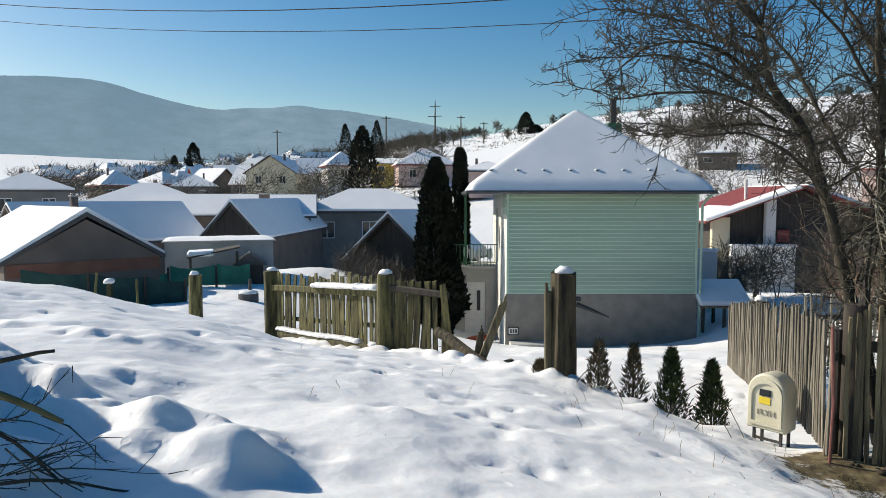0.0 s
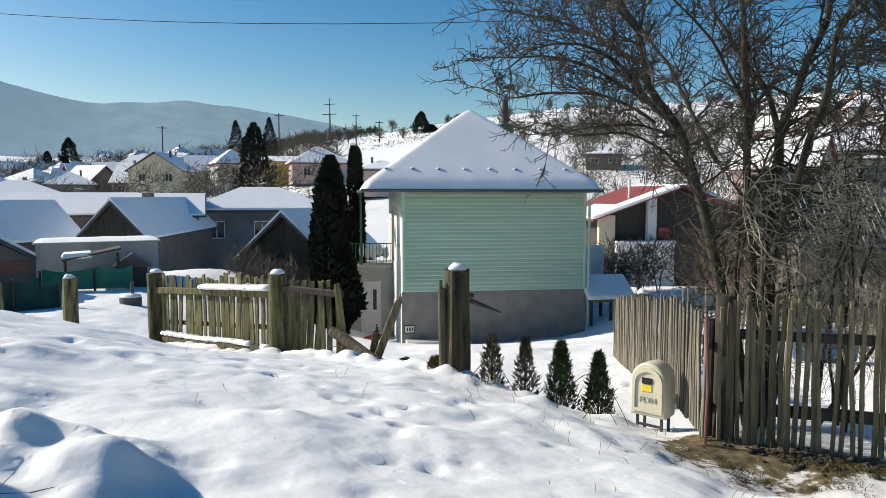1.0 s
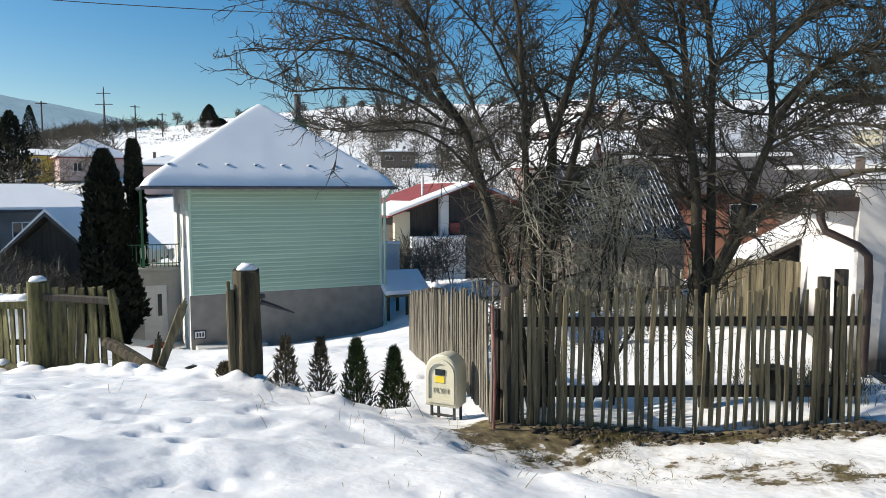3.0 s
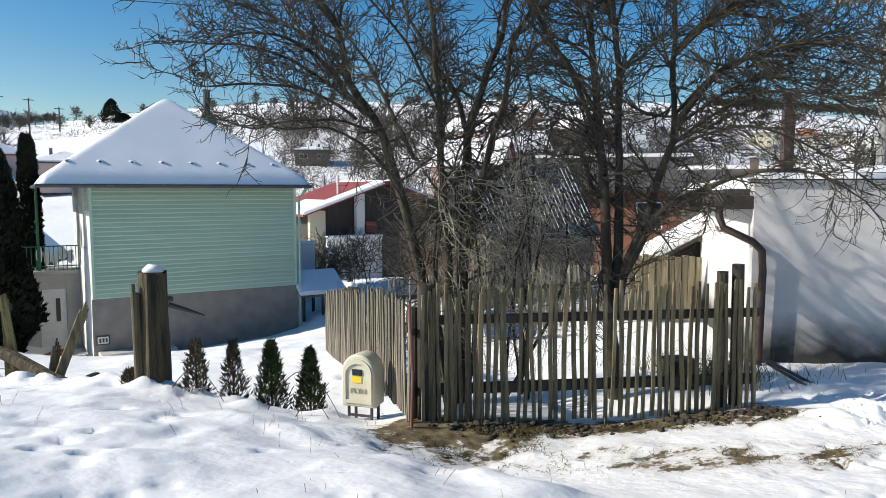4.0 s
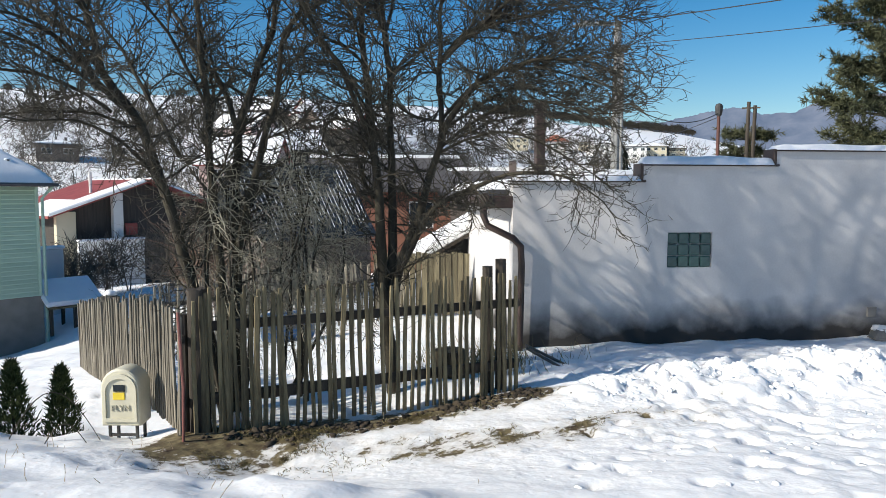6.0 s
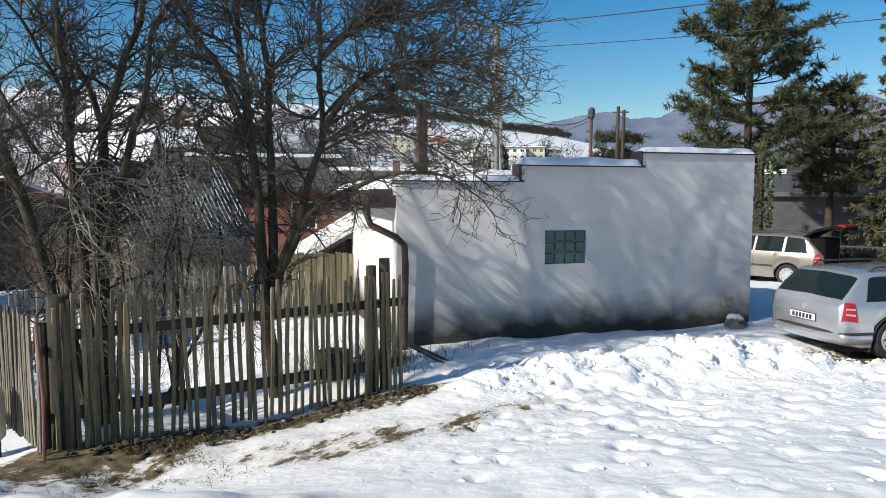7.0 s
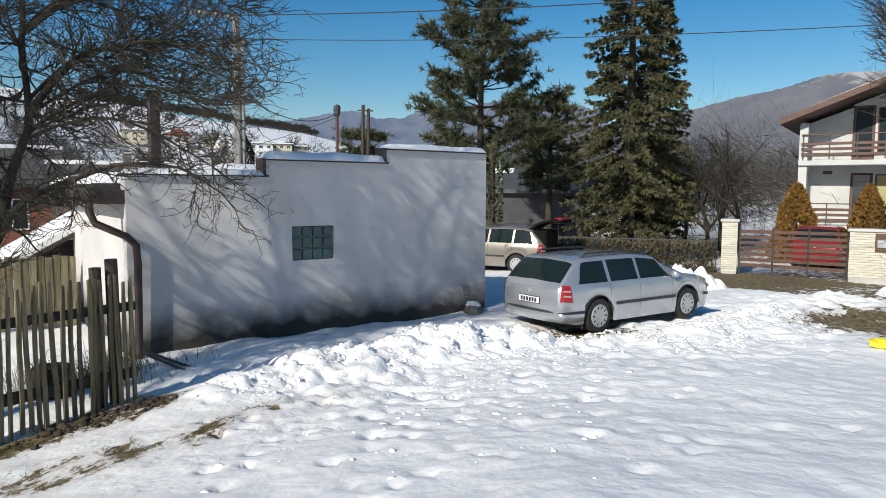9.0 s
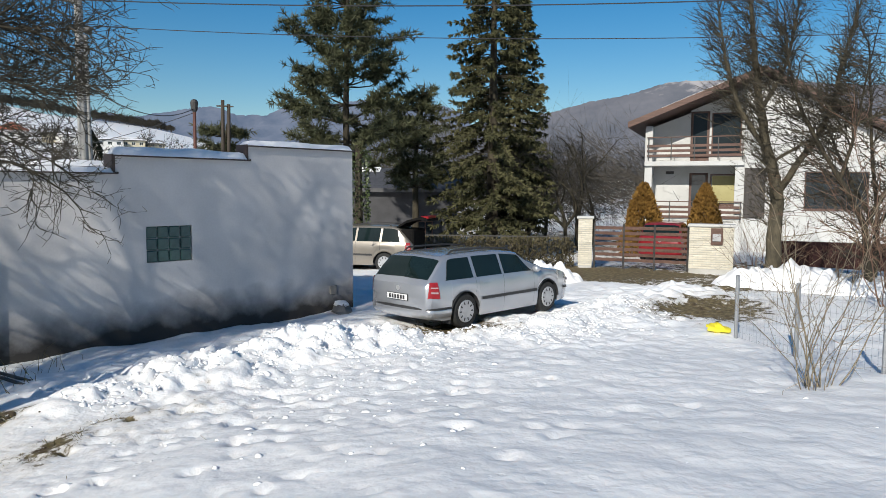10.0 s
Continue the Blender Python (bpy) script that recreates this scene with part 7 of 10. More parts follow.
def pine(x, y, z, h, r, seed, label, tufts=330, low=0.22):
    rng = random.Random(seed)
    T = thing("pine_tree", label, "tree", (x, y, z))
    Geo().tube([(0, 0, -0.3), (0.1, 0.05, h * 0.45), (0.05, -0.1, h * 0.97)], [0.17, 0.12, 0.02], 10).part("trunk", BARK, T, "", True)
    bv, bf, g = [], [], Geo()
    tiers = max(5, int(1.25 * h))
    n = tiers * 9
    for i in range(n):
        tier = i // 9
        if rng.random() < 0.12:
            continue
        k = low + (1 - low) * (tier + 0.22 * rng.random() + 0.3 * noise.noise(Vector((tier * 1.7, seed, 0)))) / tiers
        a = i * 2.4 + rng.uniform(-0.5, 0.5)
        ln = r * (1.0 - 0.6 * k ** 1.8) * rng.uniform(0.5, 1.2) * (0.85 + 0.3 * noise.noise(Vector((tier * 2.3, seed, 4))))
        d = Vector((math.cos(a), math.sin(a), rng.uniform(-0.15, 0.35)))
        p = Vector((0.1 * k, 0, h * k))
        segs = max(4, int(ln / 0.22))
        for s in range(segs):
            q = p + d.normalized() * (ln / segs)
            thin(bv, bf, p, q, 0.03 * (1 - s / segs) + 0.008, 0.03 * (1 - (s + 1) / segs) + 0.008, 4)
            d += Vector((rng.gauss(0, 0.12), rng.gauss(0, 0.12), rng.gauss(0.05, 0.10)))
            p = q
            if s > segs * 0.3:
                for _ in range(7):
                    sd = Vector((rng.gauss(0, 0.7), rng.gauss(0, 0.7), rng.gauss(0.15, 0.35)))
                    e = q + (d.normalized() * 0.5 + sd) * rng.uniform(0.12, 0.42)
                    thin(bv, bf, q, e, 0.010, 0.006)
                    ax = (e - q).normalized()
                    for _ in range(16):
                        nd = (ax * 0.55 + Vector((rng.gauss(0, 0.6), rng.gauss(0, 0.6), rng.gauss(0.1, 0.55)))).normalized()
                        c = e - ax * rng.uniform(0, 0.2)
                        s_ = nd.cross(Vector((rng.gauss(0, 1), rng.gauss(0, 1), 1))).normalized() * 0.021
                        t_ = c + nd * rng.uniform(0.16, 0.34)
                        o = len(g.v)
                        g.v += [tuple(c - s_), tuple(c + s_), tuple(t_)]
                        g.f.append((o, o + 1, o + 2))
    b = Geo()
    b.v, b.f = bv, bf
    b.part("branch_crown", BARK, T)["kind"] = "stuff"
    g.part("needle_crown", PINE, T)["kind"] = "stuff"
    return T


def column_conifer(name, label, x, y, z, h, r, seed, material, n=4200, power=0.5, size=0.16, ragged=0.2):
    """A dense upright conifer: many overlapping sprays round a stem."""
    rng = random.Random(seed)
    T = thing(name, label, "tree", (x, y, z))
    Geo().tube([(0, 0, -0.3), (0, 0, h * 0.9)], [0.12, 0.02], 8).part("trunk", BARK, T, "", True)
    g = Geo()
    for _ in range(n):
        k = rng.random() ** 0.9
        a = rng.uniform(0, 6.283)
        lob = 1 + ragged * noise.noise(Vector((math.cos(a) * 1.5, math.sin(a) * 1.5, k * 5 + seed)))
        rr = r * min(1, (k + 0.02) * 5) ** 0.4 * (1 - k) ** power * lob * (0.62 + 0.38 * rng.random())
        sprays(g, rng, (rr * math.cos(a), rr * math.sin(a), h * k), (math.cos(a) * 0.45, math.sin(a) * 0.45, 0.9), size, size * 0.5, 2)
    g.part("foliage", material, T)["kind"] = "stuff"
    return T


spruce(29.0, -1.86, ground(29.0, -1.86), 15.0, 2.8, 5, "tall dark spruce with hanging branches", 0.06, 1.0)
spruce(31.0, -3.1, ground(31.0, -3.1), 11.4, 1.8, 6, "slim dark spruce behind the taller one", 0.1, 0.9)
pine(27.6, 3.85, ground(27.6, 3.85), 13.4, 3.5, 8, "tall bushy pine above the garage", low=0.26)
pine(29.2, 1.25, ground(29.2, 1.25), 7.0, 1.5, 9, "lower spreading pine beside the tall one", low=0.42)
pine(30.5, 9.5, ground(30.5, 9.5), 6.0, 1.8, 10, "small pine showing over the garage roof", low=0.12)
column_conifer("cypress", "broad dark columnar conifer beside the house", -0.28, 27.6, -4.1, 7.0, 1.1, 3, CYPRESS, 9500, 0.5, 0.26, 0.5)
column_conifer("cypress", "slim dark columnar conifer beside the house", 0.72, 30.2, -4.2, 7.75, 0.52, 4, CYPRESS, 5500, 0.3, 0.17, 0.3)
column_conifer("golden_thuja", "clipped golden-brown conical thuja behind the gate", 30.0, -8.3, -1.5, 3.25, 1.15, 5, GOLD_THUJA, 3800, 0.62, 0.16, 0.12)
column_conifer("golden_thuja", "clipped golden-brown conical thuja behind the gate", 28.5, -10.35, -1.5, 3.2, 1.0, 6, GOLD_THUJA, 3600, 0.62, 0.16, 0.12)


def ivy_trunk():
    T = thing("ivy_trunk", "tree trunk wrapped in green ivy behind the garage", "tree", (26.2, 3.25, ground(26.2, 3.25)))
    Geo().tube([(0, 0, -0.2), (0.05, 0, 4.4)], [0.2, 0.12], 8).part("trunk", BARK, T, "", True)
    rng = random.Random(4)
    g = Geo()
    for _ in range(1500):
        a, k = rng.uniform(0, 6.283), rng.random()
        rr = 0.26 + 0.14 * rng.random()
        sprays(g, rng, (rr * math.cos(a), rr * math.sin(a), k * 4.2), (math.cos(a), math.sin(a), -0.3), 0.11, 0.1, 1)
    g.part("ivy", IVY, T, "glossy green ivy leaves")["kind"] = "stuff"


ivy_trunk()


# ---- the white house across the road and its frontage ----
WHITE_WALL = mat("white_render", (0.48, 0.48, 0.465), (0.58, 0.58, 0.565), 1.5, 0.85, 0.3, 30.0)
BROWN_BOARD = mat("brown_boards", (0.07, 0.035, 0.025), (0.14, 0.075, 0.055), 3.0, 0.6, 0.3, stretch=(0.5, 5, 5))
CREAM_BRICK = mat("cream_brick", (0.56, 0.52, 0.42), (0.68, 0.64, 0.54), 5.0, 0.85, 0.4, 30.0, spread=0.08)
RED_FENCE = mat("red_brown_boards", (0.03, 0.011, 0.009), (0.065, 0.022, 0.018), 3.0, 0.7, 0.3, spread=0.15)
RECESS_SHADE = mat("recess_shade_colour", (0.035, 0.03, 0.027), (0.075, 0.065, 0.06), 2.0, 0.7, 0.3, stretch=(6, 6, 0.5))
OCHRE_BLIND = mat("ochre_blind", (0.32, 0.29, 0.12), (0.40, 0.36, 0.17), 3.0, 0.6, 0.0)


def white_house():
    H = thing("white_house", "two-storey white house with brown balconies and gable", "house", (34.1, -14.1, 0), -112)
    zb = -1.9
    x0, x1, xa = -4.5, 6.6, 0.8
    ze, za = 4.87, 6.95
    d = 9.0
    roof_at = lambda x: za - ((za - ze) * (xa - x) / (xa - x0) if x < xa else 0.55 * (x - xa))
    # main gable wall set back behind the loggia, flush on the right
    g = Geo()
    back, top = 1.5, 5.55
    wall_with_holes(g, x0, -2.45, zb, 4.7, back, back + 0.3, [])
    g.prism([(x0, 4.7), (-2.45, 4.7), (-2.45, roof_at(-2.45) - 0.25), (x0 + 0.3, roof_at(x0 + 0.3) - 0.2)], back, back + 0.3, "y")
    wall_with_holes(g, -2.45, 0.1, zb, top, back, back + 0.3, [(-2.45, 0.0, -1.55, 2.4), (-1.45, 0.8, -0.05, 2.35), (-2.45, 3.0, -1.55, 5.5), (-1.45, 3.3, -0.05, 5.4)])
    g.part("loggia_wall", WHITE_WALL, H)
    g = Geo()
    wall_with_holes(g, 0.1, x1, zb, 3.6, 0, 0.3, [(2.7, 0.65, 5.3, 2.4)])
    g.prism([(0.1, 3.6), (x1, 3.6), (x1, roof_at(x1) - 0.1), (xa, za - 0.1), (0.1, roof_at(0.1) - 0.1)], 0.0, 0.3, "y")
    g.part("front_wall", WHITE_WALL, H)
    Geo().prism([(-2.44, top), (0.1, top), (0.1, roof_at(0.1) - 0.12), (-2.44, roof_at(-2.44) - 0.12)], back + 0.02, back + 0.25, "y").part("gable_infill", WHITE_WALL, H, "white wall under the verge")
    for a, b in ((x0, x0 + 0.3), (x1 - 0.3, x1)):
        Geo().box(a, 0.3, zb, b, d, roof_at(a) - 0.15, 0).part("side_wall", WHITE_WALL, H)
    Geo().box(x0 + 0.3, d - 0.3, zb, x1 - 0.3, d, 4.1, 0).part("back_wall", WHITE_WALL, H)
    Geo().box(x0, 0.0, zb, x0 + 0.36, 0.36, 4.6, 0.01).part("column", WHITE_WALL, H)
    Geo().box(-0.3, 0.0, zb, 0.1, back, 2.9, 0.01).part("column", WHITE_WALL, H)
    Geo().box(x0, -0.15, 2.72, 0.1, back, 2.95, 0.02).part("balcony_slab", WHITE_WALL, H)
    Geo().box(x0, -0.15, zb, 0.1, back, -0.02, 0.02).part("terrace", WHITE_WALL, H)
    # flat dark sheet standing in for the shaded recess between loggia and gable wall
    Geo().box(0.12, -0.02, 0.2, 1.05, -0.004, 2.6, 0).part("recess_shade", RECESS_SHADE, H, "dark sheet for the shaded recess")
    for zz, hh in ((0.0, 2.4), (3.0, 2.5)):
        dr = Geo().box(-2.45, back + 0.06, zz, -1.55, back + 0.12, zz + hh, 0.02).part("balcony_door", BROWN_BOARD, H)
        Geo().box(-2.33, back + 0.03, zz + 0.3, -1.67, back + 0.065, zz + hh - 0.1, 0).part("pane", GLASS, dr)
    window(H, -0.75, 0.8, 1.4, 1.55, back + 0.03, 1, BROWN_BOARD)
    Geo().box(-1.36, back + 0.022, 0.9, -0.14, back + 0.028, 2.27, 0).part("window_blind", OCHRE_BLIND, H, "ochre blind behind the window")
    window(H, -0.75, 3.3, 1.4, 2.1, back + 0.03, 1, BROWN_BOARD)
    window(H, 4.0, 0.65, 2.6, 1.75, 0.06, 2, BROWN_BOARD)
    for z0, z1 in ((3.1, 4.15), (0.1, 1.0)):
        r = Geo().box(x0 + 0.1, -0.12, z1 - 0.05, 0.05, -0.07, z1, 0.008).part("balcony_rail", BROWN_BOARD, H, "brown balcony rail")
        for k in range(3):
            zz = z0 + 0.06 + k * 0.24
            Geo().box(x0 + 0.1, -0.10, zz, 0.05, -0.07, zz + 0.13, 0.006).part("rail_board", BROWN_BOARD, r)
        for k in range(5):
            xx = x0 + 0.15 + k * 1.08
            Geo().box(xx, -0.12, z0 - 0.1, xx + 0.05, -0.07, z1, 0.005).part("rail_post", DARK_METAL, r)
    # roof slopes, thick brown edge, thin snow
    for sx, xe in ((-1, x0 - 0.75), (1, x1 + 0.7)):
        zed = roof_at(xe)
        g = Geo()
        g.prism([(xa, za), (xe, zed), (xe, zed + 0.28), (xa, za + 0.30)], -0.9, d + 0.5, "y")
        g.part("roof", BROWN_BOARD, H, "brown roof with deep boarded edge")
        g = Geo().prism([(xa + sx * 1.2, za + 0.31 - 1.2 * (za - zed) / abs(xe - xa)), (xe - sx * 0.1, zed + 0.32), (xe - sx * 0.1, zed + 0.36), (xa + sx * 1.2, za + 0.36 - 1.2 * (za - zed) / abs(xe - xa))], -0.6, d + 0.4, "y")
        g.part("roof_snow", ROOF_SNOW, H)
    Geo().box(-3.6, back - 0.05, 2.35, -3.2, back - 0.002, 2.5, 0.01).part("number_plate", DARK_METAL, H, "small dark plate")
    return H


def brick_pillar(x, y, w, d, z0, z1, rz, name, label):
    """A pillar of cream bricks, laid in courses with recessed joints."""
    P_ = thing(name, label, "pillar", (x, y, z0), rz)
    h = z1 - z0
    Geo().box(-w / 2 + 0.015, -d / 2 + 0.015, -0.3, w / 2 - 0.015, d / 2 - 0.015, h, 0).part("core", CONCRETE, P_)
    n = int(h / 0.075)
    per = max(2, int(w / 0.25))
    bw = w / per
    br = Geo().box(0.004, 0.0, 0.004, bw - 0.004, d, 0.075 - 0.008, 0.006).mesh("brick", CREAM_BRICK)
    hf = Geo().box(0.004, 0.0, 0.004, bw / 2 - 0.004, d, 0.075 - 0.008, 0.006).mesh("brick", CREAM_BRICK)
    for i in range(n):
        if i % 2 == 0:
            for k in range(per):
                piece("brick", br, P_, Matrix.Translation((-w / 2 + k * bw, -d / 2, i * 0.075)))
        else:
            piece("brick", hf, P_, Matrix.Translation((-w / 2, -d / 2, i * 0.075)))
            piece("brick", hf, P_, Matrix.Translation((w / 2 - bw / 2, -d / 2, i * 0.075)))
            for k in range(per - 1):
                piece("brick", br, P_, Matrix.Translation((-w / 2 + bw / 2 + k * bw, -d / 2, i * 0.075)))
    Geo().box(-w / 2 - 0.05, -d / 2 - 0.05, n * 0.075, w / 2 + 0.05, d / 2 + 0.05, n * 0.075 + 0.09, 0.02).part("capstone", WHITE_WALL, P_)
    return P_


def street_front():
    g1, g2 = Vector((25.4, -4.95, 0)), Vector((22.9, -8.55, 0))
    brick_pillar(25.35, -4.95, 0.5, 0.5, -1.15, 0.52, -101, "gate_pillar", "cream brick gate pillar with pale capstone")
    B = brick_pillar(22.95, -8.55, 1.35, 0.5, -1.0, 0.42, -111, "letterbox_pillar", "wide cream brick pillar holding a letterbox")
    lb = Geo().box(-0.02, -0.29, 0.78, 0.34, -0.24, 1.32, 0.01).part("letterbox", BROWN_BOARD, B, "dark brown letterbox")
    Geo().box(0.03, -0.33, 0.90, 0.29, -0.28, 1.14, 0.02).part("letterbox_flap", HUBCAP, lb)
    # sliding gate of brown boards
    G = thing("driveway_gate", "brown slatted driveway gate, closed", "gate")
    a, b = Vector((25.2, -5.25, 0)), Vector((23.4, -7.95, 0))
    for k in range(7):
        z = -0.92 + k * 0.185
        Geo().beam((a.x, a.y, z), (b.x, b.y, z + 0.05), 0.03, 0.11, 0.006).part("board", BROWN_BOARD, G)
    for k in (0, 0.33, 0.66, 1):
        p = a.lerp(b, k)
        Geo().box(p.x - 0.03, p.y - 0.03, -1.25, p.x + 0.03, p.y + 0.03, 0.36, 0.006).part("gate_post", DARK_METAL, G)
    # hedge with an old fence in it
    Hd = thing("hedge", "clipped brown leafless hedge along the road", "hedge")
    rng = random.Random(21)
    g = Geo()
    v, f = [], []
    pa, pb = Vector((26.4, 1.6, 0)), Vector((25.6, -4.6, 0))
    nrm = Vector((pb.y - pa.y, -(pb.x - pa.x), 0)).normalized()
    for _ in range(2600):
        c = pa.lerp(pb, rng.random()) + nrm * rng.uniform(-0.3, 0.3)
        z = -1.4
        h = rng.uniform(0.15, 1.15)
        e = Vector((rng.gauss(0, 0.25), rng.gauss(0, 0.25), 1))
        p = Vector((c.x, c.y, z + h))
        thin(v, f, p - e * 0.18, p, 0.006, 0.003)
        sprays(g, rng, p, e, 0.09, 0.05, 3)
    g.part("leaf_mass", mat("hedge_brown", (0.045, 0.04, 0.02), (0.14, 0.115, 0.06), 3.0, 0.85, 0.0, 20.0), Hd)["kind"] = "stuff"
    t = Geo()
    t.v, t.f = v, f
    t.part("twig_tangle", TWIG, Hd)["kind"] = "stuff"
    F = thing("iron_fence", "low dark iron fence in the hedge", "fence")
    fa, fb = pa + nrm * -0.36, pb + nrm * -0.36
    for z in (-0.5, -0.2):
        Geo().beam((fa.x, fa.y, z), (fb.x, fb.y, z), 0.03, 0.04).part("rail", DARK_METAL, F)
    bar = Geo().box(-0.012, -0.012, -1.5, 0.012, 0.012, -0.15).mesh("bar", DARK_METAL)
    for k in range(46):
        p = fa.lerp(fb, k / 45)
        piece("bar", bar, F, Matrix.Translation((p.x, p.y, 0)))
    # red-brown board fence in front of the right half of the white house
    R_ = thing("board_fence", "low red-brown board fence", "fence")
    fa, fb = Vector((24.5, -11.55, 0)), Vector((20.6, -14.6, 0))
    bm_ = Geo().box(-0.06, -0.012, 0, 0.06, 0.012, 0.85, 0.006).mesh("board", RED_FENCE)
    ang = math.degrees(math.atan2(fb.y - fa.y, fb.x - fa.x))
    for k in range(61):
        p = fa.lerp(fb, k / 60)
        piece("board", bm_, R_, pose(p.x, p.y, ground(p.x, p.y) + 0.15, 0, 0, ang))
    # heaps of cleared snow on the verge
    for i, (x, y, rx, ry, h) in enumerate(((18.3, -8.75, 1.9, 0.95, 0.75), (16.7, -10.0, 1.8, 0.8, 0.45), (20.9, -2.9, 1.2, 0.7, 0.62), (15.2, -11.6, 1.7, 0.9, 0.5))):
        S = thing("snow_heap", "lumpy heap of cleared snow by the road", "snow heap", (x, y, ground(x, y) - 0.1), 51 + i * 7, "snow heaps")
        g = Geo()
        nx, ny = 40, 30
        for j in range(ny + 1):
            for k in range(nx + 1):
                u, w = k / nx * 2 - 1, j / ny * 2 - 1
                q = max(0, 1 - u * u - w * w)
                c = float(np.abs(waves(u * rx + i * 9, w * ry, 0.3, 41)) + 0.5 * np.abs(waves(u * rx + i * 9, w * ry, 0.14, 42)))
                g.v.append((u * rx, w * ry, h * q ** 0.62 * (0.6 + 0.5 * c) - 0.02))
        g.f = [(j * (nx + 1) + k, j * (nx + 1) + k + 1, (j + 1) * (nx + 1) + k + 1, (j + 1) * (nx + 1) + k) for j in range(ny) for k in range(nx)]
        g.part("snow_body", SNOW, S, "", "all")
    # dark shed behind the pines
    D = thing("grey_outbuilding", "dark grey rendered outbuilding behind the pines", "building", (37.0, 2.7, ground(37.0, 2.7)), -92)
    w = Geo()
    wall_with_holes(w, -4.2, 3.2, -0.6, 3.0, 0, 0.25, [(1.2, 0.4, 2.0, 1.5)])
    w.box(-4.2, 0.25, -0.6, -3.95, 5, 3.0)
    w.box(2.95, 0.25, -0.6, 3.2, 5, 3.0)
    w.part("wall", mat("dark_render", (0.04, 0.04, 0.043), (0.075, 0.075, 0.08), 1.5, 0.9, 0.4, 30), D)
    window(D, 1.6, 0.4, 0.8, 1.1, 0.05, 2, BROWN_BOARD)
    Geo().prism([(-0.4, 3.0), (5.3, 3.0), (5.3, 3.2), (2.4, 4.3), (-0.4, 3.2)], -4.5, 3.5, "x").part("roof", FASCIA, D)
    Geo().prism([(1.9, 4.11), (2.4, 4.31), (2.4, 4.36), (1.9, 4.15)], -4.5, -1.0, "x").part("roof_snow", ROOF_SNOW, D)


white_house()
street_front()
make_car("suv", "beige off-road car with its tailgate raised", (24.45, 0.95, -1.3), 74, SUV, BEIGE, hatch_open=True).scale = (0.95, 0.95, 0.93)
make_car("red_car", "small red car standing behind the driveway gate", (26.3, -7.9, -1.14), -25, HATCH, RED_PAINT, rails=False)
for i, (x, y, s) in enumerate(((25.2, -0.2, 0.42), (25.3, -0.95, 0.38))):
    S = thing("black_bag", "full black sack standing by the hedge", "bag", (x, y, -1.35), i * 50, "black sacks")
    Geo().blob((0, 0, s * 0.95), (s, s * 0.85, s * 1.1), i + 2, 0.5, 9, 14, 0.15).part("sack", PLASTIC, S, "", "all")

# big bare tree before the white house
PALE_BARK = mat("pale_bark", (0.032, 0.027, 0.017), (0.115, 0.096, 0.062), 6.0, 0.9, 0.8, 30.0, stretch=(1, 1, 0.4), bump_dist=0.02)
bare_tree("street_tree", "large bare tree with pale trunk by the road", [
    ([(19.3, -8.85, -1.3), (19.28, -8.85, 0.0), (19.25, -8.85, 1.5), (19.35, -8.6, 2.6), (19.45, -8.4, 3.8), (19.5, -8.2, 5.4), (19.5, -8.0, 7.0)], 0.30, 0.05, 24.0, 1.0),
    ([(19.25, -8.85, 1.4), (19.0, -9.3, 2.3), (18.7, -9.8, 3.4), (18.6, -10.1, 4.8), (18.5, -10.4, 6.2)], 0.13, 0.03, 24.0, 1.0),
    ([(19.35, -8.6, 2.6), (19.5, -7.9, 3.7), (19.6, -7.5, 5.0), (19.7, -7.3, 6.4)], 0.10, 0.03, 24.0, 0.95),
    ([(19.35, -8.6, 2.2), (18.9, -9.6, 2.9), (18.4, -10.6, 3.3), (18.0, -11.4, 3.6)], 0.06, 0.02, 14.0, 0.9),
    ([(19.45, -8.4, 3.6), (19.2, -8.9, 4.8), (19.0, -9.1, 6.4)], 0.08, 0.03, 24.0, 0.95),
], 17, 1.0, 1.0, up=0.9, branch_mat=PALE_BARK, sides=10, flat=True, fine=0.0055)
bare_tree("garden_tree", "bare dark garden tree before the white house", [
    ([(18.00, -10.75, -1.3), (18.10, -10.55, 0.6), (18.20, -9.95, 1.8), (18.30, -9.35, 2.8), (18.40, -8.95, 3.6)], 0.13, 0.03, 11.0, 1.4),
    ([(18.10, -10.55, 0.6), (17.90, -11.15, 1.9), (17.80, -11.55, 3.2), (17.80, -11.75, 4.4)], 0.09, 0.03, 11.0, 1.4),
    ([(18.20, -9.95, 1.8), (18.00, -10.15, 3.0), (17.90, -10.35, 4.6)], 0.07, 0.02, 11.0, 1.3),
    ([(17.90, -11.15, 1.9), (17.20, -12.15, 2.8), (16.80, -12.95, 4.0), (16.60, -13.35, 5.6)], 0.07, 0.02, 11.0, 1.4),
    ([(18.30, -9.35, 2.8), (18.40, -8.75, 4.2), (18.40, -8.45, 6.0)], 0.06, 0.02, 11.0, 1.4),
], 18, 1.0, 0.85, flat=True, fine=0.009)
bare_tree("garden_tree", "bare dark garden tree with many upright stems", [
    ([(21.50, -13.00, -1.3), (21.40, -12.90, 0.8), (21.30, -12.60, 2.4), (21.20, -12.40, 4.2), (21.10, -12.20, 5.8)], 0.10, 0.03, 11.0, 1.2),
    ([(21.40, -12.90, 0.4), (21.60, -12.20, 1.8), (21.80, -11.60, 3.2), (21.90, -11.20, 4.6)], 0.08, 0.03, 11.0, 1.2),
    ([(21.40, -12.90, 0.4), (20.90, -13.60, 2.2), (20.50, -14.20, 4.0)], 0.08, 0.03, 11.0, 1.2),
], 19, 1.0, 0.85, flat=True, fine=0.009)
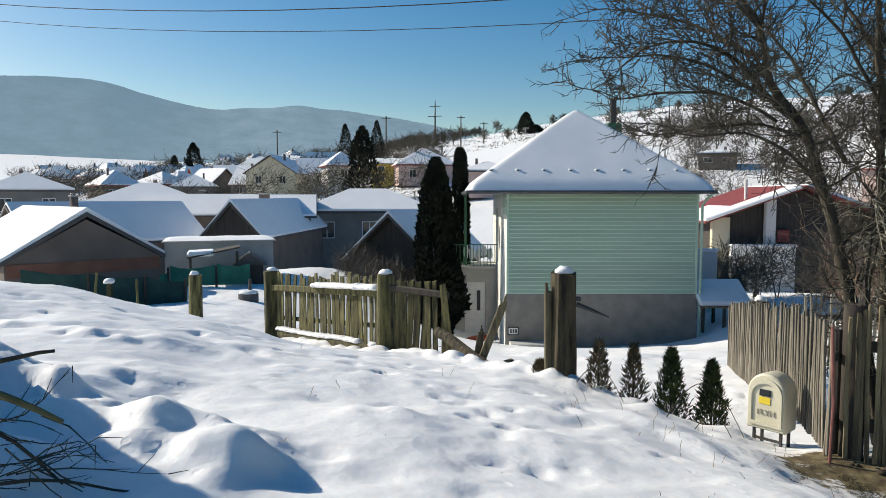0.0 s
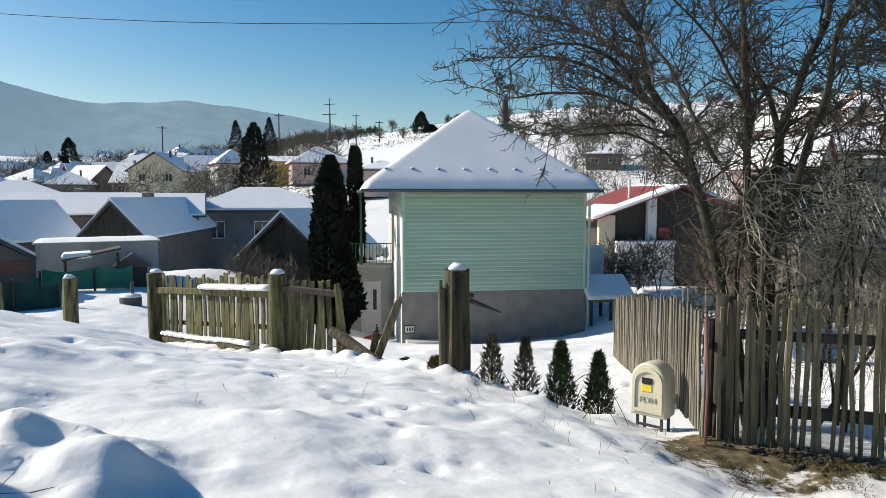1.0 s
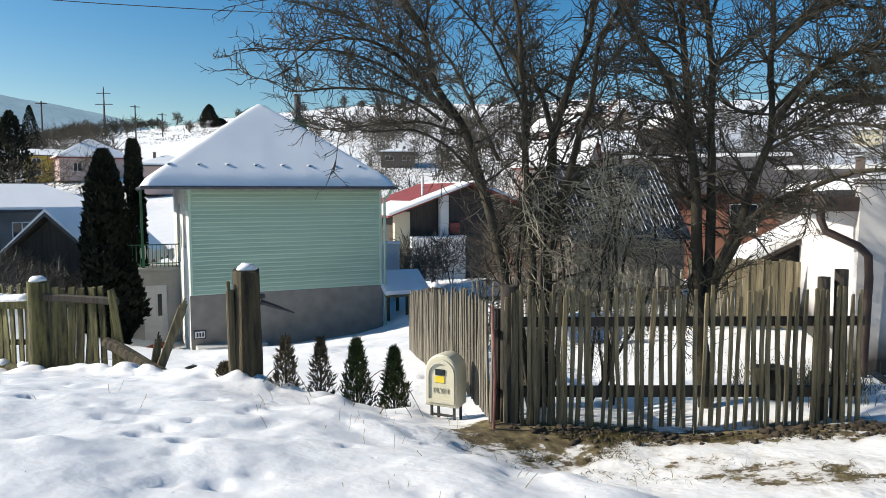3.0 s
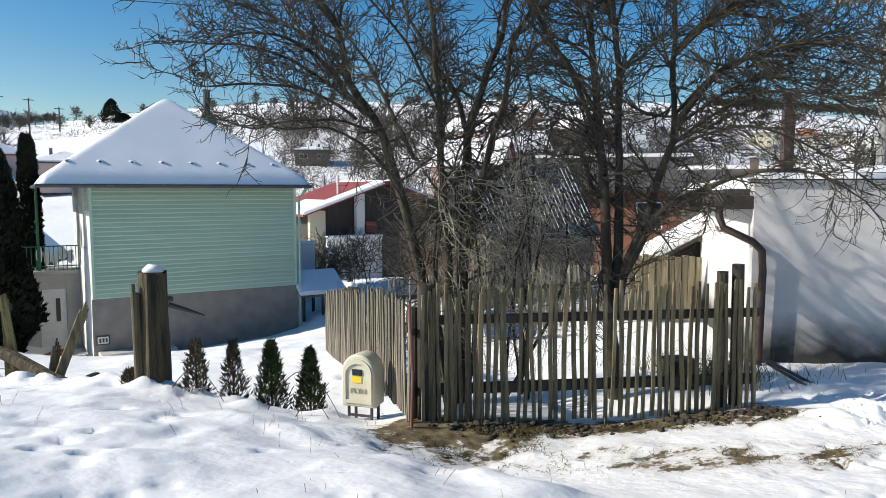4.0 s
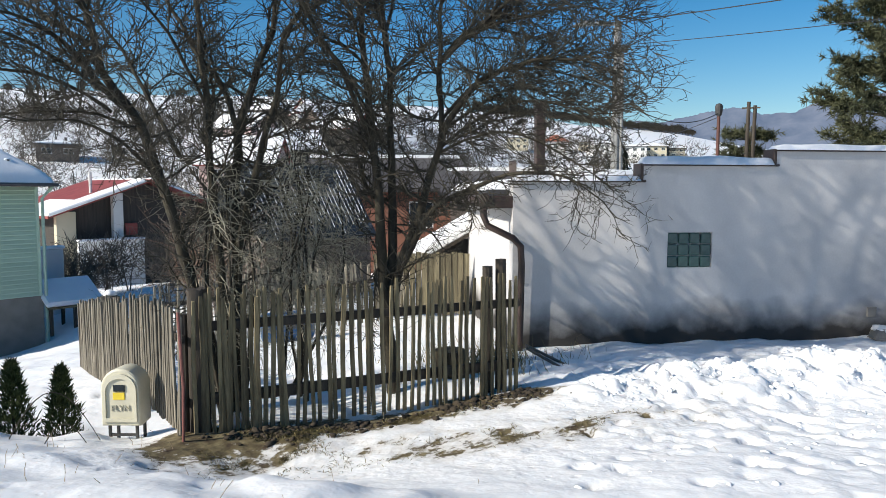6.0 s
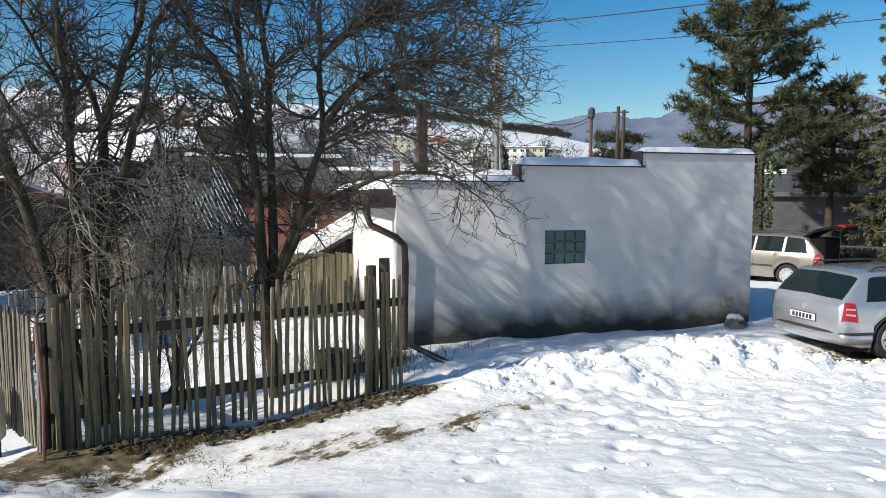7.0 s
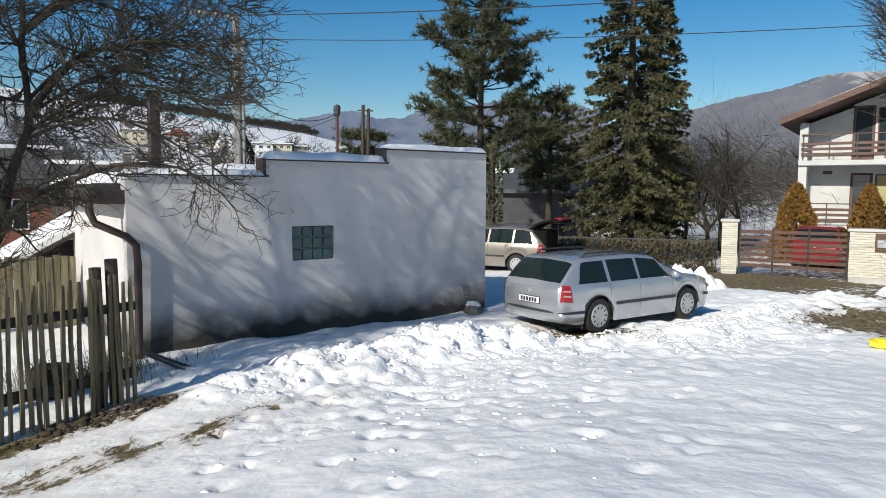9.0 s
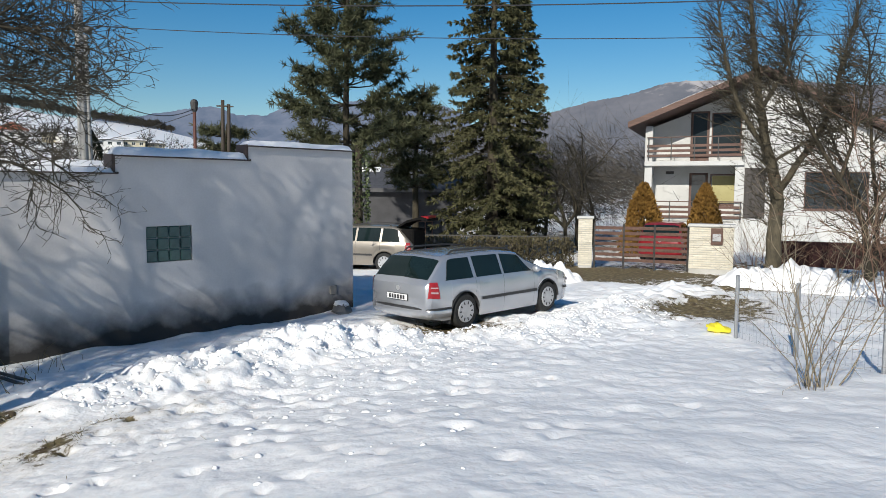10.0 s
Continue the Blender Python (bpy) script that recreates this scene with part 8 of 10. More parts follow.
thicket("shrub", "bare reddish-brown shrub before the white house", 20.6, -9.3, 2.0, 1.3, 30, 33, TWIG_RED, 0.2)
thicket("shrub", "bare reddish-brown shrub before the white house", 20.5, -11.4, 1.7, 1.3, 26, 34, TWIG_RED, 0.2)
thicket("shrub", "tall bare reddish shrub before the white house", 14.4, -9.1, 4.2, 0.6, 16, 35, TWIG_RED, -0.15)
# orchard of bare trees between spruce and white house
for i, (x, y, h) in enumerate(((31.0, -5.2, 4.6), (33.5, -6.2, 5.0), (36.0, -5.0, 5.4), (30.0, -3.4, 4.4), (38.5, -8.0, 5.8), (40.0, -4.5, 6.0), (34.5, -3.4, 5.0))):
    z = ground(x, y)
    rg = random.Random(60 + i)
    w = lambda s: rg.uniform(-s, s)
    bare_tree("orchard_tree", "bare dark orchard tree with snow-dusted ground", [
        ([(x, y, z - 0.2), (x + w(0.2), y + w(0.2), z + h * 0.3), (x + w(0.7), y + w(0.7), z + h * 0.62), (x + w(0.9), y + w(0.9), z + h * 0.9)], 0.14, 0.03, 5.0, 1.2),
        ([(x, y, z + h * 0.25), (x + 0.7 + w(0.3), y + w(1.2), z + h * 0.5), (x + 1.0 + w(0.4), y + w(1.5), z + h * 0.85)], 0.09, 0.03, 5.0, 1.1),
        ([(x, y, z + h * 0.25), (x - 0.5 + w(0.3), y + w(1.4), z + h * 0.5), (x - 0.8 + w(0.4), y + w(1.6), z + h * 0.8)], 0.09, 0.03, 5.0, 1.1),
    ], 70 + i, 1.0, 0.8, group="orchard trees", sides=7, flat=True, fine=0.008)
thicket("shrub", "pale upright bare shrub in the open snow", 7.25, -3.75, 1.9, 0.24, 20, 31, TWIG_PALE, -0.12, -0.62, 0.8, 0.5)


def mesh_fence():
    F = thing("wire_fence", "wire mesh fence on grey metal posts", "fence")
    zinc = mat("zinc", (0.26, 0.27, 0.28), (0.36, 0.37, 0.38), 12, 0.5, 0.2, metal=0.5)
    pts = [(10.9, -4.42), (9.45, -4.62), (8.1, -4.95), (6.6, -5.4), (5.0, -5.9)]
    for x, y in pts:
        z = ground(x, y)
        Geo().tube([(x, y, z - 0.2), (x + 0.01, y, z + 0.98)], 0.03, 8).part("post", zinc, F, "", True)
    v, f = [], []
    for (ax, ay), (bx, by) in zip(pts, pts[1:]):
        a, b = Vector((ax, ay, ground(ax, ay))), Vector((bx, by, ground(bx, by)))
        n = int((b - a).length / 0.09)
        for i in range(n + 1):
            p = a.lerp(b, i / n)
            thin(v, f, p + Vector((0, 0, 0.02)), p + Vector((0, 0, 0.92)), 0.0016, 0.0016)
        for j in range(11):
            thin(v, f, a + Vector((0, 0, 0.03 + j * 0.088)), b + Vector((0, 0, 0.03 + j * 0.088)), 0.0016, 0.0016)
    g = Geo()
    g.v, g.f = v, f
    g.part("wire_mesh", zinc, F)["kind"] = "stuff"
    Y = thing("yellow_bag", "bright yellow plastic bag lying in the snow", "bag", (11.35, -4.3, ground(11.35, -4.3) + 0.02), 30)
    Geo().blob((0, 0, 0.07), (0.18, 0.10, 0.08), 7, 0.9, 9, 14, 0.3).part("bag_film", mat("yellow_plastic", (0.75, 0.62, 0.02), (0.85, 0.74, 0.06), 9, 0.4, 0.3), Y, "", True)


mesh_fence()


# ---- poles and wires ----
def poles():
    conc = mat("pole_concrete", (0.24, 0.235, 0.22), (0.34, 0.33, 0.31), 4.0, 0.9, 0.4, 30)
    z = ground(17.1, 8.7)
    U = thing("utility_pole", "double concrete utility pole with street lamp", "pole", (17.1, 8.65, z), 0)
    top = 5.95 - z
    Geo().tube([(0.20, 0.13, -0.3), (0.14, 0.09, top)], [0.135, 0.09], 12).part("shaft", conc, U, "", True)
    Geo().tube([(0.26, -0.01, -0.3), (0.20, -0.02, top - 0.82)], [0.075, 0.045], 10).part("brace", conc, U, "", True)
    g = Geo().box(0.14, -0.17, top - 0.80, 0.28, 0.0, top - 0.62, 0.03)
    g.tube([(0.21, -0.08, top - 0.68), (0.22, -0.2, top - 0.66), (0.24, -0.28, top - 0.78)], 0.02, 6)
    g.part("junction_box", DARK_METAL, U)
    Geo().tube([(0.14, 0.09, top - 0.06), (-0.05, 0.42, top - 0.05), (-0.2, 0.70, top - 0.04)], 0.05, 8).part("lamp_arm", conc, U, "", True)
    Geo().blob((-0.27, 0.86, top - 0.03), (0.13, 0.27, 0.07), 3, 0.1, 8, 12).part("lamp_head", conc, U, "grey street lamp head", True)
    for k in (0.45, 0.62, 0.8):
        Geo().lathe([(0.16 - 0.06 * k, 0), (0.16 - 0.06 * k, 0.05)], 12, pose(0.2 - 0.06 * k, 0.13 - 0.04 * k, top * k, 0, 0, 0)).part("band", DARK_METAL, U)
    R_ = thing("red_mast", "thin red-brown metal mast with a dark fitting", "pole", (26.57, 9.35, ground(26.57, 9.35)))
    h = 4.72 - ground(26.57, 9.35)
    Geo().tube([(0, 0, -0.2), (0, 0, h - 0.3)], 0.06, 8).part("shaft", mat("rusty_red", (0.075, 0.03, 0.023), (0.13, 0.052, 0.038), 6, 0.7, 0.3), R_, "", True)
    Geo().lathe([(0.05, h - 0.42), (0.12, h - 0.32), (0.14, h - 0.05), (0.10, h + 0.04), (0.03, h + 0.07)], 10).part("fitting", DARK_METAL, R_)
    for i, (px, py) in enumerate(((29.25, 9.22), (29.32, 9.0))):
        W = thing("wooden_pole", "old brown wooden power pole", "pole", (px, py, ground(px, py)), 0, "wooden poles")
        Geo().tube([(0, 0, -0.2), (0.12, -0.05, 5.1 - ground(px, py) - 0.15 * i)], [0.085, 0.07], 9).part("shaft", WOOD_DARK, W, "", True)
        Geo().beam((0.1, -0.25, 4.85 - ground(px, py)), (0.1, 0.2, 4.87 - ground(px, py)), 0.05, 0.06, 0.01).part("crossarm", WOOD_DARK, W)

    def wire(name, label, spans, r):
        Wt = thing(name, label, "cable")
        for a, b, sag in spans:
            a, b = Vector(a), Vector(b)
            pts = []
            for i in range(25):
                k = i / 24
                p = a.lerp(b, k)
                p.z -= sag * 4 * k * (1 - k)
                pts.append(p)
            Geo().tube(pts, r, 5).part("cable_run", PLASTIC, Wt, "", True)

    wire("power_cable", "twisted black overhead power cable", [((-34, 32.5, 12.6), (17.05, 8.73, 5.88), 2.35), ((17.05, 8.73, 5.88), (12.8, -21.6, 6.0), 0.55)], 0.013)
    wire("power_cable", "thin black overhead power cable", [((-34, 32.5, 12.1), (17.05, 8.73, 5.30), 2.35), ((17.05, 8.73, 5.30), (12.8, -21.6, 5.2), 0.6)], 0.009)
    wire("service_cable", "black cable sagging to the mast", [((17.2, 8.55, 3.9), (26.57, 9.35, 4.45), 0.45)], 0.014)
    wire("service_cable", "black cable running from the mast", [((26.57, 9.35, 4.3), (46, 26, 4.0), 0.3)], 0.014)


poles()


# ---- the village in the valley ----
WALLS = {
    "white": mat("village_white", (0.62, 0.61, 0.58), (0.74, 0.73, 0.70), 0.8, 0.9, 0.2),
    "grey": mat("village_grey", (0.13, 0.13, 0.127), (0.20, 0.20, 0.195), 0.8, 0.9, 0.3),
    "yellow": mat("village_yellow", (0.52, 0.38, 0.06), (0.62, 0.47, 0.10), 0.8, 0.9, 0.2),
    "cream": mat("village_cream", (0.52, 0.46, 0.32), (0.64, 0.57, 0.42), 0.8, 0.9, 0.2),
    "brown": mat("village_brown", (0.11, 0.088, 0.074), (0.19, 0.152, 0.125), 0.8, 0.9, 0.4),
    "brick": mat("village_brick", (0.17, 0.07, 0.045), (0.25, 0.115, 0.075), 2.0, 0.9, 0.4),
    "dark": mat("village_dark_boards", (0.028, 0.025, 0.022), (0.065, 0.055, 0.045), 1.5, 0.85, 0.4, stretch=(6, 6, 0.5)),
    "pink": mat("village_pink", (0.50, 0.36, 0.32), (0.60, 0.45, 0.40), 0.8, 0.9, 0.2),
}
ROOF_RED = mat("red_roof", (0.20, 0.035, 0.03), (0.30, 0.065, 0.05), 2.0, 0.6, 0.3)
CHIMNEY = mat("chimney_render", (0.10, 0.075, 0.065), (0.20, 0.16, 0.14), 2.0, 0.9, 0.4)
ROOF_DARK = mat("dark_roof", (0.05, 0.045, 0.045), (0.10, 0.09, 0.085), 2.0, 0.7, 0.3)


def village_house(label, x, y, rz, w, d, eave, ridge, roof="gable", wall="white", roof_mat=None, windows=2, floors=1, chimneys=1, snow=True, over=0.45, name="village_house", along_x=True, base=None, bare=()):
    """A plain village house. along_x: the ridge runs along the front; otherwise the gable faces front."""
    zb = (ground(x, y) if base is None else base) - 0.4
    H = thing(name, label, "house", (x, y, 0), rz, "village houses")
    hw, hd = w / 2, d / 2
    wm, rm = WALLS[wall], roof_mat or ROOF_DARK
    g = Geo()
    fl_h = (eave - max(zb + 0.4, eave - 2.7 * floors)) / floors
    holes = []
    for f in range(floors):
        for i in range(windows):
            cx = -hw + w * (i + 0.5) / windows
            ww = min(1.1, w / windows * 0.5)
            z0 = eave - fl_h * (floors - f) + fl_h * 0.33
            holes.append((cx - ww / 2, z0, cx + ww / 2, z0 + fl_h * 0.45))
    wall_with_holes(g, -hw, hw, zb, eave, -hd, -hd + 0.25, holes)
    g.box(-hw, hd - 0.25, zb, hw, hd, eave)
    g.box(-hw, -hd + 0.25, zb, -hw + 0.25, hd - 0.25, eave)
    g.box(hw - 0.25, -hd + 0.25, zb, hw, hd - 0.25, eave)
    if roof == "gable":
        if along_x:
            for xx in (-hw, hw - 0.25):
                g.prism([(-hd, eave), (hd, eave), (0, ridge - 0.1)], xx, xx + 0.25, "x")
        else:
            for yy in (-hd, hd - 0.25):
                g.prism([(-hw, eave), (hw, eave), (0, ridge - 0.1)], yy, yy + 0.25, "y")
    g.part("wall", wm, H)
    for h in holes:
        window(H, (h[0] + h[2]) / 2, h[1], h[2] - h[0], h[3] - h[1], -hd + 0.06, 2, None, 0.1, None, False)
    hw2, hd2 = hw + over, hd + over
    if roof == "gable":
        sl = (ridge - eave) / (hd if along_x else hw)
        lo = eave - over * sl
        for s in (-1, 1):
            if along_x:
                prof, a, b, ax = [(0, ridge), (s * hd2, lo), (s * hd2, lo + 0.13), (0, ridge + 0.15)], -hw2, hw2, "x"
                sn = [(0, ridge + 0.155), (s * hd2, lo + 0.135), (s * hd2, lo + 0.24), (s * hd2 * 0.97, lo + 0.29), (0, ridge + 0.31)]
            else:
                prof, a, b, ax = [(0, ridge), (s * hw2, lo), (s * hw2, lo + 0.13), (0, ridge + 0.15)], -hd2, hd2, "y"
                sn = [(0, ridge + 0.155), (s * hw2, lo + 0.135), (s * hw2, lo + 0.24), (s * hw2 * 0.97, lo + 0.29), (0, ridge + 0.31)]
            Geo().prism(prof, a, b, ax).part("roof", rm, H)
            if snow and s not in bare:
                Geo().prism(sn, a + 0.06, b - 0.06, ax).part("roof_snow", ROOF_SNOW, H, "snow-covered roof slope")
    else:
        rl = max(0.0, (hw2 - hd2)) if along_x else 0.0
        ry_ = max(0.0, (hd2 - hw2))
        for t, m, nm, sh in ((0.0, rm, "roof", 0.0), (0.17, ROOF_SNOW, "roof_snow", 0.05)):
            if nm == "roof_snow" and not snow:
                continue
            b0 = [(-hw2 + sh, -hd2 + sh, eave + t), (hw2 - sh, -hd2 + sh, eave + t), (hw2 - sh, hd2 - sh, eave + t), (-hw2 + sh, hd2 - sh, eave + t)]
            b1 = [(p[0], p[1], p[2] + 0.16) for p in b0]
            tp = [(-rl, -ry_, ridge + t + 0.16), (rl, ry_, ridge + t + 0.16)]
            f = [(3, 2, 1, 0), (0, 1, 5, 4), (1, 2, 6, 5), (2, 3, 7, 6), (3, 0, 4, 7)]
            if rl >= ry_:
                f += [(4, 5, 9, 8), (5, 6, 9), (6, 7, 8, 9), (7, 4, 8)]
            else:
                f += [(4, 5, 8), (5, 6, 9, 8), (6, 7, 9), (7, 4, 8, 9)]
            Geo().add(b0 + b1 + tp, f).part(nm, m, H)
    rg = random.Random(int(abs(x * 7 + y * 3)))
    for i in range(chimneys):
        cx, cy = (rg.uniform(-0.5, 0.5) * hw, 0.25 * hd * rg.choice((-1, 1))) if along_x else (0.3 * hw * rg.choice((-1, 1)), rg.uniform(-0.3, 0.6) * hd)
        c = Geo().box(cx - 0.16, cy - 0.16, eave, cx + 0.16, cy + 0.16, ridge + 0.55, 0.02).part("chimney", CHIMNEY, H)
        Geo().box(cx - 0.20, cy - 0.20, ridge + 0.55, cx + 0.20, cy + 0.20, ridge + 0.62, 0.02).part("chimney_cap", CONCRETE, c)
    return H


vh = village_house
# sheds near the gate
vh("brown brick shed with a long snowy roof", -14.45, 26.05, 45, 4.9, 7.2, -0.52, 0.92, "gable", "brown", windows=0, chimneys=0, along_x=False, name="shed", over=0.14)
_b = bpy.data.objects["shed"]
Geo().box(-2.4, -3.64, -0.98, 2.4, -3.602, -0.56).part("brick_band", WALLS["brick"], _b, "band of bare red bricks")
vh("long low building with bluish snowy roof", -17.96, 37.1, 46, 8.0, 5.6, -0.55, 1.02, "gable", "brown", windows=3, name="barn")
vh("white barn with open dark gable and snowy roof", -10.55, 43.7, -3.6, 2.9, 14.0, -0.42, 1.15, "gable", "brown", windows=0, chimneys=2, along_x=False, name="barn", over=0.3)
_b = bpy.data.objects["barn.001"]
# dark sheet on the gable wall, standing in for the shaded open interior
Geo().prism([(-1.38, -0.42), (1.38, -0.42), (0, 0.98)], -7.03, -7.005, "y").part("gable_shade", WALLS["dark"], _b, "dark sheet for the shaded open gable")
vh("dark boarded shed with steep snowy roof", -1.2, 36.4, -24, 4.2, 6.0, -1.25, 0.62, "gable", "dark", windows=0, chimneys=0, along_x=False, name="shed", over=0.5)
vh("grey two-storey house with white hipped roof", -5.8, 54.5, 8, 9.2, 6.4, 0.35, 1.85, "hip", "grey", windows=3, floors=1, chimneys=1)


def front_annex():
    A = thing("white_annex", "white flat-roofed annex with snow on top", "shed", (-9.4, 29.6, 0), 18)
    zb = ground(-9.4, 29.6) - 0.4
    w = Geo()
    wall_with_holes(w, -2.1, 2.1, zb, -0.25, -1.2, -0.95, [])
    # shade on the annex is put into this greyer white
    shaded_render = mat("shaded_white_render", (0.36, 0.345, 0.32), (0.50, 0.48, 0.45), 1.6, 0.9, 0.4, 25.0)
    w.part("front_wall", shaded_render, A)
    for a in (-2.1, 1.85):
        Geo().box(a, -0.95, zb, a + 0.25, 1.4, -0.25).part("side_wall", shaded_render, A)
    Geo().box(-2.2, -1.3, -0.25, 2.2, 1.5, -0.19, 0.01).part("roof", CONCRETE, A)
    g = Geo()
    snow_slab(g, -2.2, 2.2, -1.3, 1.5, -0.19, 0.08, 4)
    g.part("roof_snow", ROOF_SNOW, A, "", "all")
    C = thing("lean_to", "small lean-to roof heavy with snow", "shed", (-8.9, 27.1, 0), 18)
    Geo().beam((-0.9, 0, -0.72), (1.0, 0, -0.35), 1.3, 0.06).part("roof", WOOD_DARK, C)
    Geo().beam((-0.92, 0, -0.60), (0.1, 0, -0.56), 1.3, 0.2, 0.08).part("roof_snow", ROOF_SNOW, C)
    for xx in (-0.8, 0.9):
        Geo().tube([(xx, -0.5, ground(-8.9, 27.1) - 0.2), (xx, -0.5, -0.5)], 0.05, 6).part("post", WOOD_DARK, C)
    D = thing("wooden_hut", "small dark wooden hut with pitched roof", "hut", (-7.6, 27.6, 0), 16)
    zb = ground(-7.6, 27.6) - 0.2
    Geo().box(-0.5, -0.5, zb, 0.5, 0.6, -1.0, 0.02).part("wall", WALLS["dark"], D)
    Geo().prism([(-0.65, -1.05), (0.65, -1.05), (0.0, -0.6)], -0.65, 0.75, "y").part("roof", ROOF_DARK, D)
    tarp = mat("green_netting", (0.012, 0.11, 0.075), (0.03, 0.19, 0.13), 3.0, 0.8, 0.5, 20)
    pts = [(-13.2, 24.2), (-11.5, 24.6), (-9.9, 25.3), (-8.4, 26.0), (-7.3, 26.6)]
    N = thing("netting_fence", "dark green netting fence round the plot", "fence")
    for i, ((ax, ay), (bx, by)) in enumerate(zip(pts, pts[1:])):
        za, zb2 = ground(ax, ay), ground(bx, by)
        g = Geo()
        n = 10
        for k in range(n + 1):
            u = k / n
            ox = 0.06 * math.sin(u * 9 + i)
            for j in range(4):
                h = 0.05 + j / 3 * ((0.45, 0.5, 0.75, 0.8)[i] - 0.12 * math.sin(math.pi * u))
                px, py, pz = ax + (bx - ax) * u + ox * 0.5, ay + (by - ay) * u + ox, za + (zb2 - za) * u + h
                g.v += [(px, py, pz), (px, py + 0.02, pz)]
        st = 8
        for k in range(n):
            for j in range(3):
                o = k * st + j * 2
                g.f += [(o, o + st, o + st + 2, o + 2), (o + 1, o + 3, o + st + 3, o + st + 1)]
        g.part("net_panel", tarp, N, "", "all")
        Geo().tube([(ax, ay - 0.05, za - 0.2), (ax, ay - 0.05, za + 0.75)], 0.045, 6).part("post", WOOD_DARK, N)
    # shade on this run of netting is put into its darker green
    shade = mat("netting_in_shade", (0.006, 0.03, 0.028), (0.014, 0.062, 0.055), 3.0, 0.85, 0.5, 20)
    M = thing("netting_fence", "green netting fence before the brick shed, darkened for its shade", "fence")
    run = [(-11.2, 18.6), (-9.6, 19.0), (-8.4, 19.8), (-7.45, 20.3)]
    for i, ((ax, ay), (bx, by)) in enumerate(zip(run, run[1:])):
        g = Geo()
        for k in range(13):
            u = k / 12
            px, py = ax + (bx - ax) * u, ay + (by - ay) * u
            zf, zt = ground(px, py) - 0.05, -0.34 - 0.17 * (i + u) - 0.07 * math.sin(math.pi * u)
            for j in range(4):
                w_ = 0.05 * math.sin(u * 11 + j * 1.7 + i)
                g.v += [(px, py + w_, zf + (zt - zf) * j / 3), (px, py + w_ + 0.015, zf + (zt - zf) * j / 3)]
        for k in range(12):
            for j in range(3):
                o = k * 8 + j * 2
                g.f += [(o, o + 8, o + 10, o + 2), (o + 1, o + 3, o + 11, o + 9)]
        g.part("net_panel", shade, M, "", "all")
        Geo().tube([(bx, by - 0.06, ground(bx, by) - 0.2), (bx, by - 0.06, -0.45 - 0.17 * i)], 0.04, 7).part("post", WOOD_DARK, M, "", True)
    for i, (x, y, zt, tip) in enumerate(((-5.37, 10.74, 0.42, 0.06), (-5.17, 10.84, 0.26, 0.0), (-4.8, 11.0, 0.30, -0.02))):
        K = thing("stake", "short weathered stake capped with snow" if i == 1 else "short weathered stake standing in the snow bank", "stake", (x, y, 0), 0, "stakes")
        r_ = 0.05 if i == 1 else 0.022
        Geo().tube([(0, 0, surface(x, y) - 0.2), (tip, 0, zt)], [r_, r_ * 0.85], 7).part("stake_wood", WOOD_MOSS, K, "", True)
        if i == 1:
            Geo().blob((0, 0, zt + 0.02), (0.085, 0.08, 0.05), 5, 0.3, 6, 10, 0.5).part("snow_cap", SNOW, K, "", "all")
    W = thing("well_cover", "dark round well cover capped with snow", "well", (-5.9, 21.2, ground(-5.9, 21.2)))
    Geo().lathe([(0.30, -0.2), (0.30, 0.2), (0.24, 0.23)], 16).part("ring", FASCIA, W)
    Geo().blob((0, 0, 0.24), (0.28, 0.28, 0.08), 3, 0.2, 7, 14, 0.7).part("snow_cap", SNOW, W, "", "all")
    Geo().tube([(0.05, 0, 0.2), (0.05, 0, 0.65)], 0.05, 8).part("vent_pipe", DARK_METAL, W)


front_annex()

# middle distance and beyond
vh("low house with white hipped roof", -40, 68, 30, 7.0, 7.0, 2.0, 3.6, "hip", "grey", windows=2)
vh("low house with white hipped roof", -25, 60, 20, 8.4, 7.0, 0.85, 2.4, "hip", "white", windows=2)
vh("long farm building under smooth snow", -18, 52, 12, 7.6, 6.0, 0.3, 1.45, "gable", "brown", windows=2)
vh("long farm building under smooth snow", -12.0, 50, 10, 5.2, 6.0, 0.3, 1.4, "gable", "brown", windows=2)
vh("yellowish house with steep bluish roof", -29, 125, -5, 8.5, 9.0, 5.6, 8.4, "gable", "cream", windows=2, along_x=False)
vh("small white house with red and white roof", -24.5, 133, 10, 5.0, 7.0, 6.0, 8.4, "gable", "white", ROOF_RED, 2, bare=(1,))
vh("small white house with snowy roof", -18.0, 124, 20, 5.5, 7.0, 6.6, 9.0, "hip", "white", ROOF_RED, 1)
vh("bright yellow house with flat snowy roof", -8.8, 120, 4, 6.4, 7.0, 6.9, 7.7, "gable", "yellow", windows=2, floors=2)
vh("pale house with red hipped roof half under snow", -3.2, 114, 10, 8.8, 8.0, 6.3, 8.9, "hip", "pink", ROOF_RED, 2)
vh("low pale house with flat snowy roof", 5.8, 92, -4, 6.0, 7.0, 4.6, 5.8, "hip", "pink", windows=1)
# its walls are coloured dark to stand in for shade inside the porch
vh("cream house with red roof half under snow", 20.2, 43.5, 0, 9.6, 7.0, 0.35, 2.05, "gable", "dark", ROOF_RED, 0, snow=False, chimneys=0, along_x=False, over=0.8, name="porch_house")
_b = bpy.data.objects["porch_house"]
for _x, _hw, _tint in ((-4.55, 0.5, "cream"), (-1.75, 0.28, "white")):
    Geo().box(_x - _hw, -3.9, -5.4, _x + _hw, -3.55, 0.32 + 1.7 * (1 - abs(_x) / 4.8), 0.02).part("column", WALLS[_tint], _b)
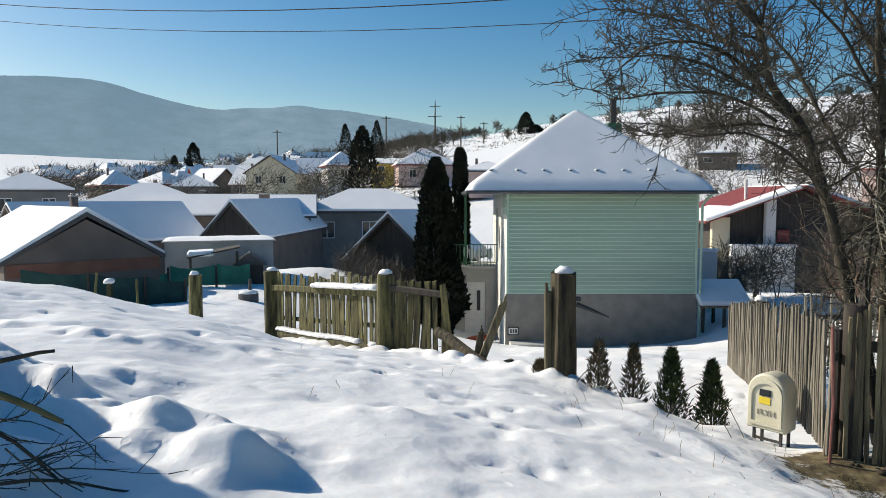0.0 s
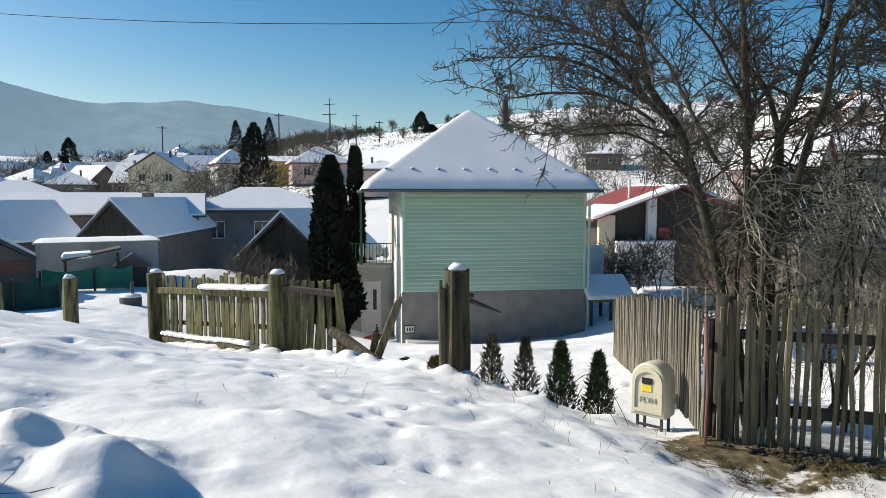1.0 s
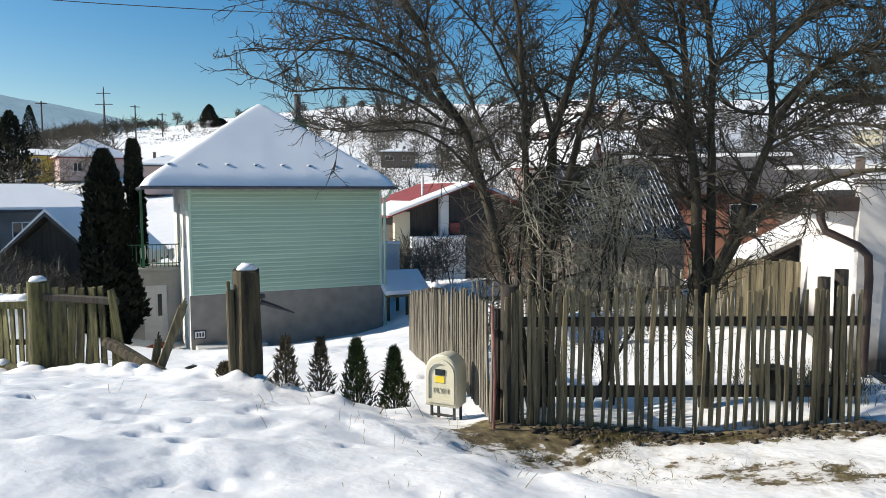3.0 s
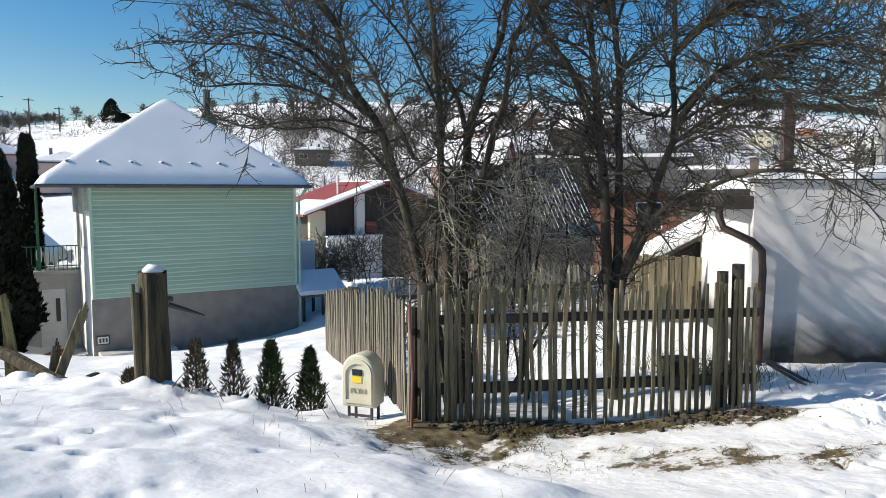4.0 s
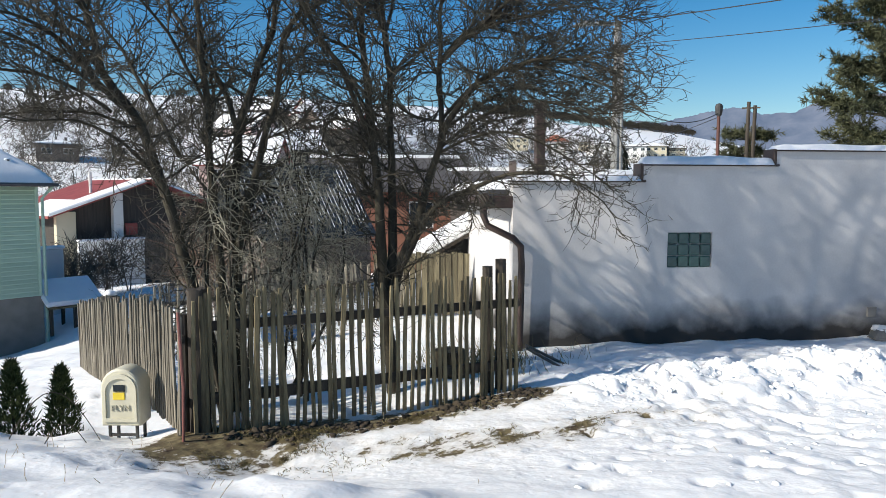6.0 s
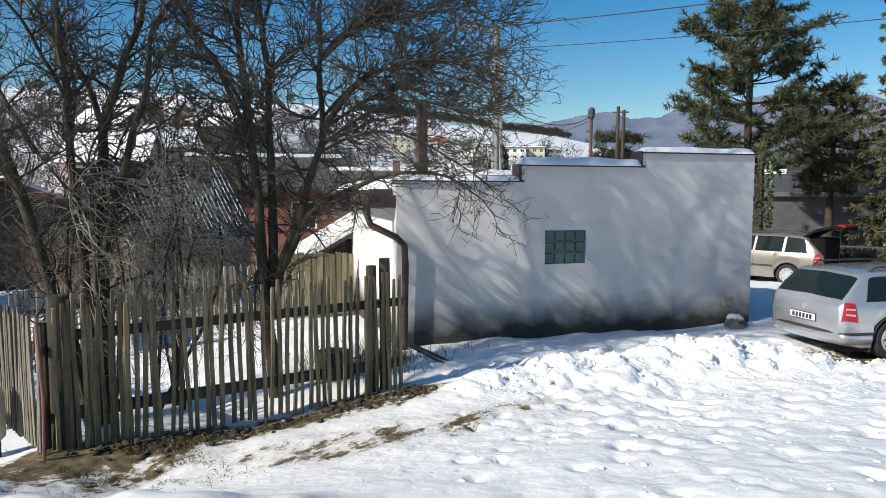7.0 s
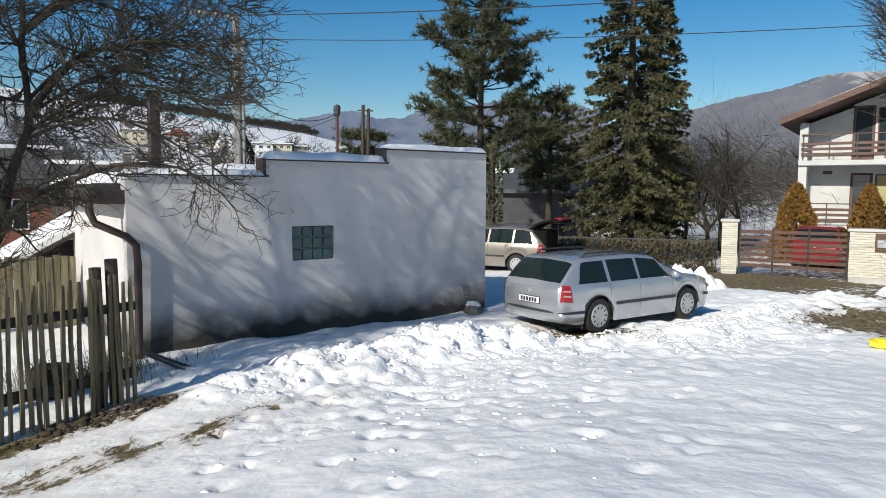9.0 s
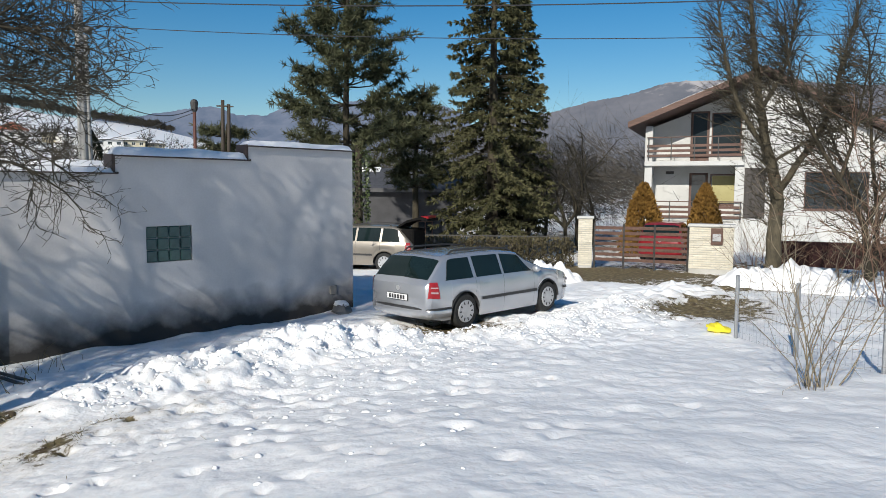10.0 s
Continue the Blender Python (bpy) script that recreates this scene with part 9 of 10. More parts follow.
Geo().box(-4.2, -4.5, -5.4, -0.6, -4.2, -1.25, 0.02).part("parapet", WALLS["white"], _b, "pale porch parapet")
Geo().box(-4.25, -4.6, -1.25, -0.55, -4.1, -1.08, 0.06).part("parapet_snow", ROOF_SNOW, _b)
Geo().box(-1.3, -3.75, -1.0, -0.6, -3.6, -0.3, 0.03).part("red_awning", ROOF_RED, _b, "red sheet beside the porch")
Geo().tube([(-2.2, -1.5, 1.2), (-2.2, -1.5, 2.6)], 0.09, 8).part("flue", WALLS["white"], _b, "white flue pipe")
Geo().beam((-0.25, -3.55, 2.12), (-5.6, -3.55, 0.24), 1.6, 0.2, 0.07).part("verge_snow", ROOF_SNOW, _b, "snow along the edge of the roof")
Geo().beam((-3.6, -1.2, 0.98), (-5.6, -1.2, 0.27), 3.4, 0.18, 0.07).part("verge_snow", ROOF_SNOW, _b)
Geo().beam((0.1, -0.2, 2.2), (5.5, -0.2, 0.35), 8.0, 0.2, 0.07).part("roof_snow", ROOF_SNOW, _b)
vh("brown flat-topped house on the slope", 36, 93, -21, 4.6, 5.0, 6.9, 7.4, "hip", "brown", windows=2)
vh("white house with pyramid roof on the slope", 42, 130, -18, 5.0, 5.0, 9.2, 11.4, "hip", "pink", windows=2)
vh("brick house with snowy roof behind the trees", 24.5, 24.5, -46, 6.5, 6.0, 1.7, 3.0, "gable", "brick", windows=2, bare=(-1,))
vh("low house under snow behind the garage", 26, 17.5, -55, 6.0, 5.0, 1.5, 2.3, "gable", "brown", windows=2, bare=(-1,))
vh("white house with orange roof on the far slope", 190, 116, -58, 7.0, 6.5, 16.6, 18.8, "hip", "white", mat("orange_roof", (0.30, 0.085, 0.045), (0.38, 0.13, 0.075), 1, 0.7, 0.2), 3, snow=False)
for i, (x, y, w, e) in enumerate(((204, 112, 6.5, 17.0), (192, 91, 6.5, 14.2), (199, 88, 6.0, 14.5), (215, 97, 7, 16.2), (178, 122, 6, 17.2), (196, 104, 5, 15.8), (210, 88, 7, 14.4))):
    vh("pale block-like house on the far slope", x, y, -64 + i * 3, w, 7, e, e + 0.6, "hip", ("cream", "white")[i % 2], windows=3, floors=2, chimneys=0)
rg = random.Random(77)
for i in range(24):
    az, r = rg.uniform(-31, -9), rg.uniform(135, 270)
    x, y = r * math.sin(radians(az)), r * math.cos(radians(az))
    z = ground(x, y)
    vh("distant village house with snowy roof", x, y, -az + rg.uniform(-50, 50), rg.uniform(6, 10), rg.uniform(6, 8), z + rg.uniform(2.4, 3.6), z + rg.uniform(5.0, 6.6), rg.choice(("gable", "hip")), rg.choice(("white", "grey", "cream", "brown", "white")), rg.choice((ROOF_DARK, ROOF_RED)), 2, chimneys=1)
for i in range(9):
    az, r = rg.uniform(31, 49), rg.uniform(75, 170)
    x, y = r * math.sin(radians(az)), r * math.cos(radians(az))
    z = ground(x, y)
    vh("village house on the slope with snowy roof", x, y, -az + rg.uniform(-40, 40), rg.uniform(6, 9), rg.uniform(6, 8), z + rg.uniform(2.6, 3.6), z + rg.uniform(5.0, 6.2), rg.choice(("gable", "hip")), rg.choice(("white", "brown", "cream", "pink")), rg.choice((ROOF_DARK, ROOF_RED)), 2)

rv = random.Random(91)
for i in range(16):
    az, r = -25 + 13 * (i + rv.random()) / 16, rv.uniform(120, 235)
    x, y = r * math.sin(radians(az)), r * math.cos(radians(az))
    z = ground(x, y)
    vh("distant village house with snowy roof", x, y, -az + rv.uniform(-50, 50), rv.uniform(6, 9), rv.uniform(6, 8), z + rv.uniform(2.6, 3.6), z + rv.uniform(5.0, 6.4), rv.choice(("gable", "hip")), rv.choice(("white", "grey", "cream", "brown")), rv.choice((ROOF_DARK, ROOF_RED)), 2, chimneys=1)


# corrugated shed and the snowy lean-to behind the garden
def corrugated_shed():
    S = thing("corrugated_shed", "shed with dark corrugated roof behind the garden", "shed", (15.25, 17.2, 0), -8)
    zb = ground(14.6, 17.4) - 0.4
    Geo().box(-2.6, 0.3, zb, 1.3, 3.4, 0.1).part("wall", WALLS["brown"], S)
    cor = mat("corrugated_grey", (0.045, 0.055, 0.06), (0.10, 0.11, 0.12), 1.5, 0.6, 0.2)
    g = Geo()
    n = 84
    for k in range(n + 1):
        x = -2.9 + 4.3 * k / n
        off = 0.035 * math.sin(k * math.pi / 1.5)
        for yy, zz in ((0.0, 0.05), (0.0, 0.02), (2.0, 2.45), (2.0, 2.42), (3.9, 0.4)):
            g.v.append((x, yy - off * 0.6, zz + off))
    for k in range(n):
        for a, b in ((0, 2), (2, 4)):
            g.f.append((k * 5 + a, (k + 1) * 5 + a, (k + 1) * 5 + b, k * 5 + b))
    g.part("roof", cor, S, "corrugated metal roof streaked with snow", "all")
    st = Geo()
    rg2 = random.Random(3)
    for k in range(27):
        x = -2.85 + 4.2 * (k + 0.5) / 27
        a, b = rg2.uniform(0.0, 0.3), rg2.uniform(0.5, 1.0)
        st.beam((x, 2.0 * a, 0.08 + 2.4 * a), (x, 2.0 * b, 0.08 + 2.4 * b), 0.014, 0.02)
    st.part("snow_layer", ROOF_SNOW, S)["kind"] = "stuff"
    L = thing("woodshed", "open woodshed with steep snow-covered roof", "shed", (13.35, 10.6, 0), -42)
    zb = ground(13.3, 11.9) - 0.3
    Geo().beam((-1.25, 0.3, -0.08), (1.15, 0.3, 1.29), 2.2, 0.07).part("roof", WOOD_DARK, L)
    Geo().beam((-1.25, 0.3, 0.06), (1.15, 0.3, 1.43), 2.2, 0.2, 0.04).part("roof_snow", ROOF_SNOW, L)
    for xx, zt in ((-0.9, 0.05), (0.0, 0.55), (0.85, 1.05)):
        for yy in (-0.7, 1.2):
            Geo().tube([(xx, yy, zb), (xx, yy, zt)], 0.05, 6).part("post", WOOD_GREY, L)
    Geo().box(-0.95, 1.15, zb, 0.95, 1.22, 0.35).part("back_wall", WALLS["dark"], L)
    Bf = thing("board_panel_fence", "grey-brown board fence across the garden", "fence", (11.6, 10.05, 0), -49)
    zb = ground(11.6, 10.05)
    bd = Geo().box(-0.062, -0.012, 0, 0.062, 0.012, 0.22 - zb, 0.005).mesh("board", mat("brown_grey_boards", (0.07, 0.058, 0.035), (0.21, 0.18, 0.11), 4.0, 0.85, 0.5, 30.0, stretch=(6, 6, 0.5), spread=0.25))
    for k in range(16):
        piece("board", bd, Bf, Matrix.Translation((-1.3 + k * 0.13, 0.02 * (k % 2), zb + 0.02 * ((k * 5) % 3))))
    P2 = thing("garden_fence", "grey picket fence at the back of the garden", "fence")
    rng = random.Random(12)
    a, b = (6.5, 12.4), (11.0, 10.3)
    # sunlight on the rear fence is put into this paler wood colour
    pale = mat("sunlit_wood", (0.16, 0.135, 0.095), (0.42, 0.37, 0.28), 5.0, 0.85, 0.5, 30.0, stretch=(5, 5, 0.5), spread=0.3)
    sunlit_pickets = [plank_mesh("picket", 0.042, 1.24, 0.03, pale, k + 80, 0.2, 0.02, 0.015) for k in range(4)]
    row_of_pickets(P2, sunlit_pickets, a, b, [i * 0.085 for i in range(58)], lambda s: ground(a[0] + (b[0] - a[0]) * s / 4.97, a[1] + (b[1] - a[1]) * s / 4.97) + 0.05, rng, 2.0, 0.03)
    Geo().beam((*a, ground(*a) + 0.9), (*b, ground(*b) + 0.9), 0.05, 0.08).part("rail", WOOD_DARK, P2)
    Bt = thing("blue_barrel", "blue plastic barrel lying beside the garden fence", "barrel", (8.15, 10.75, ground(8.15, 10.75) + 0.28), -25)
    lying = Matrix.Rotation(radians(90), 4, "Y")
    Geo().lathe([(0.0, -0.46), (0.25, -0.46), (0.28, -0.38), (0.29, -0.16), (0.275, -0.13), (0.29, -0.1), (0.29, 0.14), (0.275, 0.17), (0.29, 0.2), (0.28, 0.40), (0.25, 0.46), (0.0, 0.46)], 18, lying).part("barrel_body", mat("blue_plastic", (0.02, 0.08, 0.2), (0.03, 0.12, 0.28), 4, 0.5, 0.1), Bt, "", True)
    Geo().lathe([(0.0, 0.462), (0.06, 0.462), (0.06, 0.49), (0.0, 0.49)], 10, lying @ Matrix.Translation((0.14, 0.08, 0))).part("bung", PLASTIC, Bt)
    St = thing("tree_stump", "dark tree stump in the garden snow", "stump", (7.2, 6.0, ground(7.2, 6.0)))
    Geo().lathe([(0.3, -0.2), (0.24, 0.15), (0.21, 0.38), (0.0, 0.41)], 14).part("stump_wood", WOOD_LOG, St, "", True)
    Bl = thing("white_garden_wall", "low white wall beside the green house", "wall", (10.6, 28.0, 0), 0)
    Geo().box(-0.9, 0, ground(10.6, 28) - 0.3, 0.35, 0.2, -0.62, 0.02).part("wall_slab", WALLS["white"], Bl)
    Geo().box(-0.95, -0.05, -0.62, 0.4, 0.25, -0.50, 0.04).part("snow_cover", SNOW, Bl)
    Bn = thing("yard_shelter", "low slanted shelter under shaded snow beside the house", "shelter", (9.9, 24.9, 0), 0)
    Geo().beam((0, -0.45, -2.30), (0, 0.75, -1.62), 1.75, 0.06, 0.01).part("roof", WOOD_GREY, Bn)
    Geo().beam((0, -0.5, -2.19), (0, 0.78, -1.47), 1.85, 0.2, 0.07).part("snow_cover", SNOW, Bn)
    for xx in (-0.75, 0.0, 0.75):
        for yy, zt in ((-0.35, -2.3), (0.65, -1.75)):
            Geo().box(xx - 0.05, yy - 0.05, ground(9.9, 24.9) - 0.2, xx + 0.05, yy + 0.05, zt, 0.01).part("leg", WOOD_DARK, Bn)


corrugated_shed()

# far trees
for i, (x, y, top, r) in enumerate(((-11.0, 97, 10.8, 3.3), (-22, 160, 17.6, 2.6), (-16.0, 172, 19.6, 2.6), (-19.5, 163, 15.5, 2.4), (28, 240, 29.5, 4.0), (31.5, 242, 25.5, 3.4), (-72, 190, 12.3, 2.6), (-66, 185, 11.0, 2.2), (-88, 250, 20, 4.5), (120, 60, 11, 3.0))):
    z = ground(x, y)
    column_conifer("far_spruce", "dark spruce standing among the village houses", x, y, z, top - z, r, 20 + i, CYPRESS, 1700, 0.62, 0.16 * r * 0.9, 0.4)


def scrub(name, label, spots, seed, material, each=60, wide=0.0):
    """Far leafless bushes and tree crowns: many fine twigs round short stems, one object. wide: hedge length."""
    rng = random.Random(seed)
    v, f = [], []
    for x, y, s in spots:
        c = Vector((x, y, ground(x, y)))
        r = math.hypot(x, y)
        w = max(0.012, 0.00026 * r)
        side = Vector((y / r, -x / r, 0))
        flat_ = rng.uniform(0.75, 1.3)
        mid = 0.42 if wide else 0.58
        if not wide:
            for _ in range(3):
                blade(v, f, c - Vector((0, 0, 0.2)), c + Vector((rng.gauss(0, 0.08), rng.gauss(0, 0.08), 0.5)) * s, w * 2.2, w)
        for _ in range(each):
            d = Vector((rng.gauss(0, 1), rng.gauss(0, 1), rng.gauss(0, 1))).normalized() * rng.random() ** 0.45
            b = c + Vector((d.x * 0.42 * s * flat_, d.y * 0.42 * s * flat_, (mid + d.z * 0.40 / flat_) * s))
            if wide:
                b += side * rng.uniform(-wide, wide)
            e = b + (d * 0.6 + Vector((rng.gauss(0, 0.5), rng.gauss(0, 0.5), rng.gauss(0.25, 0.4)))) * s * 0.22
            blade(v, f, b, e, w * 1.2, w * 0.6)
            e2 = e + Vector((rng.gauss(0, 0.16), rng.gauss(0, 0.16), rng.gauss(0.06, 0.12))) * s
            blade(v, f, b.lerp(e, 0.5), e2, w, w * 0.5)
    g = Geo()
    g.v, g.f = v, f
    ob = g.part(name, material, None, "", "all")
    tagged(ob, label, "bushes", kind="stuff")


def polar(az, r):
    return (r * math.sin(radians(az)), r * math.cos(radians(az)))


rg = random.Random(5)
line = lambda az0, az1, r0, r1, n, s0, s1: [(*polar(az0 + (az1 - az0) * (i + rg.random()) / n, r0 + (r1 - r0) * (i + 0.5) / n + rg.gauss(0, 3)), rg.uniform(s0, s1)) for i in range(n)]
fence_rows = line(-4, 60, 300, 296, 80, 0.8, 1.6) + line(0, 34, 250, 268, 50, 0.8, 1.8) + line(22, 60, 232, 214, 55, 1.0, 2.2) + line(2, 58, 196, 184, 70, 1.2, 2.6)
scrub("hillside_hedges", "thin leafless hedge lines on the snowy hillside", fence_rows, 3, TWIG, 34, 3.2)
scrub("hillside_trees", "scattered bare trees on the snowy hillside", line(2, 60, 345, 352, 16, 2.5, 5) + line(-2, 60, 285, 300, 16, 2, 4.5) + line(4, 58, 235, 228, 20, 2, 4), 13, TWIG, 120)
scrub("village_trees", "bare garden trees among the village houses", [(*polar(rg.uniform(-31, 0), 75 + 215 * rg.random() ** 0.8), rg.uniform(3, 6.5)) for _ in range(290)], 4, TWIG, 95)
scrub("slope_trees", "bare trees on the slope above the gardens", [(*polar(rg.uniform(12, 53), rg.uniform(55, 175)), rg.uniform(2.5, 5.5)) for _ in range(170)] + [(*polar(rg.uniform(30, 54), rg.uniform(42, 110)), rg.uniform(2.0, 4.0)) for _ in range(70)] + [(*polar(rg.uniform(53, 70), rg.uniform(120, 260)), rg.uniform(2.5, 6)) for _ in range(60)], 6, TWIG_FAR, 70)
scrub("orchard_slope", "bare orchard trees and bushes on the near slope", [(*polar(rg.uniform(18, 52), 48 + 110 * rg.random()), rg.uniform(1.8, 4.2)) for _ in range(190)], 16, TWIG_FAR, 62)
scrub("crest_wood", "dark leafless wood along the hill crest", line(52, 69, 345, 362, 130, 2.0, 4.0) + line(-6, 3, 300, 340, 26, 3, 6), 7, TWIG, 130)
scrub("wood_edge", "dark leafless wood behind the white house", [(*polar(rg.uniform(84, 128), rg.uniform(40, 105)), rg.uniform(4.0, 7.5)) for _ in range(310)], 8, TWIG_FAR, 100)
scrub("near_gardens", "bare bushes in the gardens beside the sheds", [(*polar(rg.uniform(-8, -1), rg.uniform(29, 34)), rg.uniform(0.9, 1.7)) for _ in range(20)] + [(*polar(rg.uniform(28, 35), rg.uniform(24, 40)), rg.uniform(1.4, 2.6)) for _ in range(26)] + [(*polar(rg.uniform(21, 27), rg.uniform(30, 37)), rg.uniform(1.2, 2.4)) for _ in range(9)] + [(*polar(rg.uniform(30, 42), rg.uniform(17, 30)), rg.uniform(1.2, 2.4)) for _ in range(18)], 9, TWIG_FAR, 150)


def far_poles():
    for i, (x, y, z1) in enumerate(((-16, 200, 24.0), (5.8, 230, 27.5), (-49, 210, 21), (13.5, 235, 26), (33, 150, 17))):
        z = ground(x, y)
        P_ = thing("far_pole", "distant wooden power pole with crossarm", "pole", (x, y, z), 0, "far poles")
        Geo().tube([(0, 0, -0.5), (0, 0, z1 - z)], [0.22, 0.16], 6).part("shaft", WOOD_DARK, P_)
        Geo().box(-1.3, -0.1, z1 - z - 0.7, 1.3, 0.1, z1 - z - 0.5).part("crossarm", WOOD_DARK, P_)
    x, y, z1 = -4.4, 400, 55
    z = ground(x, y)
    P_ = thing("pylon", "distant steel power pylon", "pylon", (x, y, z))
    Geo().tube([(0, 0, -1), (0, 0, z1 - z)], [0.8, 0.25], 5).part("mast", DARK_METAL, P_)
    for dz, w in ((3.5, 3.2), (9, 4.0)):
        Geo().beam((-w, 0, z1 - z - dz), (w, 0, z1 - z - dz + 0.4), 0.4, 0.35).part("crossarm", DARK_METAL, P_)


far_poles()


# ---- brush pile at the left edge ----
def brush():
    B = thing("brush_pile", "pile of cut branches half under snow", "branches", (-2.1, 3.0, 0.2))
    o = Vector((-2.1, 3.0, 0.2))
    for i, (pts, r) in enumerate((([(-3.2, 3.2, 0.70), (-2.2, 3.1, 0.82), (-1.76, 3.15, 0.90)], 0.02), ([(-3.0, 3.3, 0.75), (-2.1, 3.05, 0.74), (-1.9, 3.05, 0.70), (-1.72, 3.12, 0.58)], 0.028), ([(-2.8, 2.9, 0.85), (-2.0, 3.0, 0.60), (-1.75, 3.15, 0.28)], 0.014), ([(-2.3, 2.8, 0.35), (-1.8, 3.0, 0.36), (-1.45, 3.2, 0.22)], 0.012))):
        pp, rr = dense([Vector(p) - o for p in pts], (r, r * 0.4), 0.1, 0.02, i)
        Geo().tube(pp, rr, 7).part("branch", (LICHEN if i == 1 else BARK), B, "", True)
    rng = random.Random(15)
    v, f = [], []
    for _ in range(34):
        p = Vector((rng.uniform(-2.3, -1.8), rng.uniform(2.85, 3.2), rng.uniform(0.15, 0.7))) - o
        d = Vector((rng.uniform(0.1, 1), rng.uniform(-0.3, 0.5), rng.uniform(-0.7, 0.5))).normalized()
        ln = rng.uniform(0.2, 0.6)
        for s in range(4):
            q = p + d * ln / 4
            thin(v, f, p, q, 0.005 - s * 0.0009, 0.0041 - s * 0.0009)
            if rng.random() < 0.6:
                e = (d + Vector((rng.gauss(0, 0.6), rng.gauss(0, 0.6), rng.gauss(0, 0.6)))).normalized()
                thin(v, f, q, q + e * 0.12, 0.003, 0.0015)
            d = (d + Vector((rng.gauss(0, 0.15), rng.gauss(0, 0.15), rng.gauss(0, 0.15)))).normalized()
            p = q
    g = Geo()
    g.v, g.f = v, f
    g.part("twig_tangle", TWIG, B)["kind"] = "stuff"


brush()


# ---- small clutter ----
def dry_stalks():
    """Dead grass stalks and bramble shoots poking out of the snow."""
    rng = random.Random(33)
    v, f = [], []
    for _ in range(95):
        if rng.random() < 0.6:
            x, y = rng.uniform(1.2, 3.4), rng.uniform(3.4, 7.6)
        else:
            x, y = rng.uniform(-4.5, 8), rng.uniform(1.5, 9)
        z = ground(x, y)
        p = Vector((x, y, z - 0.05))
        d = Vector((rng.gauss(0, 0.3), rng.gauss(0, 0.3), 1)).normalized()
        h = rng.uniform(0.06, 0.2)
        for s in range(3):
            q = p + d * h / 3
            thin(v, f, p, q, 0.003, 0.0022)
            d = (d + Vector((rng.gauss(0, 0.2), rng.gauss(0, 0.2), -0.1))).normalized()
            p = q
    g = Geo()
    g.v, g.f = v, f
    tagged(g.part("dry_stalks", TWIG_PALE, None, "", "all"), "dry grass stalks poking through the snow", "grass", kind="stuff")


def brambles():
    rng = random.Random(34)
    for i, (a, b, h) in enumerate((((2.35, 7.4), (3.15, 7.0), 0.55), ((1.5, 8.2), (2.1, 7.7), 0.4), ((2.6, 7.2), (2.95, 6.9), 0.25), ((1.1, 8.9), (1.6, 8.1), 0.35), ((-0.6, 11.9), (0.5, 10.6), 0.3))):
        B = thing("bramble_shoot", "thin arching bramble shoot rooted in the snow bank", "bramble", (a[0], a[1], ground(*a)), 0, "bramble shoots")
        o = Vector((a[0], a[1], ground(*a)))
        pts = []
        for k in range(14):
            t = k / 13
            pts.append(Vector((a[0] + (b[0] - a[0]) * t, a[1] + (b[1] - a[1]) * t, ground(a[0], a[1]) * (1 - t) + ground(b[0], b[1]) * t + h * math.sin(math.pi * min(1, t * 1.05)) - 0.03)) - o)
        Geo().tube(pts, [0.006 - 0.0002 * k for k in range(14)], 5).part("cane", TWIG, B, "", True)


def soil_clods():
    """Frozen clods of earth along the foot of the fence."""
    rng = random.Random(35)
    g = Geo()
    for i in range(1150):
        k = rng.random()
        if noise.noise(Vector((k * 9.0, 4.0, 1.0))) < 0.04 and rng.random() < 0.85:
            continue
        x = 3.75 + 3.4 * k + rng.gauss(0, 0.06)
        y = 6.33 - 1.62 * k - abs(rng.gauss(0, 0.2))
        s = min(0.05, 0.010 + rng.expovariate(1 / 0.012))
        g.blob((x, y, surface(x, y) + 0.2 * s), (s * rng.uniform(0.8, 1.6), s, s * 0.55), i, 0.9, 4, 7)
    tagged(g.part("soil_clods", mat("dark_soil", (0.022, 0.016, 0.010), (0.07, 0.052, 0.033), 14, 0.95, 0.6, 60), None, "", "all"), "dark clods of earth along the fence foot", "soil", kind="stuff")


dry_stalks()
brambles()
soil_clods()


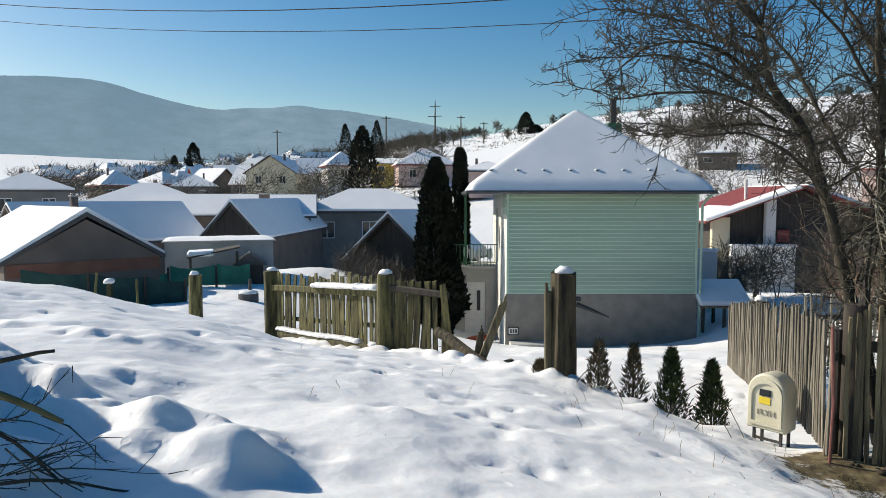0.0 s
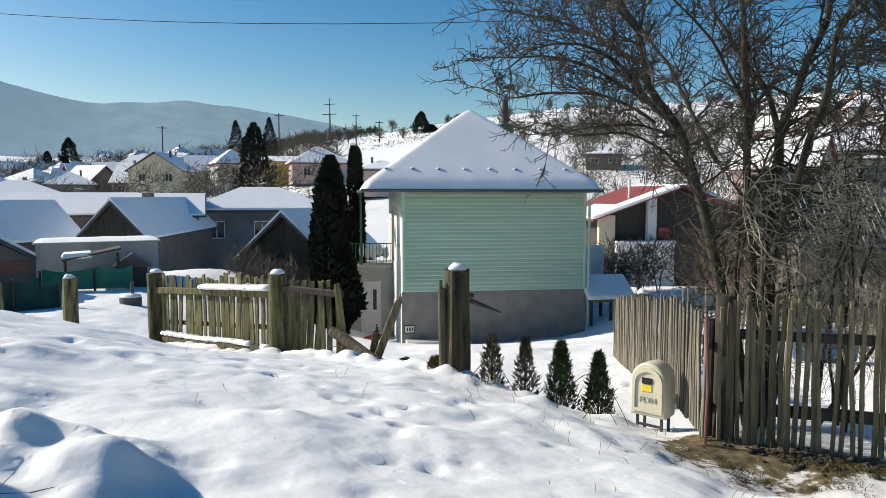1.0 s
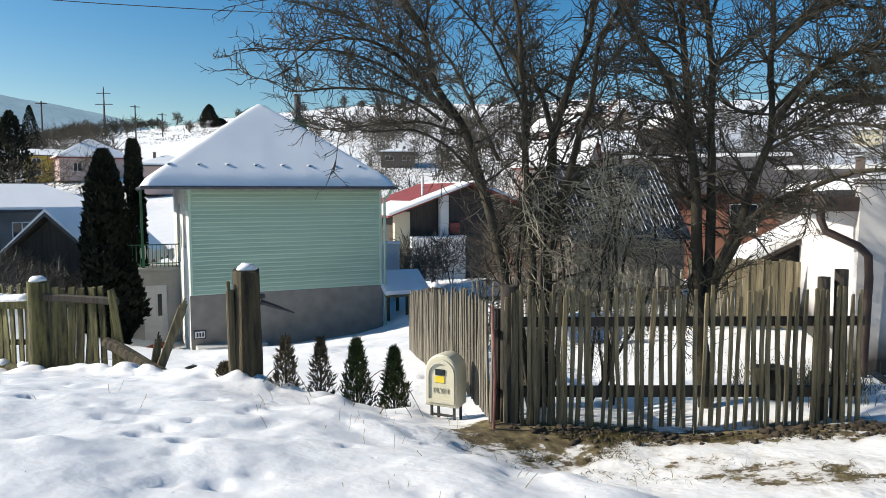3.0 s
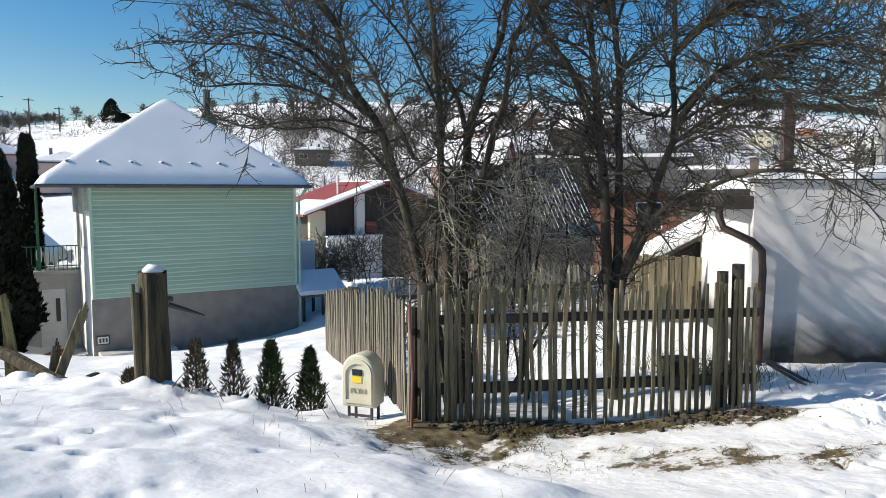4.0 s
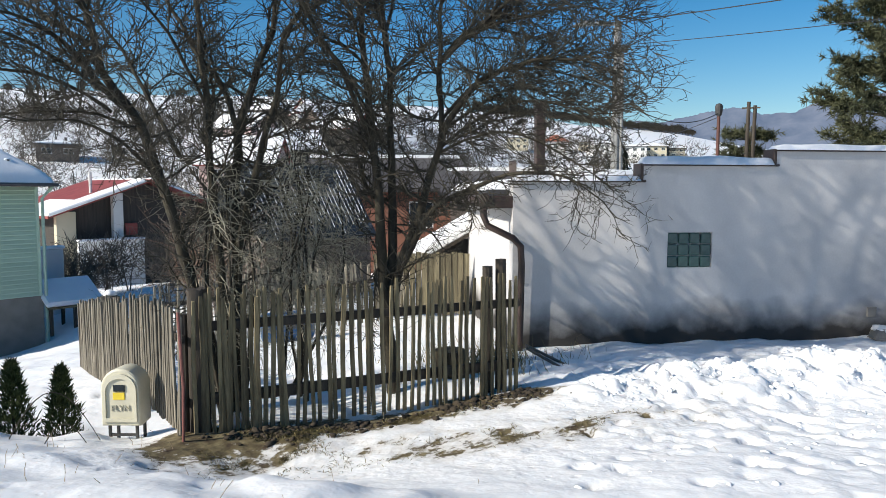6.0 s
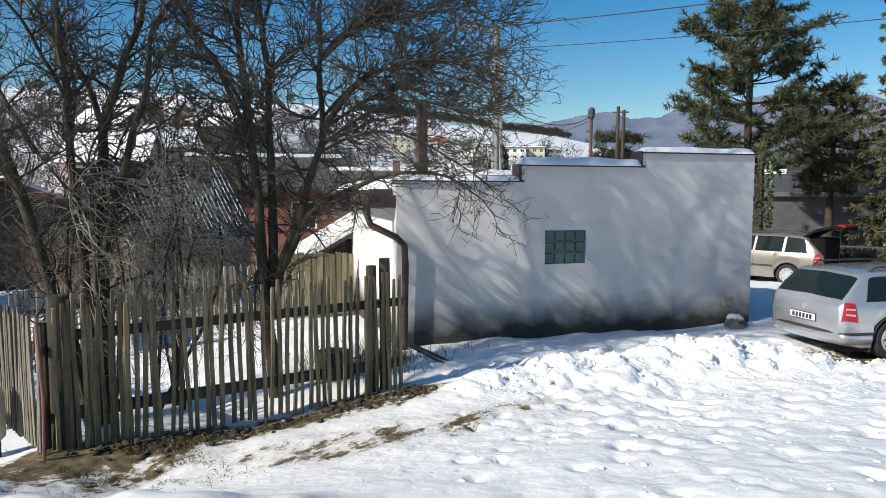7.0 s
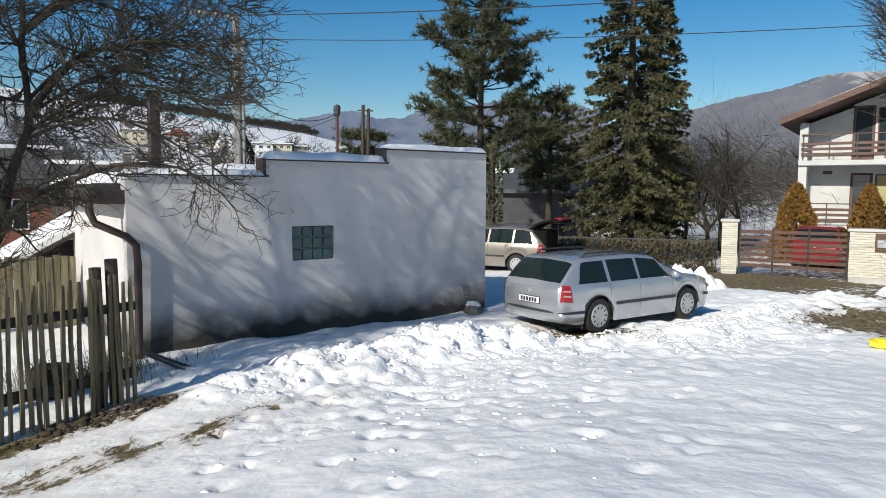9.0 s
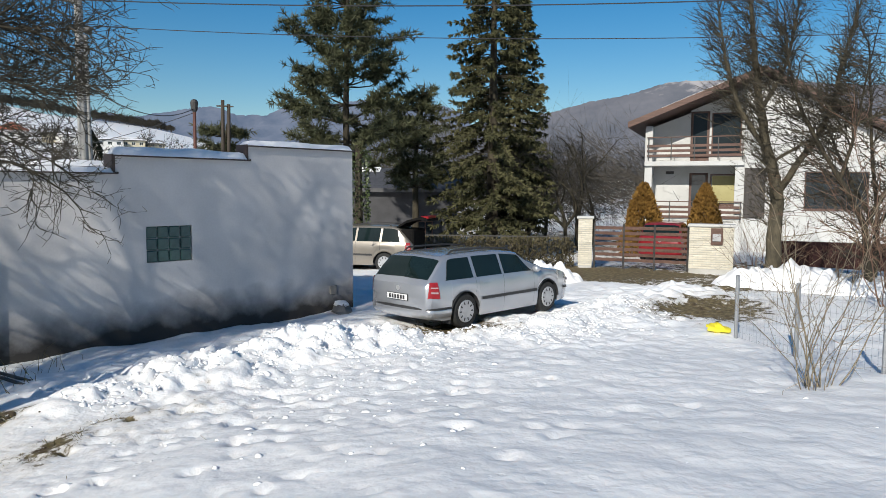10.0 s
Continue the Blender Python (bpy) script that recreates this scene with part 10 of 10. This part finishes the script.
def snow_clods():
    """Broken lumps of cleared snow lying on and before the heap."""
    rng = random.Random(91)
    t = (1 + 5 ** 0.5) / 2
    ico = [Vector(p).normalized() for p in ((-1, t, 0), (1, t, 0), (-1, -t, 0), (1, -t, 0), (0, -1, t), (0, 1, t), (0, -1, -t), (0, 1, -t), (t, 0, -1), (t, 0, 1), (-t, 0, -1), (-t, 0, 1))]
    tri = []
    for i in range(12):
        for j in range(i + 1, 12):
            for k in range(j + 1, 12):
                a, b, c = ico[i], ico[j], ico[k]
                if (a - b).length < 1.06 and (b - c).length < 1.06 and (a - c).length < 1.06:
                    tri.append((i, j, k) if (b - a).cross(c - a).dot(a) > 0 else (i, k, j))
    spots = []
    runs = [(math.hypot(b[0] - a[0], b[1] - a[1]), a, b) for a, b in zip(HEAP, HEAP[1:])]
    for ln, a, b in runs[:7]:
        for _ in range(int(ln * 270)):
            k = rng.random()
            off = rng.gauss(-0.15, 0.55)
            nx_, ny_ = -(b[1] - a[1]) / ln, (b[0] - a[0]) / ln
            spots.append((a[0] + (b[0] - a[0]) * k + nx_ * off, a[1] + (b[1] - a[1]) * k + ny_ * off, min(0.05, rng.expovariate(1 / 0.013) + 0.009)))
    for _ in range(300):
        spots.append((rng.gauss(7.9, 1.6), rng.gauss(1.6, 1.1), min(0.05, rng.expovariate(1 / 0.011) + 0.008)))
    for _ in range(20):
        spots.append((rng.gauss(8.6, 2.6), rng.gauss(-0.6, 2.4), min(0.03, rng.expovariate(1 / 0.008) + 0.006)))
    spots = [p for p in spots if math.hypot((p[0] - 7.4) / 1.3, (p[1] - 2.7) / 0.6) > 1 and math.hypot(p[0] - 14.7, (p[1] + 5.1) * 1.6) > 1.3]
    v, f = [], []
    for x, y, s in spots:
        z = surface(x, y)
        o = len(v)
        a = rng.uniform(0, 6.28)
        ca, sa = math.cos(a), math.sin(a)
        sx, sy, sz = s * rng.uniform(0.8, 1.5), s * rng.uniform(0.7, 1.1), s * rng.uniform(0.5, 0.9)
        for p in ico:
            j = rng.uniform(0.72, 1.2)
            px, py = p.x * sx * j, p.y * sy * j
            v.append((x + px * ca - py * sa, y + px * sa + py * ca, z - sz * 0.15 + p.z * sz * j))
        f += [(o + i, o + j, o + k) for i, j, k in tri]
    q = Geo()
    q.v, q.f = v, f
    ob = q.part("snow_clods", SNOW, None, "", "all")
    tagged(ob, "broken lumps of cleared snow on the ground", "snow", kind="stuff")


snow_clods()


def dead_grass():
    """Matted dead grass where the snow has melted along the track."""
    rng = random.Random(44)
    v, f = [], []
    for _ in range(6800):
        q = rng.random()
        if q < 0.45:
            x, y = rng.gauss(4.05, 0.42), rng.gauss(5.62, 0.28)
        elif q < 0.8:
            k = rng.random()
            x, y = 3.75 + 3.4 * k, 6.2 - 1.62 * k - abs(rng.gauss(0, 0.14))
        else:
            k = rng.random()
            x, y = 4.3 + 2.9 * k + rng.gauss(0, 0.15), 4.85 - 1.95 * k + rng.gauss(0, 0.15)
        if q > 0.93:
            x, y = rng.gauss(14.7, 1.1), rng.gauss(-5.4, 0.8)
        elif noise.noise(Vector((x * 2.2, y * 2.2, 5.0))) < 0.02:
            continue
        p = Vector((x, y, surface(x, y) - 0.005))
        d = Vector((rng.gauss(0, 0.8), rng.gauss(0, 0.8), rng.uniform(0.15, 0.8))).normalized()
        ln = rng.uniform(0.03, 0.085)
        m = p + d * ln * 0.6
        blade(v, f, p, m, 0.003, 0.0025)
        blade(v, f, m, m + (d + Vector((0, 0, -0.7))).normalized() * ln * 0.5, 0.0025, 0.001)
    for _ in range(1500):
        x, y = rng.gauss(8.1, 0.55), rng.gauss(6.2, 0.5)
        if noise.noise(Vector((x * 2.0, y * 2.0, 9.0))) < -0.05 or y < 5.35 - 0.48 * (x - 7.0):
            continue
        p = Vector((x, y, surface(x, y) - 0.01))
        d = Vector((rng.gauss(0, 0.35), rng.gauss(0, 0.35), 1)).normalized()
        ln = rng.uniform(0.08, 0.34)
        m = p + d * ln * 0.6
        blade(v, f, p, m, 0.004, 0.003)
        blade(v, f, m, m + (d + Vector((rng.gauss(0, 0.5), rng.gauss(0, 0.5), -0.4))).normalized() * ln * 0.5, 0.003, 0.001)
    g = Geo()
    g.v, g.f = v, f
    tagged(g.part("dead_grass", mat("dead_grass", (0.07, 0.06, 0.022), (0.22, 0.18, 0.075), 5.0, 0.9, 0.0, 30.0), None), "matted dead grass along the muddy track", "grass", kind="stuff")


dead_grass()
